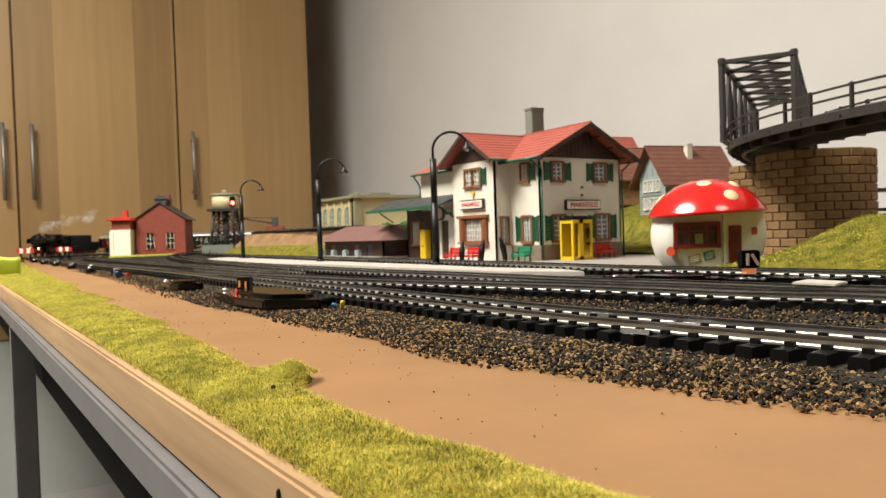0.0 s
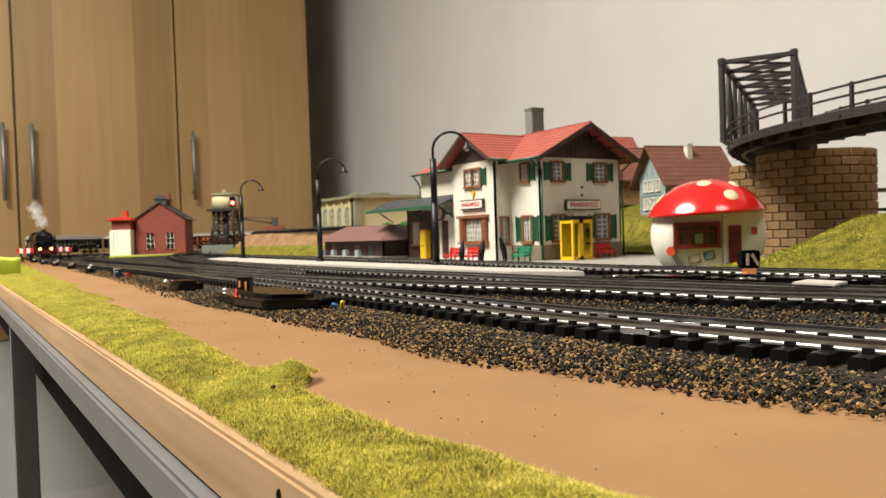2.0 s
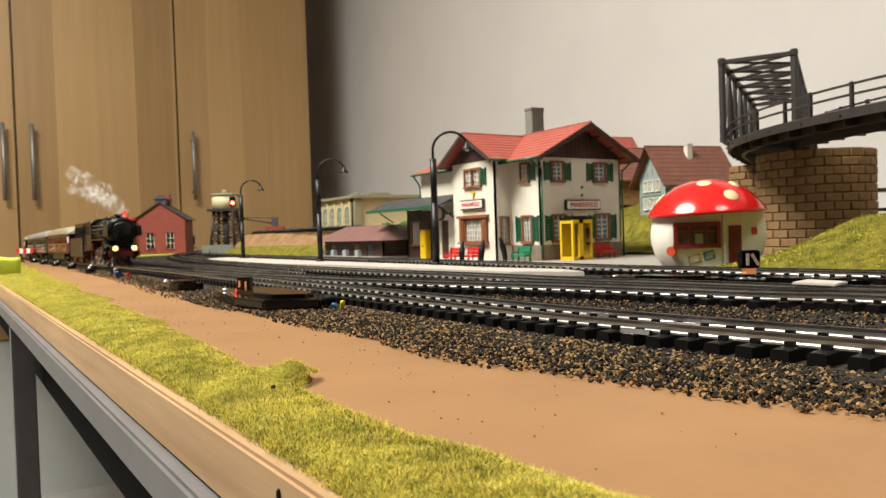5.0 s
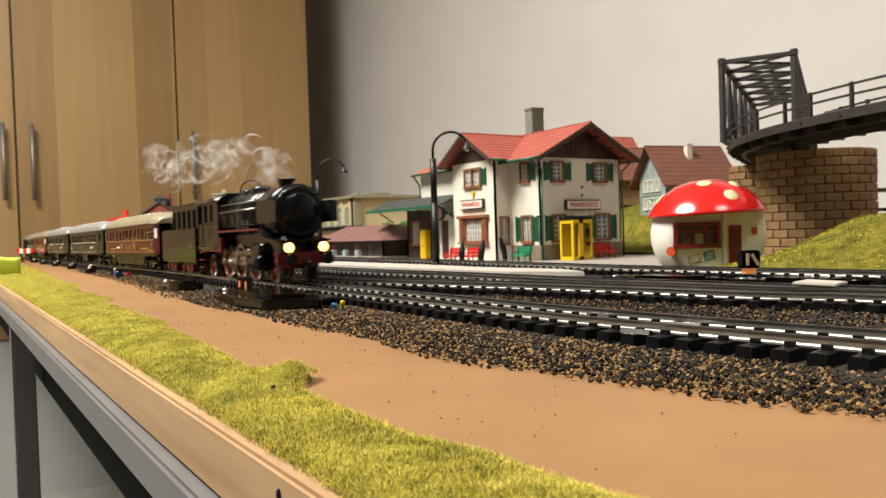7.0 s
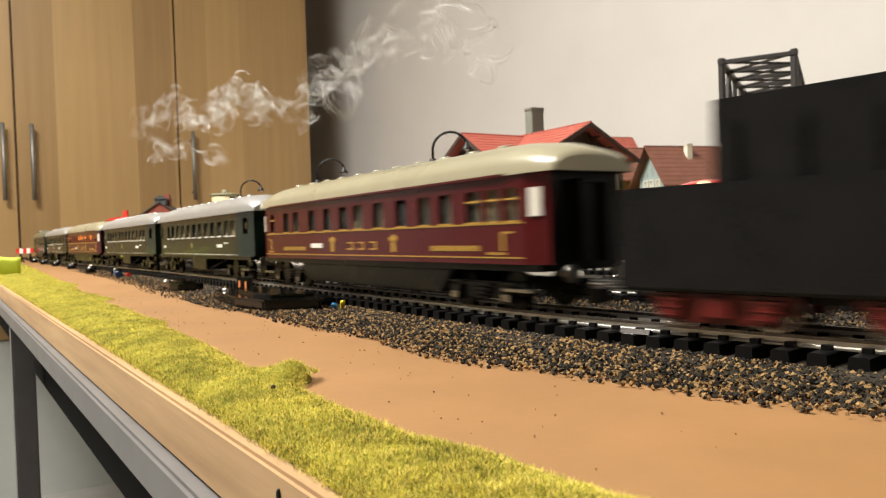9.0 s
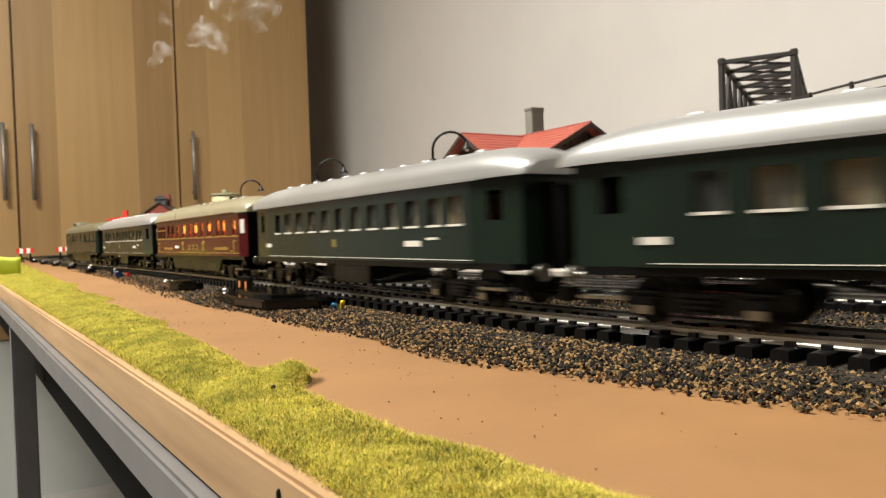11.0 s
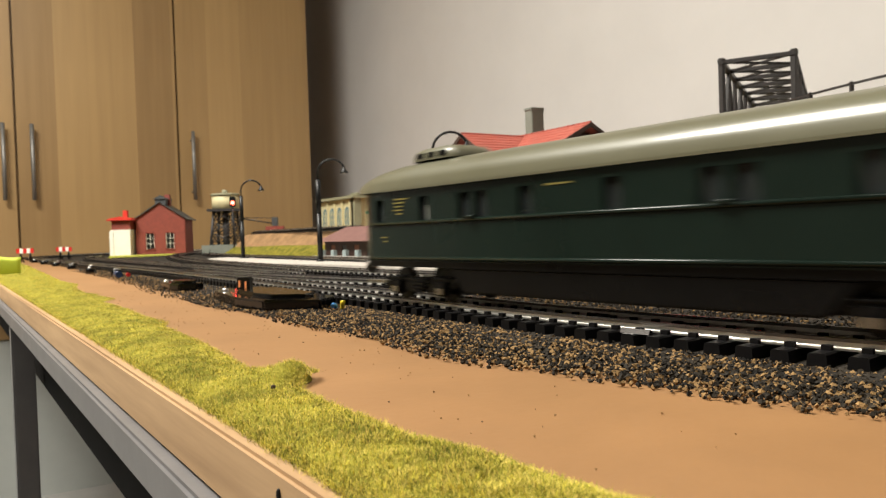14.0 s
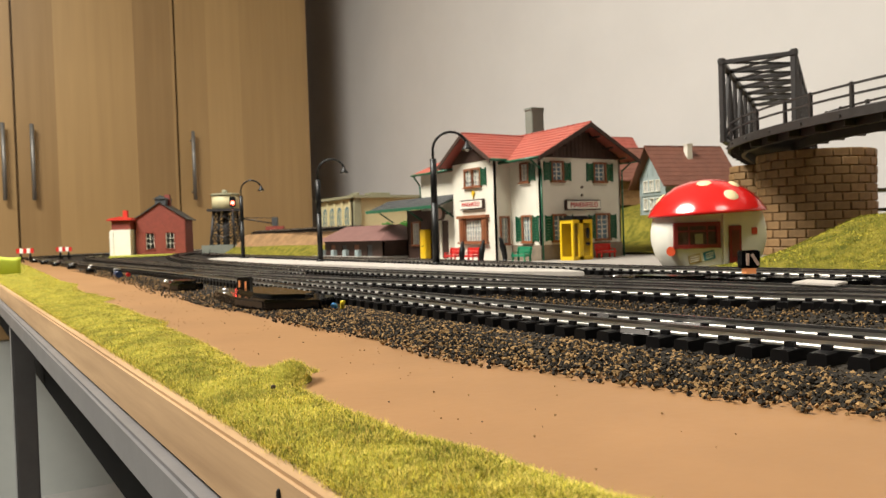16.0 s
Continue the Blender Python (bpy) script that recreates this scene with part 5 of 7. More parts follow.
def wheel(parent, name, c, r, spokes, width=0.0026, red=M_WHEELRED, turning=True, label=""):
    """A spoked wheel on an axle along x, with a steel tyre."""
    bm = B()
    s = 1 if c[0] > 0 else -1
    rod(bm, (-0.0012, 0, 0), (0.0012, 0, 0), r * 0.26, seg=14)
    for i in range(spokes):
        a = 2 * math.pi * i / spokes
        m = Matrix.Rotation(a, 4, "X")
        v = m @ Vector((0, 0, r * 0.52))
        box(bm, v, (0.0011, r * 0.10, r * 0.62), m)
    n = 30
    for i in range(n):
        a, b2 = 2 * math.pi * i / n, 2 * math.pi * (i + 1) / n
        ring = [[(x, -rr * math.sin(t), rr * math.cos(t)) for x, rr in ((-0.0011, r * 0.80), (0.0011, r * 0.80), (0.0011, r * 0.92), (-0.0011, r * 0.92))] for t in (a, b2)]
        A, C = [[bm.verts.new(v) for v in k] for k in ring]
        for j in range(4):
            bm.faces.new((A[j], A[(j + 1) % 4], C[(j + 1) % 4], C[j]))
    if r > 0.009:
        prism(bm, [(r * 0.9 * math.sin(t), -r * 0.9 * math.cos(t)) for t in np.linspace(-0.9, 0.9, 9)], "x", -0.0012, 0.0012)
    w = part(name, bm, red, parent, label, m=Matrix.Translation(c))
    bm = B()
    for i in range(n):
        a, b2 = 2 * math.pi * i / n, 2 * math.pi * (i + 1) / n
        prof = ((-0.0013, r * 0.90), (0.0013, r * 0.90), (0.0013, r), (-0.0013, r)) if s < 0 else ((-0.0013, r * 0.90), (0.0013, r * 0.90), (0.0013, r), (-0.0013, r))
        ring = [[(x, -rr * math.sin(t), rr * math.cos(t)) for x, rr in prof] for t in (a, b2)]
        A, C = [[bm.verts.new(v) for v in k] for k in ring]
        for j in range(4):
            f = bm.faces.new((A[j], A[(j + 1) % 4], C[(j + 1) % 4], C[j]))
    bmesh.ops.remove_doubles(bm, verts=bm.verts[:], dist=1e-6)
    part("tyre", bm, M_WHEELRIM, w, "bright steel tyre")
    if turning:
        WHEELS.append((w, Vector(c), r))
    return w


G2 = GAUGE / 2 + 0.0002
RT = RAIL_TOP
RODS = []


def locomotive():
    """Front at y = 0, rear at y = 0.165; the track runs along y."""
    t = thing("steam_locomotive", "black model steam locomotive with red wheels and lit headlamps", "locomotive")
    cz = 0.0440
    # boiler and smokebox
    bm = B()
    rod(bm, (0, 0.034, cz), (0, 0.112, cz + 0.0003), 0.0138, 0.0146, seg=32)
    drum = part("boiler", bm, M_LOCOBLACK, t)
    for y in (0.045, 0.060, 0.075, 0.090, 0.104):
        bm = B()
        rod(bm, (0, y, cz), (0, y + 0.0012, cz), 0.0142 + 0.0008 * (y - 0.034) / 0.078, seg=32)
        part("boiler_band", bm, M_LOCOBLACK, drum)
    bm = B()
    rod(bm, (0, 0.0085, cz), (0, 0.0342, cz), 0.0148, seg=32)
    rod(bm, (0, 0.0070, cz), (0, 0.0086, cz), 0.0126, 0.0146, seg=32)
    ball(bm, (0, 0.0072, cz), (0.0105, 0.0026, 0.0105), 20)
    for a in range(8):
        v = Vector((0.0130 * math.cos(a * math.pi / 4), 0.0072, cz + 0.0130 * math.sin(a * math.pi / 4)))
        box(bm, v, (0.0012, 0.0012, 0.0012))
    box(bm, (0, 0.020, 0.0285), (0.015, 0.022, 0.006))
    part("smokebox", bm, M_LOCOBLACK, t)
    bm = B()
    lathe(bm, [(0.0046, -0.002), (0.0038, 0.0010), (0.0038, 0.0022), (0.0052, 0.0030), (0.0052, 0.0040), (0.0030, 0.0040), (0.0028, 0.001), (0.0, 0.001)], 22, centre=(0, 0.025, cz + 0.0146))
    part("chimney", bm, M_LOCOBLACK, t)
    bm = B()
    lathe(bm, [(0.0062, -0.003), (0.0060, 0.0020), (0.0048, 0.0036), (0.0, 0.0040)], 22, centre=(0, 0.066, cz + 0.0138))
    part("steam_dome", bm, M_LOCOBLACK, t)
    bm = B()
    lathe(bm, [(0.0052, -0.003), (0.0050, 0.0018), (0.0036, 0.0032), (0.0, 0.0034)], 20, centre=(0, 0.088, cz + 0.0138))
    part("sand_dome", bm, M_LOCOBLACK, t)
    bm = B()
    rod(bm, (0.004, 0.045, cz + 0.0130), (0.004, 0.045, cz + 0.0175), 0.0010, seg=8)
    rod(bm, (0.004, 0.045, cz + 0.0170), (0.004, 0.045, cz + 0.0186), 0.0014, seg=8)
    rod(bm, (-0.003, 0.1005, cz + 0.012), (-0.003, 0.1005, cz + 0.0165), 0.0012, seg=8)
    part("valve", bm, M_LOCOBLACK, t)
    for s in (-1, 1):
        bm = B()
        pts = [(s * 0.0150, 0.036, cz + 0.003), (s * 0.0152, 0.10, cz + 0.003)]
        rod(bm, *pts, 0.0005, seg=6)
        rod(bm, (s * 0.0134, 0.04, cz + 0.0075), (s * 0.0138, 0.104, cz + 0.0075), 0.0004, seg=6)
        for y in (0.04, 0.055, 0.07, 0.085, 0.1):
            rod(bm, (s * 0.0134, y, cz + 0.003), (s * 0.0152, y, cz + 0.003), 0.0004, seg=6)
        part("handrail", bm, M_RODS, t)
        # smoke deflector
        bm = B()
        prism(bm, [(-0.0030, cz - 0.0055), (0.0250, cz - 0.0055), (0.0250, cz + 0.0050), (0.0235, cz + 0.0066), (0.0000, cz + 0.0058), (-0.0030, cz + 0.0035)], "x", s * 0.0164, s * 0.0171)
        for y in (0.010, 0.016):
            rod(bm, (s * 0.0138, y, cz), (s * 0.0165, y, cz), 0.0005, seg=6)
        part("smoke_deflector", bm, M_LOCOBLACK, t)
        # running board, dropped at the front
        bm = B()
        span(bm, (s * 0.0085, 0.030, 0.0348), (s * 0.0152, 0.106, 0.0362))
        prism(bm, [(0.030, 0.0348), (0.030, 0.0362), (0.0235, 0.0312), (0.0040, 0.0292), (0.0040, 0.0282), (0.0238, 0.0300)], "x", s * 0.0060, s * 0.0150)
        part("running_board", bm, M_LOCOBLACK, t)
        bm = B()
        span(bm, (s * 0.0150, 0.030, 0.0350), (s * 0.0156, 0.106, 0.0360))
        part("red_lining", bm, M_LOCORED, t, "thin red edge of the running board")
        bm = B()
        for y, h in ((0.050, 0.0385), (0.058, 0.0395), (0.067, 0.0382)):
            span(bm, (s * 0.0100, y, 0.0362), (s * 0.0140, y + 0.005, h + 0.003))
        rod(bm, (s * 0.0140, 0.040, 0.0385), (s * 0.0140, 0.100, 0.0385), 0.0005, seg=6)
        part("pump", bm, M_LOCOBLACK, t, bevel=0.0003)
    # cab
    bm = B()
    for s in (-1, 1):
        p, q = ((-0.0150, 0.156), (-0.0150, 0.107)) if s < 0 else ((0.0150, 0.107), (0.0150, 0.156))
        hole = [(0.003, 0.010, 0.0415, 0.0535), (0.0175, 0.0250, 0.0420, 0.0535), (0.0310, 0.0385, 0.0425, 0.0535)]
        hole = hole if s < 0 else [(0.049 - b, 0.049 - a, za, zb) for a, b, za, zb in hole]
        wall(bm, p, q, 0.0245, 0.0555, hole, 0.0010)
    wall(bm, (0.0145, 0.1075), (-0.0145, 0.1075), 0.0245, 0.0555, [], 0.001)
    span(bm, (-0.0145, 0.108, 0.0245), (0.0145, 0.156, 0.0265))
    part("cab", bm, M_LOCOBLACK, t)
    for s in (-1, 1):
        bm = B()
        for z in (0.0262, 0.0408, 0.0545):
            span(bm, (s * 0.0149, 0.108, z), (s * 0.0154, 0.155, z + 0.0006))
        for z in (0.0330, 0.0350, 0.0370):
            span(bm, (s * 0.0149, 0.121, z), (s * 0.0153, 0.131, z + 0.0005))
        for y in (0.1440, 0.1545):
            span(bm, (s * 0.0149, y, 0.0262), (s * 0.0154, y + 0.0006, 0.0550))
        part("beading", bm, M_UNDER, t)
    # Dark box added inside the cab so that its windows look unlit.
    bm = B()
    span(bm, (-0.0100, 0.1088, 0.0266), (0.0100, 0.1400, 0.0545))
    part("dark_cab_filler", bm, M_UNDER, t, bevel=0.0008)
    bm = B()
    arc = [(0.0160 * math.sin(a), 0.0550 + 0.0048 * (math.cos(a) - math.cos(1.45)) / (1 - math.cos(1.45))) for a in np.linspace(-1.45, 1.45, 13)]
    loft(bm, [[Vector((x, y, z)) for x, z in arc] for y in (0.101, 0.161)])
    box(bm, (0, 0.128, 0.0602), (0.010, 0.016, 0.0012))
    part("cab_roof", bm, M_LOCOBLACK, t)
    for s in (-1, 1):
        bm = B()
        for z in (0.0222, 0.0170, 0.0120):
            span(bm, (s * 0.0105, 0.146, z), (s * 0.0150, 0.155, z + 0.0008))
        span(bm, (s * 0.0105, 0.1545, 0.0120), (s * 0.0115, 0.155, 0.0245))
        part("step_plate", bm, M_LOCORED, t, "red-edged cab steps")
        bm = B()
        prism(bm, [(0.1030, 0.0320), (0.1060, 0.0320), (0.1060, 0.0240), (0.1500, 0.0240), (0.1500, 0.0232), (0.1030, 0.0232)], "x", s * 0.0125, s * 0.0149)
        part("bracket", bm, M_LOCORED, t, "red cab support bracket")
    # frame
    bm = B()
    for s in (-1, 1):
        prism(bm, [(0.006, 0.0155), (0.006, 0.0255), (0.030, 0.0275), (0.100, 0.0275), (0.112, 0.0235), (0.150, 0.0225), (0.150, 0.0170), (0.115, 0.0150), (0.100, 0.0130), (0.030, 0.0130)], "x", s * 0.0048, s * 0.0062)
    span(bm, (-0.0046, 0.010, 0.0140), (0.0046, 0.148, 0.0260))
    part("frame", bm, M_LOCORED, t, "red locomotive frame")
    bm = B()
    span(bm, (-0.0090, 0.035, 0.026), (0.0090, 0.106, 0.0345))
    span(bm, (-0.0105, 0.100, 0.0225), (0.0105, 0.1065, 0.0360))
    part("firebox", bm, M_LOCOBLACK, t)
    # buffer beam
    bm = B()
    span(bm, (-0.0155, 0.0010, 0.0165), (0.0155, 0.0030, 0.0225))
    span(bm, (-0.0150, 0.0030, 0.0218), (0.0150, 0.0080, 0.0228))
    part("buffer_beam", bm, M_LOCORED, t, "red front buffer beam")
    for s in (-1, 1):
        bm = B()
        prism(bm, [(0.003, 0.0225), (0.003, 0.0285), (0.006, 0.0300), (0.022, 0.0300), (0.010, 0.0225)], "x", s * 0.0120, s * 0.0128)
        part("side_plate", bm, M_LOCOBLACK, t)
    bm = B()
    span(bm, (-0.0145, 0.0022, 0.0284), (0.0145, 0.0190, 0.0291))
    part("front_deck", bm, M_LOCOBLACK, t)
    for s in (-1, 1):
        bm = B()
        rod(bm, (s * 0.0098, 0.0012, 0.0193), (s * 0.0098, -0.0045, 0.0193), 0.0013, seg=10)
        rod(bm, (s * 0.0098, -0.0045, 0.0193), (s * 0.0098, -0.0055, 0.0193), 0.0030, seg=16)
        part("buffer", bm, M_LOCOBLACK, t)
        bm = B()
        rod(bm, (s * 0.0095, 0.0040, 0.0253), (s * 0.0095, -0.0002, 0.0253), 0.0029, 0.0032, seg=20)
        h = part("headlamp", bm, M_LOCOBLACK, t)
        bm = B()
        ball(bm, (s * 0.0095, -0.0002, 0.0253), (0.0026, 0.0012, 0.0026), 16)
        part("lens", bm, M_HEADLAMP, h, "glowing warm-white headlamp lens")
    bm = B()
    rod(bm, (0, 0.001, 0.0185), (0, -0.006, 0.0165), 0.0008, seg=8)
    box(bm, (0, -0.0055, 0.0125), (0.006, 0.003, 0.006))
    part("coupling", bm, M_UNDER, t)
    # cylinders, crosshead bars and rods
    for s in (-1, 1):
        bm = B()
        rod(bm, (s * 0.0132, 0.024, 0.0175), (s * 0.0132, 0.042, 0.0175), 0.0046, seg=20)
        rod(bm, (s * 0.0128, 0.023, 0.0250), (s * 0.0128, 0.043, 0.0250), 0.0030, seg=16)
        span(bm, (s * 0.0085, 0.026, 0.0165), (s * 0.0165, 0.040, 0.0265))
        part("cylinder", bm, M_LOCOBLACK, t, bevel=0.0004)
        bm = B()
        span(bm, (s * 0.0128, 0.042, 0.0215), (s * 0.0140, 0.078, 0.0232))
        span(bm, (s * 0.0126, 0.042, 0.0190), (s * 0.0136, 0.064, 0.0198))
        rod(bm, (s * 0.0136, 0.042, 0.0172), (s * 0.0136, 0.058, 0.0172), 0.0007, seg=8)
        box(bm, (s * 0.0136, 0.056, 0.0180), (0.0022, 0.0045, 0.0055))
        box(bm, (s * 0.0142, 0.072, 0.0205), (0.0010, 0.0030, 0.0085), Matrix.Rotation(0.4, 4, "X"))
        rod(bm, (s * 0.0140, 0.044, 0.0248), (s * 0.0140, 0.076, 0.0205), 0.0007, seg=8)
        part("valve_gear", bm, M_RODS, t, "bright metal valve gear")
        bm = B()
        span(bm, (-0.0006, -0.026, -0.0008), (0.0006, 0.024, 0.0008))
        for y in (-0.026, 0.0, 0.024):
            rod(bm, (-0.0012, y, 0), (0.0012, y, 0), 0.0018, seg=12)
        r = part("coupling_rod", bm, M_RODS, t, "bright metal coupling rod", m=pose(s * 0.0112, 0.079, 0.0153))
        RODS.append((r, Vector((s * 0.0112, 0.079, 0.0168)), 0.0042, 0.0105, 0.0 if s < 0 else math.pi / 2))
        bm = B()
        box(bm, (0, 0, 0), (0.0010, 0.0420, 0.0018))
        for y in (-0.021, 0.021):
            rod(bm, (-0.0011, y, 0), (0.0011, y, 0), 0.0017, seg=12)
        r = part("main_rod", bm, M_RODS, t, "bright metal main rod", m=pose(s * 0.0128, 0.060, 0.0165))
        RODS.append((r, Vector((s * 0.0128, 0.066, 0.0165)), 0.0021, 0.0105, 0.0 if s < 0 else math.pi / 2))
        for y in (0.053, 0.079, 0.103):
            wheel(t, "driving_wheel", (s * 0.0088, y, RT + 0.0105), 0.0105, 13)
        wheel(t, "leading_wheel", (s * 0.0088, 0.0205, RT + 0.0062), 0.0062, 9)
        wheel(t, "trailing_wheel", (s * 0.0088, 0.139, RT + 0.0072), 0.0072, 10)
    return t


def tender():
    """Front at y = 0, rear at y = 0.098."""
    t = thing("tender", "black model tender with red wheel bogies, coupled behind the engine", "tender")
    bm = B()
    span(bm, (-0.0160, 0.000, 0.0150), (0.0160, 0.098, 0.0392))
    part("water_tank", bm, M_LOCOBLACK, t, bevel=0.0008)
    bm = B()
    wall(bm, (-0.0128, 0.074), (-0.0128, 0.002), 0.0392, 0.0575, [], 0.001)
    wall(bm, (0.0128, 0.002), (0.0128, 0.074), 0.0392, 0.0575, [], 0.001)
    wall(bm, (0.0128, 0.074), (-0.0128, 0.074), 0.0392, 0.0570, [], 0.001)
    wall(bm, (-0.0128, 0.003), (0.0128, 0.003), 0.0392, 0.0575, [], 0.001)
    bunker = part("coal_bunker", bm, M_LOCOBLACK, t)
    for s in (-1, 1):
        for y in (0.012, 0.026, 0.040, 0.054, 0.068):
            bm = B()
            span(bm, (s * 0.0126, y, 0.0393), (s * 0.0140, y + 0.0022, 0.0525))
            part("rib", bm, M_LOCOBLACK, bunker, bevel=0.0003)
    bm = B()
    rng = random.Random(4)
    for i in range(160):
        x, y = rng.uniform(-0.0105, 0.0105), rng.uniform(0.008, 0.069)
        s = rng.uniform(0.0012, 0.0024)
        box(bm, (x, y, 0.0525 + rng.uniform(-0.001, 0.0012) - abs(x) * 0.15), (s, s * 1.2, s * 0.9), Euler((rng.random() * 3, rng.random() * 3, rng.random() * 3)).to_matrix().to_4x4())
    span(bm, (-0.0115, 0.004, 0.0395), (0.0115, 0.072, 0.0515))
    part("coal", bm, M_UNDER, t, "heap of black coal")
    for s in (-1, 1):
        bm = B()
        for z in (0.0262, 0.0284):
            span(bm, (s * 0.0158, 0.010, z), (s * 0.0163, 0.018, z + 0.0005))
        part("number_plate", bm, M_DULLSTEEL, t, "small plain metal plate")
        for y0 in (0.010, 0.056):
            bm = B()
            prism(bm, [(y0, 0.0145), (y0 + 0.036, 0.0145), (y0 + 0.034, 0.0105), (y0 + 0.026, 0.0078), (y0 + 0.010, 0.0078), (y0 + 0.002, 0.0105)], "x", s * 0.0112, s * 0.0128)
            for yy in (y0 + 0.007, y0 + 0.029):
                box(bm, (s * 0.0132, yy, 0.0112), (0.0030, 0.0050, 0.0050))
                for k in range(3):
                    box(bm, (s * 0.0138, yy, 0.0132 - k * 0.0018), (0.0022, 0.0078 - k * 0.0014, 0.0008))
            box(bm, (s * 0.0133, y0 + 0.018, 0.0116), (0.0024, 0.0075, 0.0046))
            part("bogie_frame", bm, M_LOCORED, t, "red cast bogie side frame", bevel=0.0003)
            for yy in (y0 + 0.007, y0 + 0.029):
                wheel(t, "wheel", (s * 0.0088, yy, RT + 0.0058), 0.0058, 9)
    bm = B()
    span(bm, (-0.0080, 0.006, 0.0128), (0.0080, 0.094, 0.0150))
    rod(bm, (0, 0.094, 0.0125), (0, 0.104, 0.0125), 0.0012, seg=8)
    rod(bm, (0, -0.012, 0.0165), (0, 0.006, 0.0165), 0.0016, seg=8)
    part("underframe", bm, M_UNDER, t)
    return t


CAR_L = 0.236


def carriage(kind):
    """A passenger carriage; front at y = -CAR_L/2. Kinds: diner, lit diner, coach, mail."""
    diner, mail = "diner" in kind, kind == "mail"
    paint = M_CRIMSON if diner else (M_MAILGREEN if mail else M_BOTTLE)
    roofm = M_CREAMROOF if diner else (M_OLIVEROOF if mail else M_SILVERROOF)
    label = {"diner": "crimson dining car with gold lining and cream roof", "lit diner": "crimson dining car with lit interior and cream roof", "coach": "dark green passenger coach with silver roof", "mail": "dark green luggage van with olive roof and lookout"}[kind]
    t = thing("mail_van" if mail else ("dining_car" if diner else "passenger_coach"), label, "railway carriage", "carriages of the train")
    hl, hw, taper = CAR_L / 2 - 0.003, 0.0158, 0.009 if diner else (0.006 if mail else 0.023)
    z0, z1 = 0.0205, 0.0464
    main = hl - taper
    # window openings along the main side, from front to rear
    holes = []
    L = 2 * main
    lit = kind == "lit diner"
    barred = []
    if diner:
        for c, w in ((-0.1010, 0.0062), (-0.0920, 0.0066), (-0.0822, 0.0082), (-0.0660, 0.0076), (-0.0528, 0.0080), (-0.0368, 0.0080), (-0.0192, 0.0086), (-0.0016, 0.0090), (0.0122, 0.0082), (0.0286, 0.0078), (0.0457, 0.0080), (0.0652, 0.0076), (0.0778, 0.0074), (0.0975, 0.0058)):
            c = -c if lit else c
            holes.append((main + c - w / 2, main + c + w / 2, 0.0330, 0.0424))
            if abs(c) > 0.09 or (c < -0.08 and not lit) or (c > 0.08 and lit):
                barred.append(holes[-1])
        holes.sort()
    elif mail:
        for c, w in ((0.1020, 0.0050), (0.0742, 0.0056), (0.0520, 0.0062), (0.0436, 0.0062), (0.0240, 0.0056), (-0.0080, 0.0060), (-0.0360, 0.0062), (-0.0444, 0.0062), (-0.0700, 0.0056), (-0.0960, 0.0050)):
            holes.append((main + c - w / 2, main + c + w / 2, 0.0345, 0.0430))
        holes.sort()
    else:
        x = 0.004
        for w, gap in ((0.0088, 0.0035), *[(0.0088, 0.0062)] * 10, (0.0070, 0.0035), (0.0055, 0.004)):
            if x + w < L - 0.003:
                holes.append((x, x + w, 0.0328, 0.0418))
            x += w + gap
    for s in (-1, 1):
        bm = B()
        if s < 0:
            p, q = (-hw, main), (-hw, -main)
            hs = [(L - b, L - a, za, zb) for a, b, za, zb in holes]
        else:
            p, q = (hw, -main), (hw, main)
            hs = holes
        wall(bm, p, q, z0, z1, hs, 0.0008)
        ex = 0.0135
        dh = [] if diner or mail else [(0.008, 0.015, 0.0335, 0.0425)]
        if s < 0:
            wall(bm, (-ex, hl), (-hw, main), z0, z1, dh, 0.0008)
            wall(bm, (-hw, -main), (-ex, -hl), z0, z1, dh, 0.0008)
        else:
            wall(bm, (hw, main), (ex, hl), z0, z1, dh, 0.0008)
            wall(bm, (ex, -hl), (hw, -main), z0, z1, dh, 0.0008)
        side = part("side_wall", bm, paint, t)
        # glazing
        bm = B()
        span(bm, (s * (hw - 0.0012), -main, 0.0325), (s * (hw - 0.0015), main, 0.0430))
        pane = part("glazing", bm, M_GLASS, side, "thin clear window glazing")
        pane.visible_shadow = False
        # sills and lining
        for a, b, za, zb in ([] if mail else holes):
            y0, y1 = -main + a, -main + b
            bm = B()
            span(bm, (s * (hw + 0.0003), y0 - 0.0003, za - 0.0006), (s * (hw - 0.0009), y1 + 0.0003, za + 0.0001))
            part("window_sill", bm, M_WHITELINE if not diner else M_GOLD, side, "bright window sill")
            if (a, b, za, zb) in barred:
                bm = B()
                span(bm, (s * (hw + 0.0001), y0, za + 0.0060), (s * (hw - 0.0007), y1, za + 0.0066))
                part("transom", bm, M_GOLD, side, "thin bright window bar")
        bm = B()
        if diner:
            span(bm, (s * (hw + 0.0002), -main, 0.0321), (s * (hw - 0.0004), main, 0.0326))
            span(bm, (s * (hw + 0.0002), -main, 0.0222), (s * (hw - 0.0004), main, 0.0226))
            for y, n in ((-0.0850, 15), (0.0535, 15), (-0.0980, 5), (0.0960, 4)):
                for k in range(n):
                    span(bm, (s * (hw + 0.0002), y + k * 0.0019, 0.0243 if n > 9 else 0.0232), (s * (hw - 0.0004), y + k * 0.0019 + 0.0014, 0.0260 if n > 9 else 0.0240))
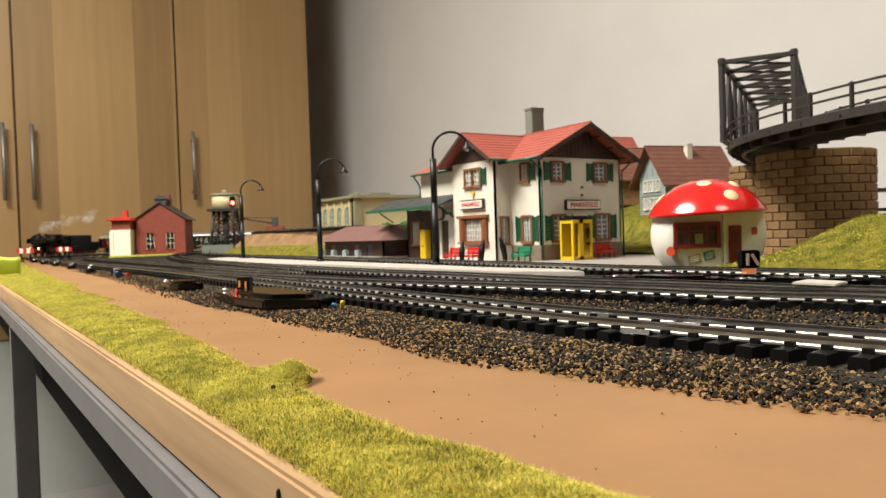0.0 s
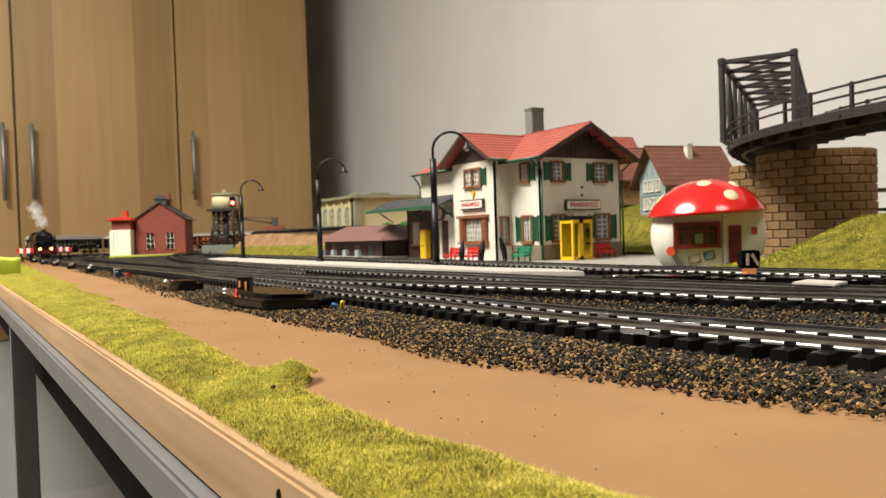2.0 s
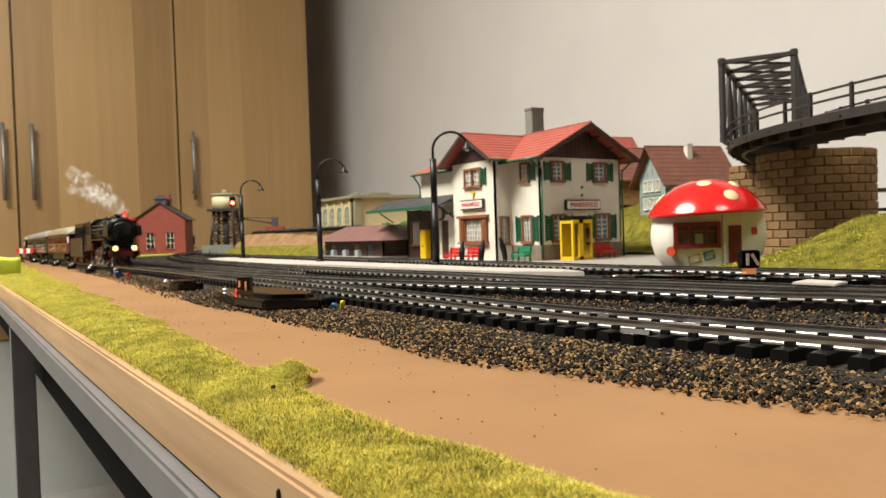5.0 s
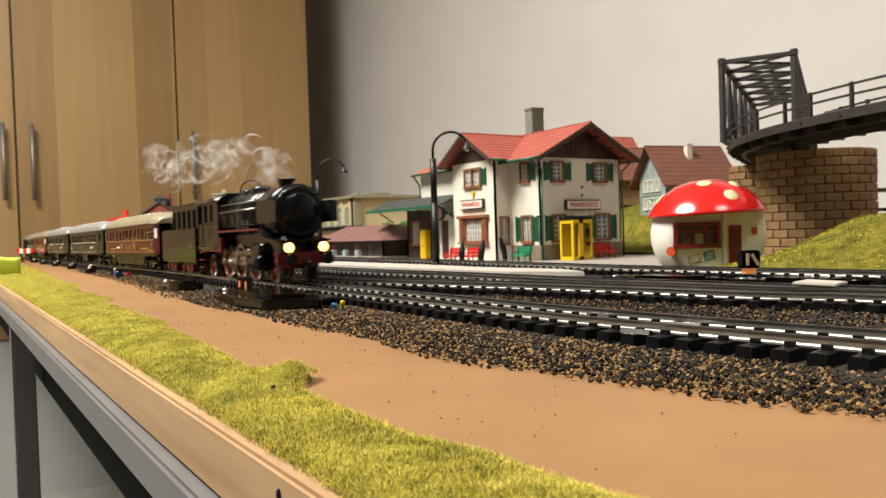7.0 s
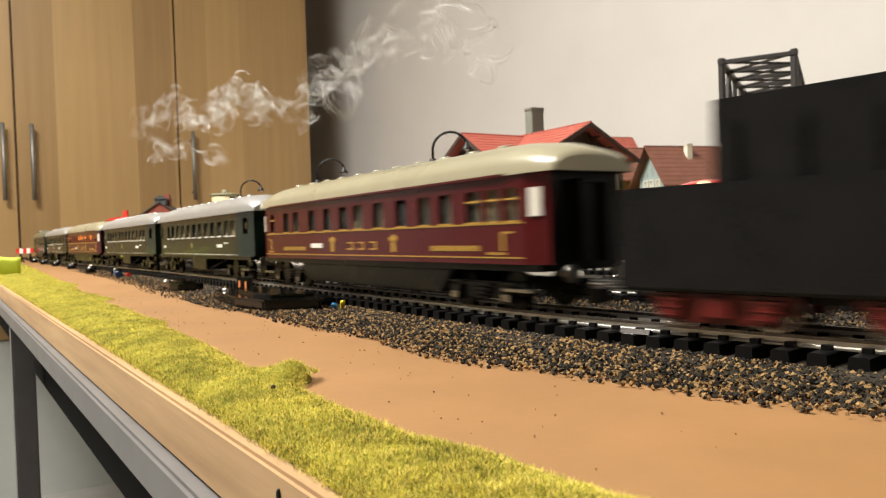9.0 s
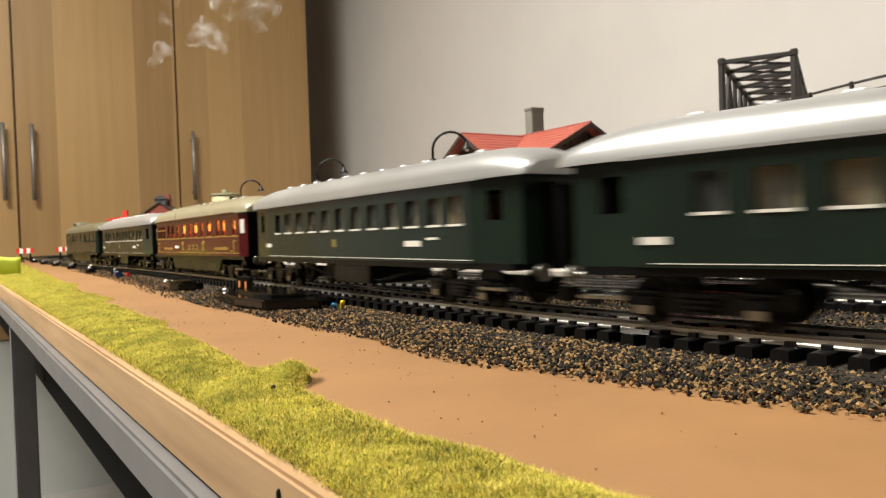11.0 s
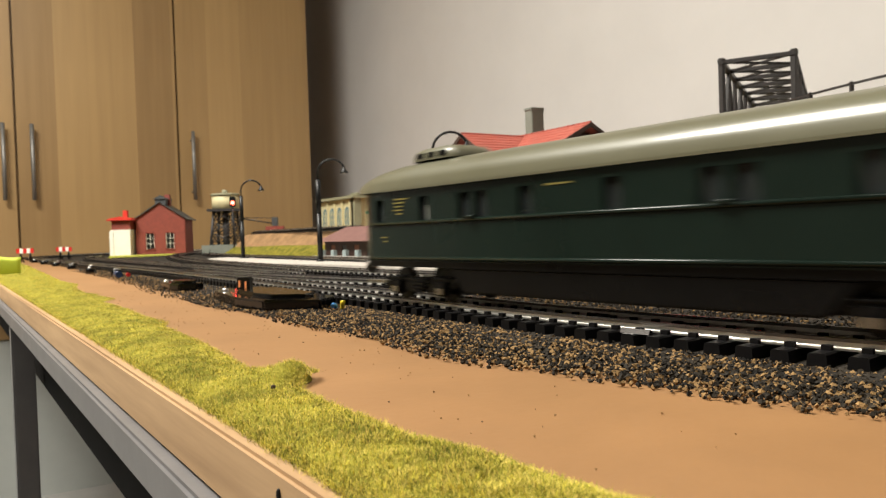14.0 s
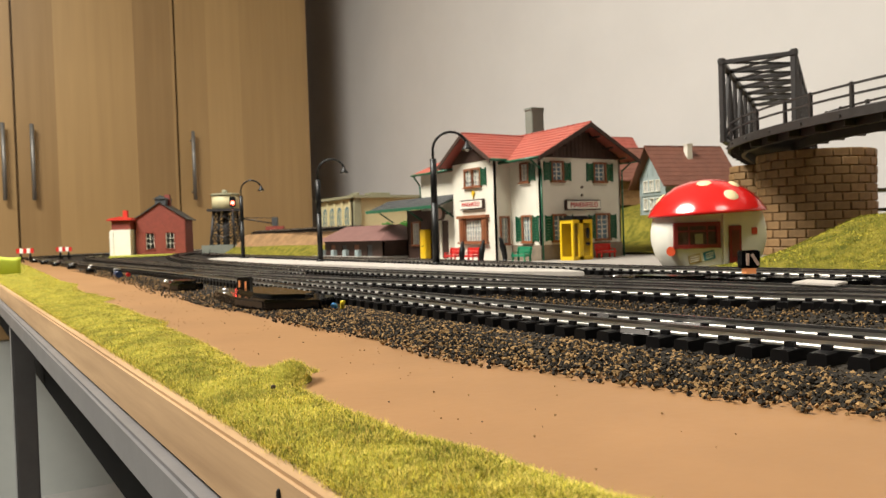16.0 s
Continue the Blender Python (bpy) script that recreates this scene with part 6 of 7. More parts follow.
            for y in (-0.0308, 0.0233):
                rod(bm, (s * (hw - 0.0004), y, 0.0288), (s * (hw + 0.0002), y, 0.0288), 0.0014, seg=14)
                span(bm, (s * (hw + 0.0002), y - 0.0014, 0.0238), (s * (hw - 0.0004), y + 0.0014, 0.0286))
                span(bm, (s * (hw + 0.0003), y - 0.0030, 0.0280), (s * (hw - 0.0004), y + 0.0030, 0.0294))
            for y in (0.0030, -0.0068, -0.0172):
                span(bm, (s * (hw + 0.0002), y, 0.0246), (s * (hw - 0.0004), y + 0.0058, 0.0252))
                span(bm, (s * (hw + 0.0002), y, 0.0252), (s * (hw - 0.0004), y + 0.0012, 0.0272))
                span(bm, (s * (hw + 0.0002), y, 0.0272), (s * (hw - 0.0004), y + 0.0058, 0.0278))
            for y, d in ((-0.0975, -1), (0.0985, 1)):
                span(bm, (s * (hw + 0.0002), y, 0.0244), (s * (hw - 0.0004), y + 0.0014, 0.0300))
                span(bm, (s * (hw + 0.0002), y + d * 0.004, 0.0294), (s * (hw - 0.0004), y, 0.0300))
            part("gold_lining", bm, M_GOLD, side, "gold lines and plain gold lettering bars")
            bm = B()
            span(bm, (s * (hw + 0.0003), 0.0340, 0.0254), (s * (hw - 0.0004), 0.0465, 0.0274))
            part("destination_board", bm, M_WHITELINE, side, "small white destination board")
        else:
            for y, w, zz, h in ((-0.062, 0.011, 0.0258, 0.0020), (-0.073, 0.007, 0.0280, 0.0008), (0.088, 0.007, 0.0258, 0.0018)):
                if not mail:
                    span(bm, (s * (hw + 0.0002), y, zz), (s * (hw - 0.0004), y + w, zz + h))
            span(bm, (s * (hw + 0.0002), -main, 0.0213), (s * (hw - 0.0004), main, 0.0215))
            if mail:
                for y, w, zz in ((0.0835, 0.011, 0.0425), (0.0860, 0.008, 0.0412), (0.0870, 0.006, 0.0399), (0.0875, 0.006, 0.0386), (0.0875, 0.004, 0.0373), (0.0060, 0.012, 0.0425), (0.0980, 0.004, 0.0290), (0.0980, 0.002, 0.0275)):
                    span(bm, (s * (hw + 0.0002), y, zz), (s * (hw - 0.0004), y + w * 0.8, zz + 0.0005))
            part("lettering", bm, M_DIMGOLD if mail else M_WHITELINE, side, "small printed bars on the side")
            bm = B()
            if mail:
                for z in (0.0342, 0.0216):
                    rod(bm, (s * hw, -main, z), (s * hw, main, z), 0.0007, seg=10)
                for c in (0.0480, -0.0400):
                    rod(bm, (s * (hw + 0.0012), c - 0.0020, 0.0350), (s * (hw + 0.0012), c + 0.0020, 0.0350), 0.0007, seg=8)
                part("waist_rail", bm, M_MAILGREEN, side)
            else:
                span(bm, (s * (hw + 0.0002), 0.008, 0.0258), (s * (hw - 0.0004), 0.0115, 0.0290))
                part("emblem", bm, M_DIMGOLD, side, "small square yellow emblem")
    # ends with a dark gangway
    for s in (-1, 1):
        bm = B()
        wall(bm, (-0.0132, s * (hl - 0.0005)), (0.0132, s * (hl - 0.0005)), z0, z1 + 0.004, [(0.0085, 0.0179, 0.0215, 0.0430)], 0.0008)
        part("end_wall", bm, M_UNDER if diner else paint, t)
        bm = B()
        span(bm, (-0.0052, s * (hl - 0.001), 0.0210), (-0.0042, s * (hl + 0.0035), 0.0440))
        span(bm, (0.0042, s * (hl - 0.001), 0.0210), (0.0052, s * (hl + 0.0035), 0.0440))
        span(bm, (-0.0052, s * (hl - 0.001), 0.0430), (0.0052, s * (hl + 0.0035), 0.0440))
        part("gangway", bm, M_UNDER, t, "black gangway bellows")
        # Black panel added to darken the opening and hide the interior.
        bm = B()
        span(bm, (-0.0042, s * (hl + 0.0004), 0.0212), (0.0042, s * (hl + 0.0012), 0.0430))
        part("gangway_fill", bm, M_UNDER, t, "black panel added to keep the gangway opening dark")
        if diner:
            for e in (-1,):
                bm = B()
                d = Vector((0.0135 - hw, taper, 0)).normalized()
                box(bm, (0, 0, 0.0380), (0.0010, 0.0042, 0.0080), Matrix.Rotation(math.atan2(-d.x, d.y) * e * s, 4, "Z"))
                part("end_plate", bm, M_WHITELINE, t, "white blind in the vestibule", m=Matrix.Translation((e * ((hw + 0.0135) / 2), s * (main + taper / 2), 0)))
    # roof
    bm = B()
    rings = []
    for y, k in ((-hl - 0.004, 0.0), (-hl - 0.002, 0.35), (-hl + 0.006, 0.72), (-hl + 0.018, 0.94), (-hl + 0.032, 1.0), (hl - 0.032, 1.0), (hl - 0.018, 0.94), (hl - 0.006, 0.72), (hl + 0.002, 0.35), (hl + 0.004, 0.0)):
        w = 0.0146 + 0.0020 * min(1, max(0, k * 1.6 - 0.2))
        top = 0.0045 + 0.0061 * k
        rings.append([Vector((w * math.sin(a) ** 1 if abs(math.sin(a)) < 0.999 else w * math.sin(a), y, z1 - 0.0004 + top * max(0.0, math.cos(a)) ** 0.75)) for a in np.linspace(-math.pi / 2, math.pi / 2, 17)])
    loft(bm, rings)
    roof = part("roof", bm, roofm, t)
    bm = B()
    for s in (-1, 1):
        span(bm, (s * 0.0161, -hl + 0.016, z1 - 0.0006), (s * 0.0170, hl - 0.016, z1 + 0.0002))
    part("gutter", bm, roofm if not diner else M_CRIMSON, t)
    if mail:
        bm = B()
        loft(bm, [[Vector((w * x, y, 0.0560 + h * z)) for x, z in ((-1, 0), (-0.99, 0.45), (-0.90, 0.78), (-0.68, 0.95), (-0.3, 1.0), (0.3, 1.0), (0.68, 0.95), (0.90, 0.78), (0.99, 0.45), (1, 0))] for y, w, h in ((0.0635, 0.0070, 0.0004), (0.0645, 0.0084, 0.0024), (0.0665, 0.0094, 0.0040), (0.0700, 0.0098, 0.0047), (0.0840, 0.0098, 0.0047), (0.0875, 0.0094, 0.0040), (0.0895, 0.0084, 0.0024), (0.0905, 0.0070, 0.0004))])
        look_out = part("lookout", bm, M_OLIVEROOF, t, "raised roof lookout")
        bm = B()
        for s in (-1, 1):
            for y in (0.0685, 0.0750, 0.0815):
                span(bm, (s * 0.0080, y, 0.0568), (s * 0.0099, y + 0.0042, 0.0586))
        part("lookout_window", bm, M_UNDER, look_out, "dark lookout window")
    else:
        bm = B()
        for i in range(11):
            y = -0.085 + i * 0.017
            lathe(bm, [(0.0022, 0.0), (0.0022, 0.0008), (0.0010, 0.0013), (0.0, 0.0014)], 10, centre=(-0.0050, y, 0.0555))
        part("ventilator_row", bm, roofm, t)
    # floor, seats
    bm = B()
    span(bm, (-0.0150, -main, 0.0205), (0.0150, main, 0.0220))
    part("floor_pan", bm, M_UNDER, t)
    if mail:
        # Dark box added behind the van's windows to block the view through.
        bm = B()
        span(bm, (-0.0125, -main + 0.004, 0.0220), (0.0125, main - 0.004, 0.0450))
        part("dark_inner_box", bm, M_UNDER, t, "dark box added inside to darken the windows")
        bm = B()
        for s in (-1, 1):
            span(bm, (s * 0.0128, 0.0728, 0.0345), (s * 0.0134, 0.0760, 0.0400))
        part("paper", bm, M_WHITELINE, t, "white paper behind a window")
    else:
        bm = B()
        n = 10
        for i in range(n):
            y = -main + 0.010 + i * (2 * main - 0.02) / n
            for s in (-1, 1):
                span(bm, (s * 0.0040, y, 0.0220), (s * 0.0130, y + 0.0022, 0.0365))
                span(bm, (s * 0.0040, y + 0.0022, 0.0220), (s * 0.0130, y + 0.0062, 0.0275))
        part("seating", bm, M_SEATLIT if lit else M_SEAT, t, "rows of seats seen through the windows")
        # Cream sheets added inside; they catch light so the windows look lit.
        bm = B()
        if lit:
            span(bm, (-0.0006, -main + 0.002, 0.0220), (0.0006, main - 0.002, 0.0450))
        else:
            for s in (-1, 1):
                for k in range(8):
                    y = -main + 0.006 + k * (2 * main - 0.012) / 8
                    span(bm, (s * 0.0118, y, 0.0310), (s * 0.0123, y + (2 * main - 0.012) / 8 * (0.55 if k % 3 else 0.9), 0.0435))
        part("light_catcher", bm, M_CREAMIN, t, "cream sheet added inside to catch light behind the windows")
        if lit:
            bm = B()
            for y in (-0.075, -0.045, -0.012, 0.022, 0.052, 0.080):
                rod(bm, (-0.0070, y, 0.0380), (-0.0070, y, 0.0415), 0.0014, seg=10)
                ball(bm, (-0.0070, y, 0.0378), 0.0015, 10)
            part("lamp_row", bm, M_CABINLAMP, t, "glowing orange table lamps")
            # Unseen glowing strips added to fill the interior with orange light.
            bm = B()
            for s in (-1, 1):
                span(bm, (s * 0.0050, -main + 0.004, 0.0448), (s * 0.0085, main - 0.004, 0.0455))
            part("added_light_strip", bm, mat("added_strip_glow", (1.0, 0.6, 0.25), 0.4, var=0.02, emit=(1.0, 0.30, 0.06), estr=9.0), t, "unseen orange strip added under the roof to light the interior")
    # underframe
    bm = B()
    span(bm, (-0.0150, -hl + 0.003, 0.0185), (0.0150, hl - 0.003, 0.0206))
    part("sole_bar", bm, M_UNDER, t)
    bm = B()
    if diner or mail:
        prism(bm, [(-0.068, 0.0186), (0.062, 0.0186), (0.056, 0.0105), (-0.060, 0.0105)], "x", -0.0145, 0.0145)
    else:
        span(bm, (-0.0145, -0.020, 0.0110), (0.0145, 0.014, 0.0186))
    part("battery_box", bm, M_UNDER, t, bevel=0.0006)
    if not (diner or mail):
        for s in (-1, 1):
            for (ya, za), (yb, zb) in (((-0.060, 0.0186), (-0.022, 0.0120)), ((0.060, 0.0186), (0.016, 0.0120)), ((-0.030, 0.0125), (0.030, 0.0125))):
                bm = B()
                rod(bm, (s * 0.012, ya, za), (s * 0.012, yb, zb), 0.0006, seg=6)
                part("truss_rod", bm, M_UNDER, t)
    for sy in (-1, 1):
        y0 = sy * 0.082
        for s in (-1, 1):
            bm = B()
            prism(bm, [(y0 - 0.021, 0.0150), (y0 + 0.021, 0.0150), (y0 + 0.020, 0.0115), (y0 + 0.010, 0.0098), (y0 - 0.010, 0.0098), (y0 - 0.020, 0.0115)], "x", s * 0.0112, s * 0.0126)
            for k in (-1, 1):
                box(bm, (s * 0.0130, y0 + k * 0.0135, 0.0112), (0.0026, 0.0048, 0.0048))
                for j in range(3):
                    box(bm, (s * 0.0134, y0 + k * 0.0135, 0.0146 - j * 0.0014), (0.0018, 0.0085 - j * 0.002, 0.0006))
            for j in range(4):
                box(bm, (s * 0.0132, y0, 0.0140 - j * 0.0013), (0.0022, 0.0110 - j * 0.002, 0.0008))
            part("bogie_frame", bm, M_UNDER, t, bevel=0.0002)
            for k in (-1, 1):
                bm = B()
                rod(bm, (s * 0.0076, y0 + k * 0.0135, RT + 0.0058), (s * 0.0098, y0 + k * 0.0135, RT + 0.0058), 0.0058, seg=22)
                part("wheel", bm, M_UNDER, t)
            bm = B()
            span(bm, (s * 0.0108, y0 + sy * 0.022 - 0.004, 0.0125), (s * 0.0152, y0 + sy * 0.022 + 0.009, 0.0133))
            part("step", bm, M_RODS, t, "bright metal footstep")
            for k in (-1, 1):
                bm = B()
                box(bm, (s * 0.0140, y0 + k * 0.0135, 0.0104), (0.0014, 0.0032, 0.0020))
                part("axle_cover", bm, M_RODS, t, "bright axle box cover")
        bm = B()
        rod(bm, (0, sy * (hl - 0.010), 0.0120), (0, sy * (hl + 0.006), 0.0120), 0.0010, seg=8)
        box(bm, (0, sy * (hl + 0.004), 0.0115), (0.0050, 0.0040, 0.0040))
        part("coupling", bm, M_UNDER, t)
        for s in (-1, 1):
            bm = B()
            rod(bm, (s * 0.0095, sy * hl, 0.0180), (s * 0.0095, sy * (hl + 0.0040), 0.0180), 0.0010, seg=8)
            rod(bm, (s * 0.0095, sy * (hl + 0.0035), 0.0180), (s * 0.0095, sy * (hl + 0.0043), 0.0180), 0.0026, seg=14)
            part("buffer", bm, M_RODS, t)
    return t


PITCH_CAR = 0.250
TRAIN = []
loco = locomotive()
TRAIN.append((loco, 0.000, 0.030, 0.125, 0.0))
tend = tender()
TRAIN.append((tend, 0.160, 0.020, 0.080, 0.0))
for i, kind in enumerate(("diner", "coach", "coach", "lit diner", "coach", "mail")):
    c = carriage(kind)
    TRAIN.append((c, 0.270 + PITCH_CAR * i, 0.043, 0.207, PITCH_CAR / 2))

# where the train's fourth coupling stands along the line at these seconds
PLACE = ((-1.0, 3.325), (0.0, 3.080), (3.5, 2.230), (7.0, 1.380), (8.0, 1.130), (8.5, 1.003), (9.0, 0.893), (10.2, 0.590), (11.3, 0.331), (12.0, 0.125), (12.5, -0.030), (13.0, -0.180), (13.5, -0.335), (14.0, -0.482), (14.5, -0.583), (15.0, -0.705), (16.0, -0.905), (17.0, -1.105))


def front_at(t):
    """Where the engine's front is along the line: a smooth curve through PLACE."""
    k = max(i for i in range(1, len(PLACE) - 2) if PLACE[i][0] <= max(t, 0.0))
    (ta, a), (tb, b), (tc, c), (td, d) = PLACE[k - 1:k + 3]
    u = (t - tb) / (tc - tb)
    m0, m1 = (c - a) / (tc - ta) * (tc - tb), (d - b) / (td - tb) * (tc - tb)
    h = (2 * u ** 3 - 3 * u ** 2 + 1) * b + (u ** 3 - 2 * u ** 2 + u) * m0 + (-2 * u ** 3 + 3 * u ** 2) * c + (u ** 3 - u ** 2) * m1
    return h - 0.27 - 3 * PITCH_CAR


def standing(t, off, p1, p2, mid):
    """Pose of a vehicle whose front is off behind the engine's front, borne at p1 and p2 behind its own front."""
    s = front_at(t) + off
    a, b = line(s + p1), line(s + p2)
    d = (b - a).normalized()
    o = a - d * (p1 - mid)
    return Matrix.Translation(o) @ Matrix.Rotation(math.atan2(-d.x, d.y), 4, "Z")
# ---- far buildings ----
def engine_shed():
    t = thing("engine_shed", "red brick shed with cream annex and red roofs", "shed", m=pose(0.400, 1.900, 0.0013, 0, 0, -25))
    w, d, h, rh = 0.116, 0.085, 0.086, 0.038
    holes = [(0.024, 0.043, 0.014, 0.052), (0.070, 0.089, 0.014, 0.052)]
    bm = B()
    wall(bm, (-w / 2, -d / 2), (w / 2, -d / 2), 0, h, holes, 0.002)
    wall(bm, (w / 2, -d / 2), (w / 2, d / 2), 0, h, [], 0.002)
    wall(bm, (w / 2, d / 2), (-w / 2, d / 2), 0, h, [], 0.002)
    wall(bm, (-w / 2, d / 2), (-w / 2, -d / 2), 0, h, [], 0.002)
    prism(bm, [(-w / 2, h), (w / 2, h), (0, h + rh)], "y", -d / 2, -d / 2 + 0.002)
    part("wall", bm, M_BRICKRED, t)
    for a, b, za, zb in holes:
        window(t, Matrix.Translation((-w / 2 + (a + b) / 2, -d / 2, za)), b - a, zb - za, (2, 3), pane=M_BLACKMATT, frame_mat=M_BRICKRED)
    gable_roof(t, -w / 2 - 0.008, w / 2 + 0.008, -d / 2 - 0.006, d / 2 + 0.006, h + rh + 0.003, h - 0.003, "y", M_SLATE)
    bm = B()
    span(bm, (0.004, -0.010, h + rh - 0.010), (0.016, 0.004, h + rh + 0.022))
    part("chimney", bm, M_BRICKRED, t, "red brick chimney")
    bm = B()
    span(bm, (-0.012, -0.036, h + rh - 0.004), (0.012, 0.030, h + rh + 0.010))
    prism(bm, [(-0.016, h + rh + 0.010), (0.016, h + rh + 0.010), (0.0, h + rh + 0.019)], "y", -0.040, 0.034)
    part("smoke_vent", bm, M_SLATE, t, "dark ridge vent along the roof")
    bm = B()
    span(bm, (-w / 2 - 0.048, -d / 2 - 0.030, 0), (-w / 2 - 0.004, -d / 2 + 0.050, 0.062))
    span(bm, (-w / 2 - 0.050, -d / 2 - 0.032, 0), (-w / 2 - 0.042, -d / 2 - 0.020, 0.058))
    part("annex", bm, M_WHITEP, t, "cream plastered annex")
    bm = B()
    span(bm, (-w / 2 - 0.046, -d / 2 - 0.026, 0.062), (-w / 2 - 0.004, -d / 2 + 0.050, 0.084))
    part("annex_band", bm, M_BRICKRED, t)
    bm = B()
    prism(bm, [(-w / 2 - 0.056, 0.084), (-w / 2 + 0.004, 0.084), (-w / 2 + 0.000, 0.089), (-w / 2 - 0.026, 0.093), (-w / 2 - 0.050, 0.088)], "y", -d / 2 - 0.036, -d / 2 + 0.056)
    span(bm, (-w / 2 - 0.026, -d / 2 - 0.004, 0.091), (-w / 2 - 0.016, -d / 2 + 0.006, 0.108))
    part("annex_roof", bm, mat("bright_red_sheet", (0.60, 0.035, 0.018), 0.45, var=0.1), t, "bright red annex roof")
    return t


engine_shed()
bm = B()
prism(bm, [(0.235, 1.66), (0.42, 1.70), (0.46, 1.84), (0.27, 1.88)], "z", 0.0008, 0.0030)
tagged(part("lawn", bm, mat("lime_scatter_grass", (0.40, 0.40, 0.05), 0.95, var=0.3, scale=150, bump=0.8, bscale=500)), "lime green scatter grass by the shed", "grass", kind="structure")


def water_tower():
    t = thing("water_tower", "cream water tank on a dark lattice tower", "water tower", m=pose(0.4640, 1.600, 0.0012, 0, 0, -32))
    h = 0.092
    for sx in (-1, 1):
        for sy in (-1, 1):
            bm = B()
            rod(bm, (sx * 0.028, sy * 0.028, 0), (sx * 0.020, sy * 0.020, h), 0.0030, seg=8)
            part("leg", bm, M_IRON, t)
    for k in range(4):
        z0, z1 = h * k / 4, h * (k + 1) / 4
        r0, r1 = 0.028 - 0.008 * k / 4, 0.028 - 0.008 * (k + 1) / 4
        for a, b in (((-1, -1), (1, -1)), ((1, -1), (1, 1)), ((1, 1), (-1, 1)), ((-1, 1), (-1, -1))):
            for u, v in ((a, b), (b, a)):
                bm = B()
                rod(bm, (u[0] * r0, u[1] * r0, z0), (v[0] * r1, v[1] * r1, z1), 0.0014, seg=6)
                part("brace", bm, M_IRON, t)
    bm = B()
    rod(bm, (0, 0, 0), (0, 0, h), 0.007, seg=10)
    part("riser_pipe", bm, M_IRON, t)
    bm = B()
    span(bm, (-0.031, -0.031, h), (0.031, 0.031, h + 0.005))
    part("gallery", bm, M_IRON, t)
    bm = B()
    rod(bm, (0, 0, h + 0.005), (0, 0, h + 0.034), 0.029, seg=8)
    part("tank", bm, M_CREAMW, t, "cream octagonal tank")
    bm = B()
    rod(bm, (0, 0, h + 0.034), (0, 0, h + 0.038), 0.032, 0.030, seg=8)
    rod(bm, (0, 0, h + 0.038), (0, 0, h + 0.046), 0.008, 0.006, seg=8)
    part("lid", bm, M_OLIVEW, t)
    bm = B()
    span(bm, (-0.045, -0.03, 0), (0.04, 0.03, 0.020))
    part("base", bm, M_GREYP, t)
    return t


water_tower()


def signal(x, y, h, lamp, label):
    t = thing("light_signal", label, "signal", "track signals", m=pose(x, y, 0.0013, 0, 0, -15))
    bm = B()
    rod(bm, (0, 0, 0), (0, 0, h), 0.0014, seg=8)
    span(bm, (-0.006, -0.004, 0), (0.006, 0.004, 0.004))
    part("mast", bm, M_BLACKMATT, t)
    bm = B()
    span(bm, (-0.0055, -0.002, h - 0.004), (0.0055, 0.002, h + 0.016))
    hd = part("head", bm, M_BLACKMATT, t, bevel=0.0008)
    bm = B()
    ball(bm, (0, -0.0028, h + 0.004), (0.0034, 0.0018, 0.0034), 14)
    part("lens", bm, lamp, hd, "glowing red signal lens")
    return t


signal(0.432, 1.440, 0.098, M_REDLED, "tall black light signal showing red")


def stop_block(x, y, yaw):
    t = thing("buffer_stop", "black buffer stop with red and white board", "buffer stop", "buffer stops", m=pose(x, y, 0.0013, 0, 0, yaw))
    bm = B()
    for s in (-1, 1):
        rod(bm, (s * 0.008, 0, 0), (s * 0.008, 0, 0.020), 0.0014, seg=8)
        rod(bm, (s * 0.008, 0.016, 0), (s * 0.008, 0, 0.016), 0.0014, seg=8)
    part("frame", bm, M_BLACKMATT, t)
    for k in range(5):
        bm = B()
        span(bm, (-0.015 + k * 0.006, -0.002, 0.017), (-0.009 + k * 0.006, 0.001, 0.026))
        part("stripe", bm, M_BENCHRED if k % 2 == 0 else M_WHITEP, t, "red or white stripe of the board")
    return t


stop_block(0.083, 1.60, -20)
stop_block(0.160, 1.72, -20)


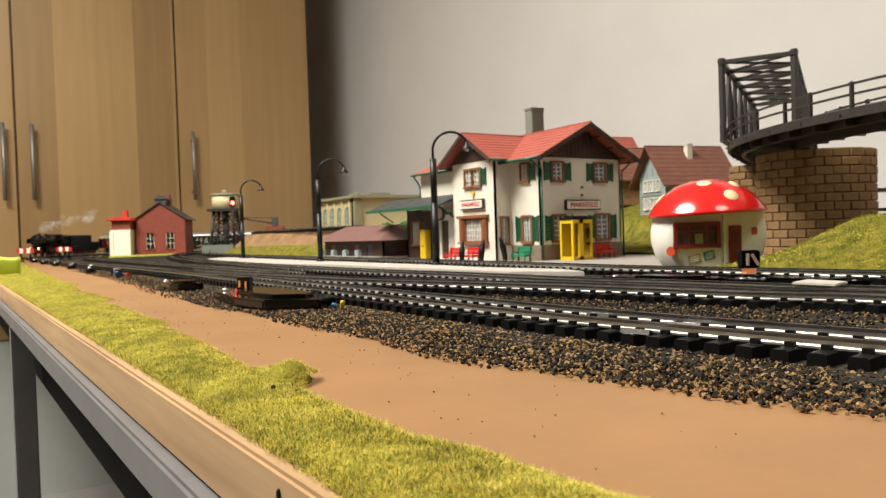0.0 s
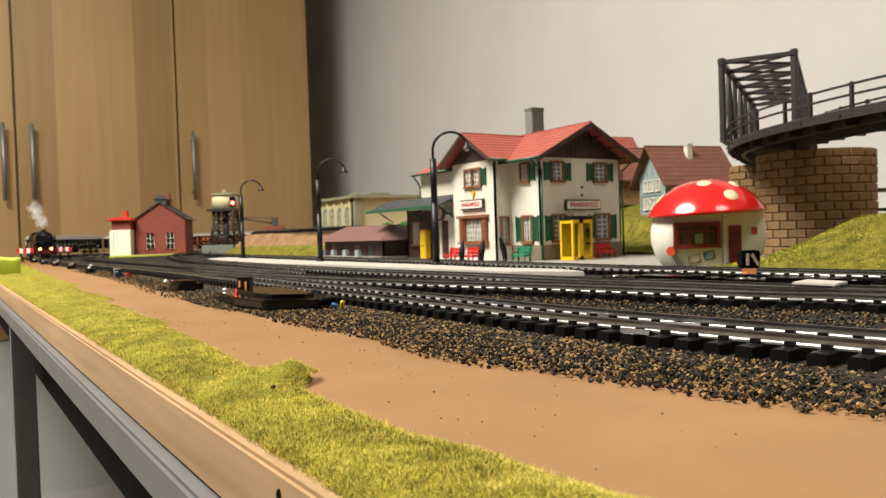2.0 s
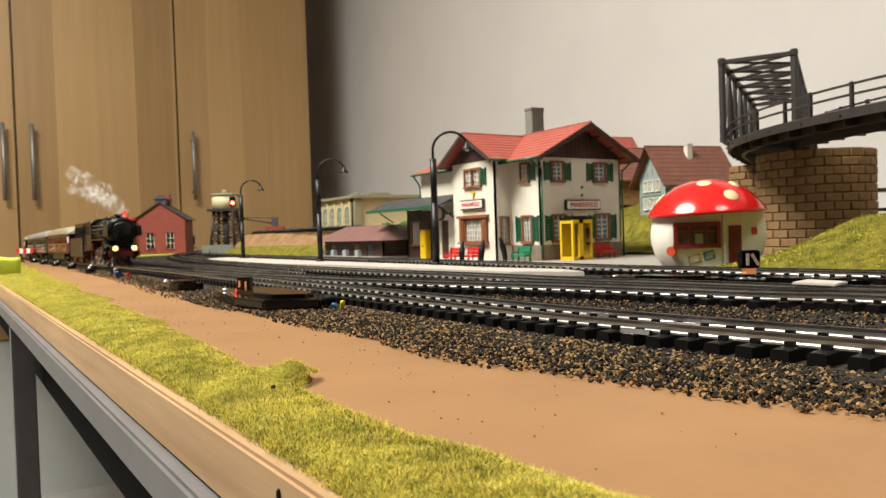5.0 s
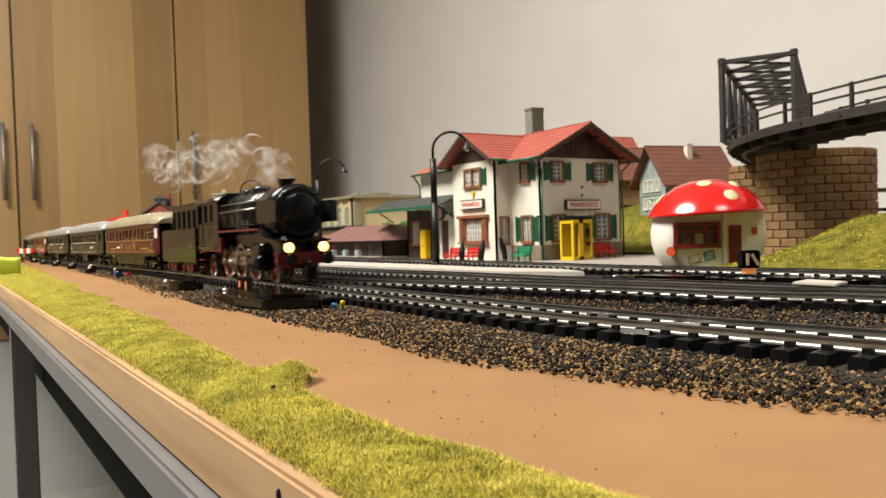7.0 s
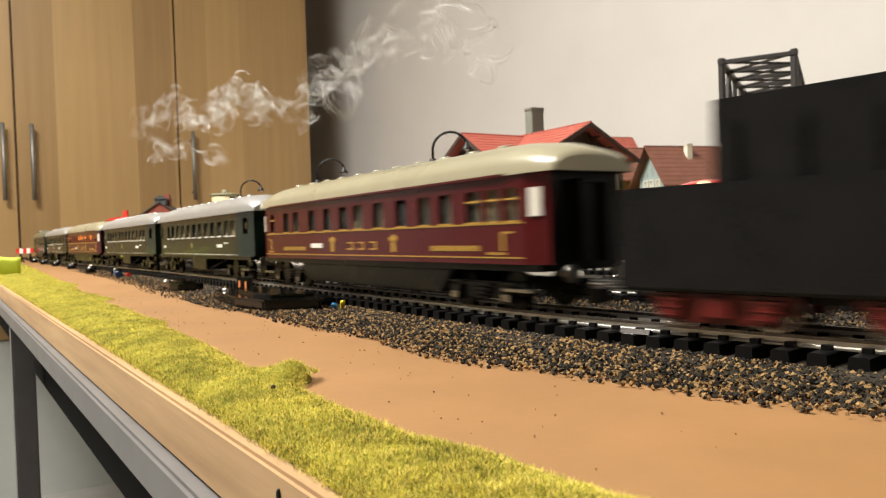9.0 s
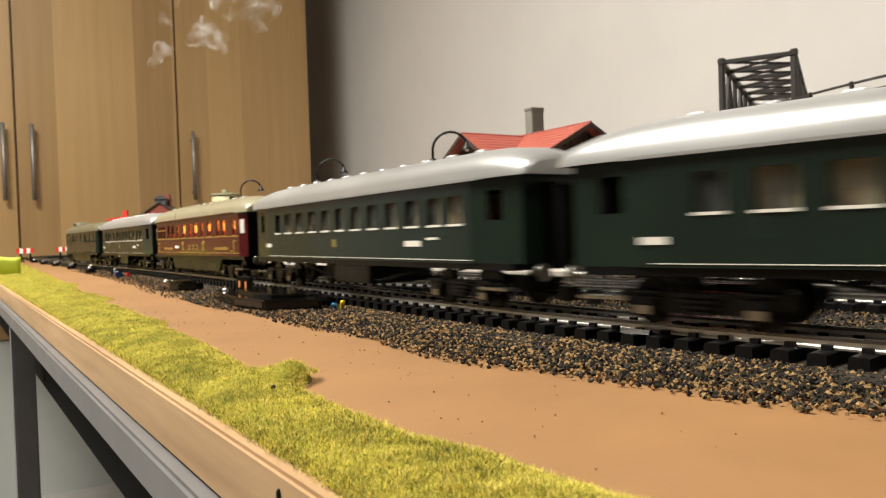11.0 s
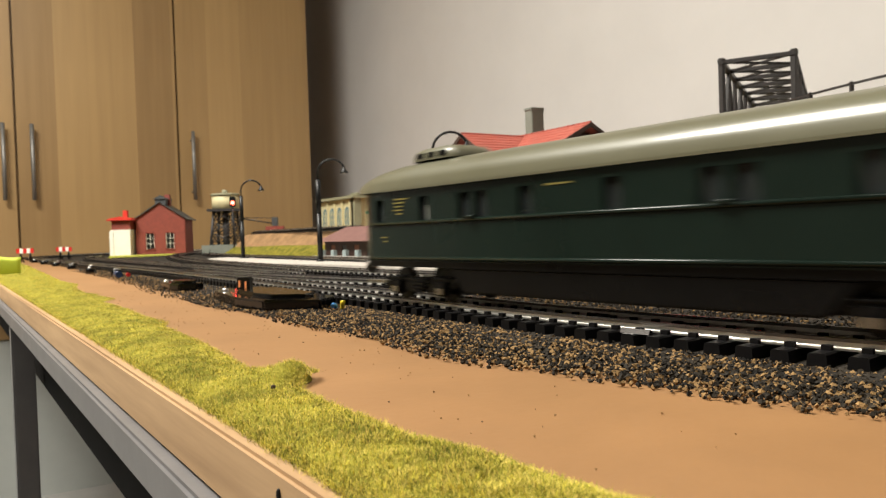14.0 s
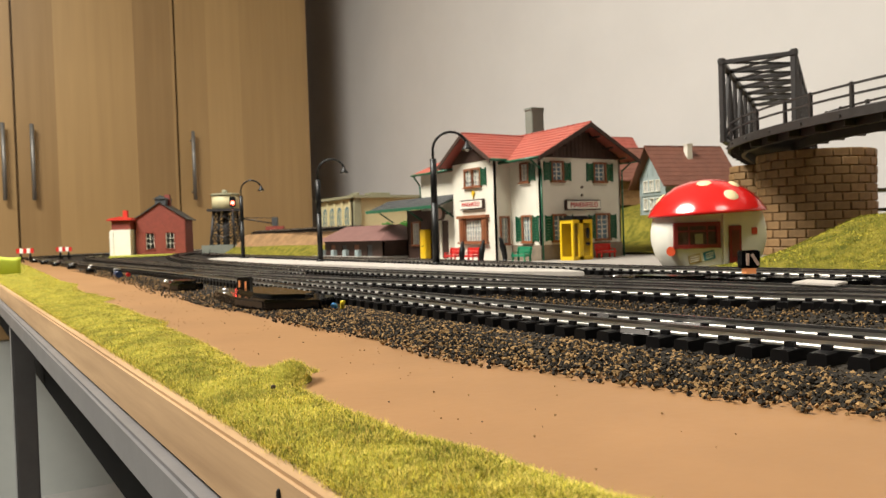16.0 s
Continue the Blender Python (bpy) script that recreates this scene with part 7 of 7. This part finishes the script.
def hall():
    """The cream hall with blue arched windows on the raised ground."""
    t = thing("industrial_hall", "cream hall with blue arched windows and flat roof", "hall", m=pose(0.700, 1.470, 0.041, 0, 0, 0))
    L, D, h = 0.175, 0.26, 0.072
    bm = B()
    span(bm, (0.0, -0.02, 0), (L + 0.08, -0.004, h))
    part("wall", bm, M_CREAMW, t)
    bm = B()
    wall(bm, (0.0, 0.165), (0.0, -0.02), 0, h, [], 0.004)
    part("front_wall", bm, M_CREAMW, t)
    for i in range(4):
        y = 0.005 + i * 0.040
        bm = B()
        pts = [(y, 0.002), (y + 0.026, 0.002), (y + 0.026, 0.042)] + [(y + 0.013 + 0.013 * math.cos(a), 0.042 + 0.013 * math.sin(a)) for a in np.linspace(0.3, math.pi - 0.3, 7)] + [(y, 0.042)]
        prism(bm, pts, "x", -0.0006, 0.0014)
        wdw = part("arched_window", bm, M_ARCHBLUE, t, "blue arched window")
        bm = B()
        for k in (0.33, 0.66):
            span(bm, (-0.0014, y + 0.026 * k - 0.0006, 0.002), (-0.0006, y + 0.026 * k + 0.0006, 0.050))
        for z in (0.014, 0.027, 0.040):
            span(bm, (-0.0014, y, z), (-0.0006, y + 0.026, z + 0.001))
        part("glazing_grid", bm, M_CREAMW, wdw)
        bm = B()
        span(bm, (-0.0040, y - 0.010, 0), (-0.0002, y - 0.004, h - 0.004))
        part("pilaster", bm, M_CREAMW, t)
    bm = B()
    span(bm, (-0.004, -0.028, 0), (0.012, -0.0205, h))
    part("corner_pillar", bm, M_OLIVEW, t)
    bm = B()
    span(bm, (-0.010, -0.034, h), (L + 0.09, 0.17, h + 0.006))
    for x, w in ((0.055, 0.05), (0.02, 0.008)):
        span(bm, (x, 0.01, h + 0.006), (x + w, 0.04, h + 0.014))
    part("roof", bm, M_OLIVEW, t, "flat olive roof with vents")
    return t


hall()


def low_house():
    t = thing("low_building", "low brown timber building with mauve hipped roof", "building", m=pose(0.437, 0.855, 0.0022, 0, 0, 0))
    w, d, h = 0.060, 0.170, 0.022
    bm = B()
    wall(bm, (-w / 2, d / 2), (-w / 2, -d / 2), 0, h, [(0.02 + i * 0.036, 0.034 + i * 0.036, 0.002, 0.017) for i in range(4)], 0.002)
    wall(bm, (-w / 2, -d / 2), (w / 2, -d / 2), 0, h, [], 0.002)
    part("wall", bm, M_DARKWOOD, t)
    for i in range(4):
        bm = B()
        y = d / 2 - 0.027 - i * 0.036
        span(bm, (-w / 2 + 0.0006, y - 0.007, 0.002), (-w / 2 + 0.0016, y + 0.007, 0.017))
        part("door", bm, M_BROWNP if i % 2 == 0 else M_SLATE, t, "plank door")
        bm = B()
        span(bm, (-w / 2 - 0.010, y + 0.012, 0), (-w / 2 - 0.005, y + 0.022, 0.011))
        part("crate", bm, M_BLUEGREY, t, "pale blue-grey crate stack", bevel=0.0006)
    bm = B()
    a, b = (w / 2 + 0.010, d / 2 + 0.010)
    lo = [bm.verts.new(p) for p in ((-a, -b, h), (a, -b, h), (a, b, h), (-a, b, h))]
    hi = [bm.verts.new(p) for p in ((-0.006, -b + 0.03, h + 0.019), (0.006, -b + 0.03, h + 0.019), (0.006, b - 0.03, h + 0.019), (-0.006, b - 0.03, h + 0.019))]
    for i in range(4):
        j = (i + 1) % 4
        bm.faces.new((lo[i], lo[j], hi[j], hi[i]))
    bm.faces.new(hi)
    bm.faces.new(lo[::-1])
    part("roof", bm, M_MAUVETILE, t)
    bm = B()
    span(bm, (-w / 2 - 0.016, -d / 2 - 0.01, 0.0), (w / 2, d / 2 + 0.01, 0.003))
    part("loading_ramp", bm, M_PLATFORM, t)
    return t


low_house()


def bush(x, y, z, r):
    places = []
    rng = random.Random(int(x * 1e4))
    for i in range(220):
        v = Vector((rng.gauss(0, 1), rng.gauss(0, 1), rng.gauss(0, 1))).normalized() * r * rng.uniform(0.6, 1.05)
        places.append((v.x, v.y, abs(v.z) * 0.9, rng.random() * 6, rng.random() * 6, r * 0.14))
    t = thing("bush", "small fresh green bush on the raised ground", "bush", "bushes", m=pose(x, y, z))
    ob = scatter("crown", GRAIN_V, GRAIN_F, places, [M_BUSH], "", "")
    ob.parent = t
    bm = B()
    rod(bm, (0, 0, -0.001), (0, 0, r * 0.7), 0.0012, seg=6)
    part("trunk", bm, M_DARKWOOD, t)


bush(0.625, 1.165, 0.040, 0.014)
bush(0.632, 1.105, 0.040, 0.015)


def rail_crane():
    t = thing("rail_crane", "small dark red crane with long jib", "crane", m=pose(0.560, 1.560, 0.0460, 0, 0, -30))
    bm = B()
    span(bm, (-0.020, -0.008, 0), (0.020, 0.008, 0.012))
    part("base", bm, M_BRICKRED, t, bevel=0.001)
    bm = B()
    span(bm, (-0.006, -0.006, 0.012), (0.006, 0.006, 0.032))
    part("cabin", bm, M_SLATE, t, bevel=0.001)
    bm = B()
    rod(bm, (-0.005, 0, 0.018), (-0.075, 0, 0.032), 0.0014, seg=6)
    rod(bm, (-0.002, 0, 0.030), (-0.075, 0, 0.033), 0.0007, seg=6)
    part("jib", bm, M_IRON, t)


rail_crane()


# ---- turnout motors and small track parts ----
def turnout_motor(x, y, yaw, L, w, label, lantern=True):
    t = thing("turnout_motor", label, "turnout motor", "turnout motors", m=pose(x, y, 0.0006, 0, 0, yaw))
    bm = B()
    H = 0.0046
    prism(bm, [(-w * 0.50, -L * 0.07), (-w * 0.41, -L * 0.33), (w * 0.12, -L / 2), (w / 2, -L * 0.38), (w / 2, L / 2), (-w * 0.18, L / 2), (-w * 0.36, L * 0.40)], "z", 0.0, H)
    part("housing", bm, M_BLACKBOX, t, bevel=0.0008)
    bm = B()
    prism(bm, [(-w * 0.26, -L * 0.06), (-w * 0.20, -L * 0.24), (w * 0.14, -L * 0.34), (w * 0.38, -L * 0.26), (w * 0.38, L * 0.20), (-w * 0.20, L * 0.20)], "z", H, H + 0.0014)
    part("lid", bm, M_BLACKBOX, t, bevel=0.0006)
    bm = B()
    ball(bm, (-w * 0.22, L * 0.36, H + 0.0002), (0.0017, 0.0017, 0.0012), 12)
    part("screw", bm, M_HANDLE, t, "shiny screw head")
    if lantern:
        bm = B()
        span(bm, (-0.0032, -0.0030, 0), (0.0032, 0.0030, 0.0066))
        la = part("lantern", bm, M_BLACKMATT, t, "black turnout lantern", m=pose(0.0000, L * 0.28, H, 0, 0, -35 - yaw), bevel=0.0004)
        bm = B()
        span(bm, (-0.0022, -0.0034, 0.0018), (-0.0012, -0.0029, 0.0050))
        span(bm, (0.0010, -0.0034, 0.0012), (0.0018, -0.0029, 0.0046))
        part("lamp_face", bm, M_AMBER, la, "dimly glowing amber slots")
    return t


turnout_motor(0.1120, 0.3280, 0, 0.108, 0.033, "glossy black turnout motor housing on the ballast")
turnout_motor(0.1070, 0.4700, 6, 0.046, 0.016, "small black turnout motor beside the rails", lantern=False)
for args in ((0.3080, 0.2680, 10, 0.070, 0.026, "flat black turnout motor between the tracks", False), (0.3230, 0.2020, 12, 0.062, 0.024, "black turnout motor below the hillock", False)):
    turnout_motor(*args).scale = (1.0, 1.0, 0.6)


def lantern_box():
    t = thing("turnout_lantern", "black turnout lantern with pale arrow marks, glowing foot", "lantern", m=pose(0.3070, 0.2150, 0.0066, 0, 0, -32))
    bm = B()
    span(bm, (-0.0042, -0.0032, 0.0026), (0.0042, 0.0032, 0.0110))
    part("head", bm, M_BLACKBOX, t, bevel=0.0006)
    bm = B()
    box(bm, (-0.0018, -0.0034, 0.0068), (0.0013, 0.0004, 0.0056))
    box(bm, (0.0016, -0.0034, 0.0066), (0.0014, 0.0004, 0.0060), Matrix.Rotation(-0.55, 4, "Y"))
    part("mark", bm, mat("pale_pink_mark", (0.60, 0.42, 0.33), 0.5), t, "pale arrow-like mark")
    bm = B()
    span(bm, (-0.0024, -0.0026, 0.0), (0.0024, 0.0022, 0.0026))
    part("foot", bm, M_AMBER, t, "amber glowing foot")


lantern_box()
bm = B()
prism(bm, [(0.263, 0.166), (0.262, 0.148), (0.277, 0.152), (0.280, 0.170)], "z", 0.0060, 0.0072)
span(bm, (0.266, 0.153, 0.0012), (0.276, 0.166, 0.0060))
tagged(part("cover_plate", bm, M_PLATEDGE, bevel=0.0004), "small white plastic cover plate by the rails", "cover plate")


def joiner(x, y, yaw, side, label):
    bm = B()
    prism(bm, [(-0.0008, 0.0010), (0.0010, 0.0010), (0.0007, 0.0019), (-0.0002, 0.0022)], "x", -0.0042, 0.0042)
    tagged(part("rail_joiner", bm, M_RAILDARK, m=pose(x, y, 0.0030, 0, 0, yaw)), label, "rail joiner", "rail joiners")


for x, y, yaw in ((0.1362, 0.1270, -83), (0.1535, 0.1260, -83), (0.1540, 0.1580, -86), (0.1370, 0.3300, 90), (0.1540, 0.29, 92), (0.2280, 0.330, 92), (0.2240, 0.51, 90), (0.2005, 0.33, 107)):
    joiner(x, y, yaw, 1, "bright metal rail joiner on the rail foot")

# cables and small clutter beside the motor
for dx, c, nm in ((0.0, (0.02, 0.16, 0.42), "blue"), (0.0035, (0.70, 0.55, 0.02), "yellow")):
    bm = B()
    p = [(0.1215 + dx * 0.3, 0.2720 - dx, 0.0012), (0.1205 + dx * 0.4, 0.2700 - dx, 0.0030), (0.1190 + dx * 0.6, 0.2685 - dx, 0.0034 + dx * 0.3), (0.1180 + dx, 0.2675 - dx, 0.0030 + dx * 0.4)]
    for a, b in zip(p, p[1:]):
        rod(bm, a, b, 0.0008, seg=8)
    tagged(part("cable", bm, mat(nm + "_insulation", c, 0.4, var=0.05)), nm + " insulated cable end beside the motor", "cable", "cable ends")
bm = B()
rod(bm, (0, 0, 0), (0.0, 0.014, 0), 0.0028, seg=14)
tagged(part("plug", bm, mat("blue_plug", (0.006, 0.025, 0.08), 0.35), m=pose(0.1060, 0.690, 0.0036)), "blue plastic plug lying on the ballast", "plug")
bm = B()
rod(bm, (0, 0, 0), (0.0, 0.004, 0), 0.0018, seg=14)
tagged(part("plug", bm, M_BENCHRED, m=pose(0.1135, 0.690, 0.0030)), "red plastic plug lying on the ballast", "plug")
rngk = random.Random(5)
for i in range(10):
    y = 0.75 + i * 0.085
    bm = B()
    rod(bm, (0, 0, 0), (0, 0, 0.005), 0.0052, 0.0046, seg=14)
    ball(bm, (-0.001, 0, 0.0050), (0.0017, 0.0017, 0.0013), 12, mi=1)
    tagged(part("screw_terminal", bm, [M_BLACKBOX, M_HANDLE], m=pose(0.1130 - 0.012 * (i % 2) - 0.01 * max(0, (i - 3) / 7), y, 0.0013)), "black terminal with a shiny screw beside the track", "terminal", "screw terminals")

# sticky note and screws on the table edge
bm = B()
n = 6
g = [[bm.verts.new((0.0120 + 0.030 * u / n, 0.9 - 0.004 * math.sin(v / n * 2.0), -0.004 + 0.024 * v / n + 0.0008 * math.sin(u))) for u in range(n + 1)] for v in range(n + 1)]
for A, C in zip(g, g[1:]):
    for i in range(n):
        bm.faces.new((A[i], A[i + 1], C[i + 1], C[i])).smooth = True
note = tagged(part("sticky_note", bm, mat("lime_paper", (0.50, 0.58, 0.06), 0.7, var=0.06)), "lime green sticky note on the table edge", "note")
sol = note.modifiers.new("thickness", "SOLIDIFY")
sol.thickness = 0.0004
bm = B()
for z, y in ((-0.0060, 0.655), (-0.0150, 0.655)):
    ball(bm, (table_edge(y) - 0.0040, y, z), (0.0020, 0.0030, 0.0030), 12)
tagged(part("screw", bm, M_HANDLE), "two shiny round screw heads in the frame", "screw")
bm = B()
ball(bm, (table_edge(0.0915) - 0.0005, 0.0915, -0.0030), (0.0004, 0.0004, 0.0009), 10)
tagged(part("nail", bm, M_BLACKMATT), "small dark nail in the wooden edge", "nail")
bm = B()
ball(bm, (0.0452, 0.1300, verge_height(0.0452, 0.13) + 0.0006), (0.0005, 0.0004, 0.0004), 8)
tagged(part("seed", bm, M_DARKWOOD), "small dark crumb on the grass", "crumb")
# ---- smoke: curled wisps that leave the chimney, rise and part ----
M_SMOKE = mat("white_smoke_wisp", (0.82, 0.81, 0.80), 0.9, var=0.04, scale=60, spec=0.1)
SMOKE = []


def wisp_mesh(seed, r, bundles, strands, width):
    """Loose bundles of hair-fine strands that run side by side in a slow curl."""
    rng = np.random.default_rng(seed)
    V, F = [], []
    seg = 16
    for b in range(bundles):
        p = rng.normal(0, 0.40, 3) * r * (0.8, 2.2, 0.8)
        d = rng.normal(0, 1, 3) * (0.5, 1.6, 0.7)
        d /= np.linalg.norm(d)
        turn = rng.normal(0, 1, 3)
        turn /= np.linalg.norm(turn)
        k, step = rng.uniform(0.06, 0.50), r * rng.uniform(0.14, 0.32)
        mids, dirs = [], []
        for j in range(seg):
            mids.append(p.copy())
            dirs.append(d.copy())
            p = p + d * step
            d = d + np.cross(turn, d) * k
            d /= np.linalg.norm(d)
        spread = r * rng.uniform(0.10, 0.30)
        for s in range(strands):
            o = rng.normal(0, 1, 3) * spread
            o2 = o + rng.normal(0, 1, 3) * spread * 0.6
            side = np.cross(dirs[0], rng.normal(0, 1, 3))
            side /= max(1e-6, np.linalg.norm(side))
            a = int(rng.integers(0, 4))
            e = seg - int(rng.integers(0, 4))
            base = len(V)
            for j in range(a, e):
                q = mids[j] + o + (o2 - o) * j / seg
                far = math.hypot(q[0], q[2]) + 1e-9
                pull = 0.0110 * math.tanh(far / 0.0110) / far
                q = np.array((q[0] * pull, 0.026 * math.tanh(q[1] / 0.026), q[2] * pull))
                w = width * (0.3 + 0.7 * math.sin(math.pi * (j - a + 0.5) / (e - a)))
                V += [tuple(q - side * w / 2), tuple(q + side * w / 2)]
            for j in range(e - a - 1):
                m = base + 2 * j
                F.append((m, m + 1, m + 3, m + 2))
    me = bpy.data.meshes.new("smoke_puff")
    me.from_pydata(V, [], F)
    me.materials.append(M_SMOKE)
    return me


PUFFS = [wisp_mesh(20 + i, 0.0090, 8, 25, 0.000045) for i in range(10)]
CHIMNEY = Vector((0, 0.025, 0.062))


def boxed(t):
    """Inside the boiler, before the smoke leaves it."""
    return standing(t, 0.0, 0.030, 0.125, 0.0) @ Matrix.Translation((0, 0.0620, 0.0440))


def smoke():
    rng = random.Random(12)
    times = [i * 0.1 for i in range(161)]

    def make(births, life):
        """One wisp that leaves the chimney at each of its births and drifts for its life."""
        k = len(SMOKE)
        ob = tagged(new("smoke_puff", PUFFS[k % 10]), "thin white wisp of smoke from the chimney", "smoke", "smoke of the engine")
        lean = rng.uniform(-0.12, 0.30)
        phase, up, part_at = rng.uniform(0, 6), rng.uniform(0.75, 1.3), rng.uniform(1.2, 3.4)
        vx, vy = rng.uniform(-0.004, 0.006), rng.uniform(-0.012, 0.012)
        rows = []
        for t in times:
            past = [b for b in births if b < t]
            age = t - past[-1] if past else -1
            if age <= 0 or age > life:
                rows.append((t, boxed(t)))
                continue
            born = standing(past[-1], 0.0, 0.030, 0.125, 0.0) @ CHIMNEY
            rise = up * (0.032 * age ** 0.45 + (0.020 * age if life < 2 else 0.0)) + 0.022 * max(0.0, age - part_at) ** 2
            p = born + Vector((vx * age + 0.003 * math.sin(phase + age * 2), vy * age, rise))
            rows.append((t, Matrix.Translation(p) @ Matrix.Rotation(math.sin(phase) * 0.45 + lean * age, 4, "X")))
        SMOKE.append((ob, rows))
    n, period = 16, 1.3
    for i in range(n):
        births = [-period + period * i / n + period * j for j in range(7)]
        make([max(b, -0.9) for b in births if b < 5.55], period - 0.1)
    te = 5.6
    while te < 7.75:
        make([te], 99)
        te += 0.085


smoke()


def motions():
    steps = [i * 0.1 for i in range(161)]
    for ob, off, p1, p2, mid in TRAIN:
        walk(ob, [(t, standing(t, off, p1, p2, mid)) for t in steps])
    frames = [i / 30 for i in range(481)]
    way = [front_at(0.0) - front_at(t) for t in frames]
    for w, c, r in WHEELS:
        walk(w, [(t, Matrix.Translation(c) @ Matrix.Rotation(s / r, 4, "X")) for t, s in zip(frames, way)])
    for rod_, c, crank, r, lead in RODS:
        walk(rod_, [(t, Matrix.Translation(c + Vector((0, -math.sin(s / r + lead), math.cos(s / r + lead))) * crank)) for t, s in zip(frames, way)])
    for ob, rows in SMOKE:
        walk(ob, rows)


motions()
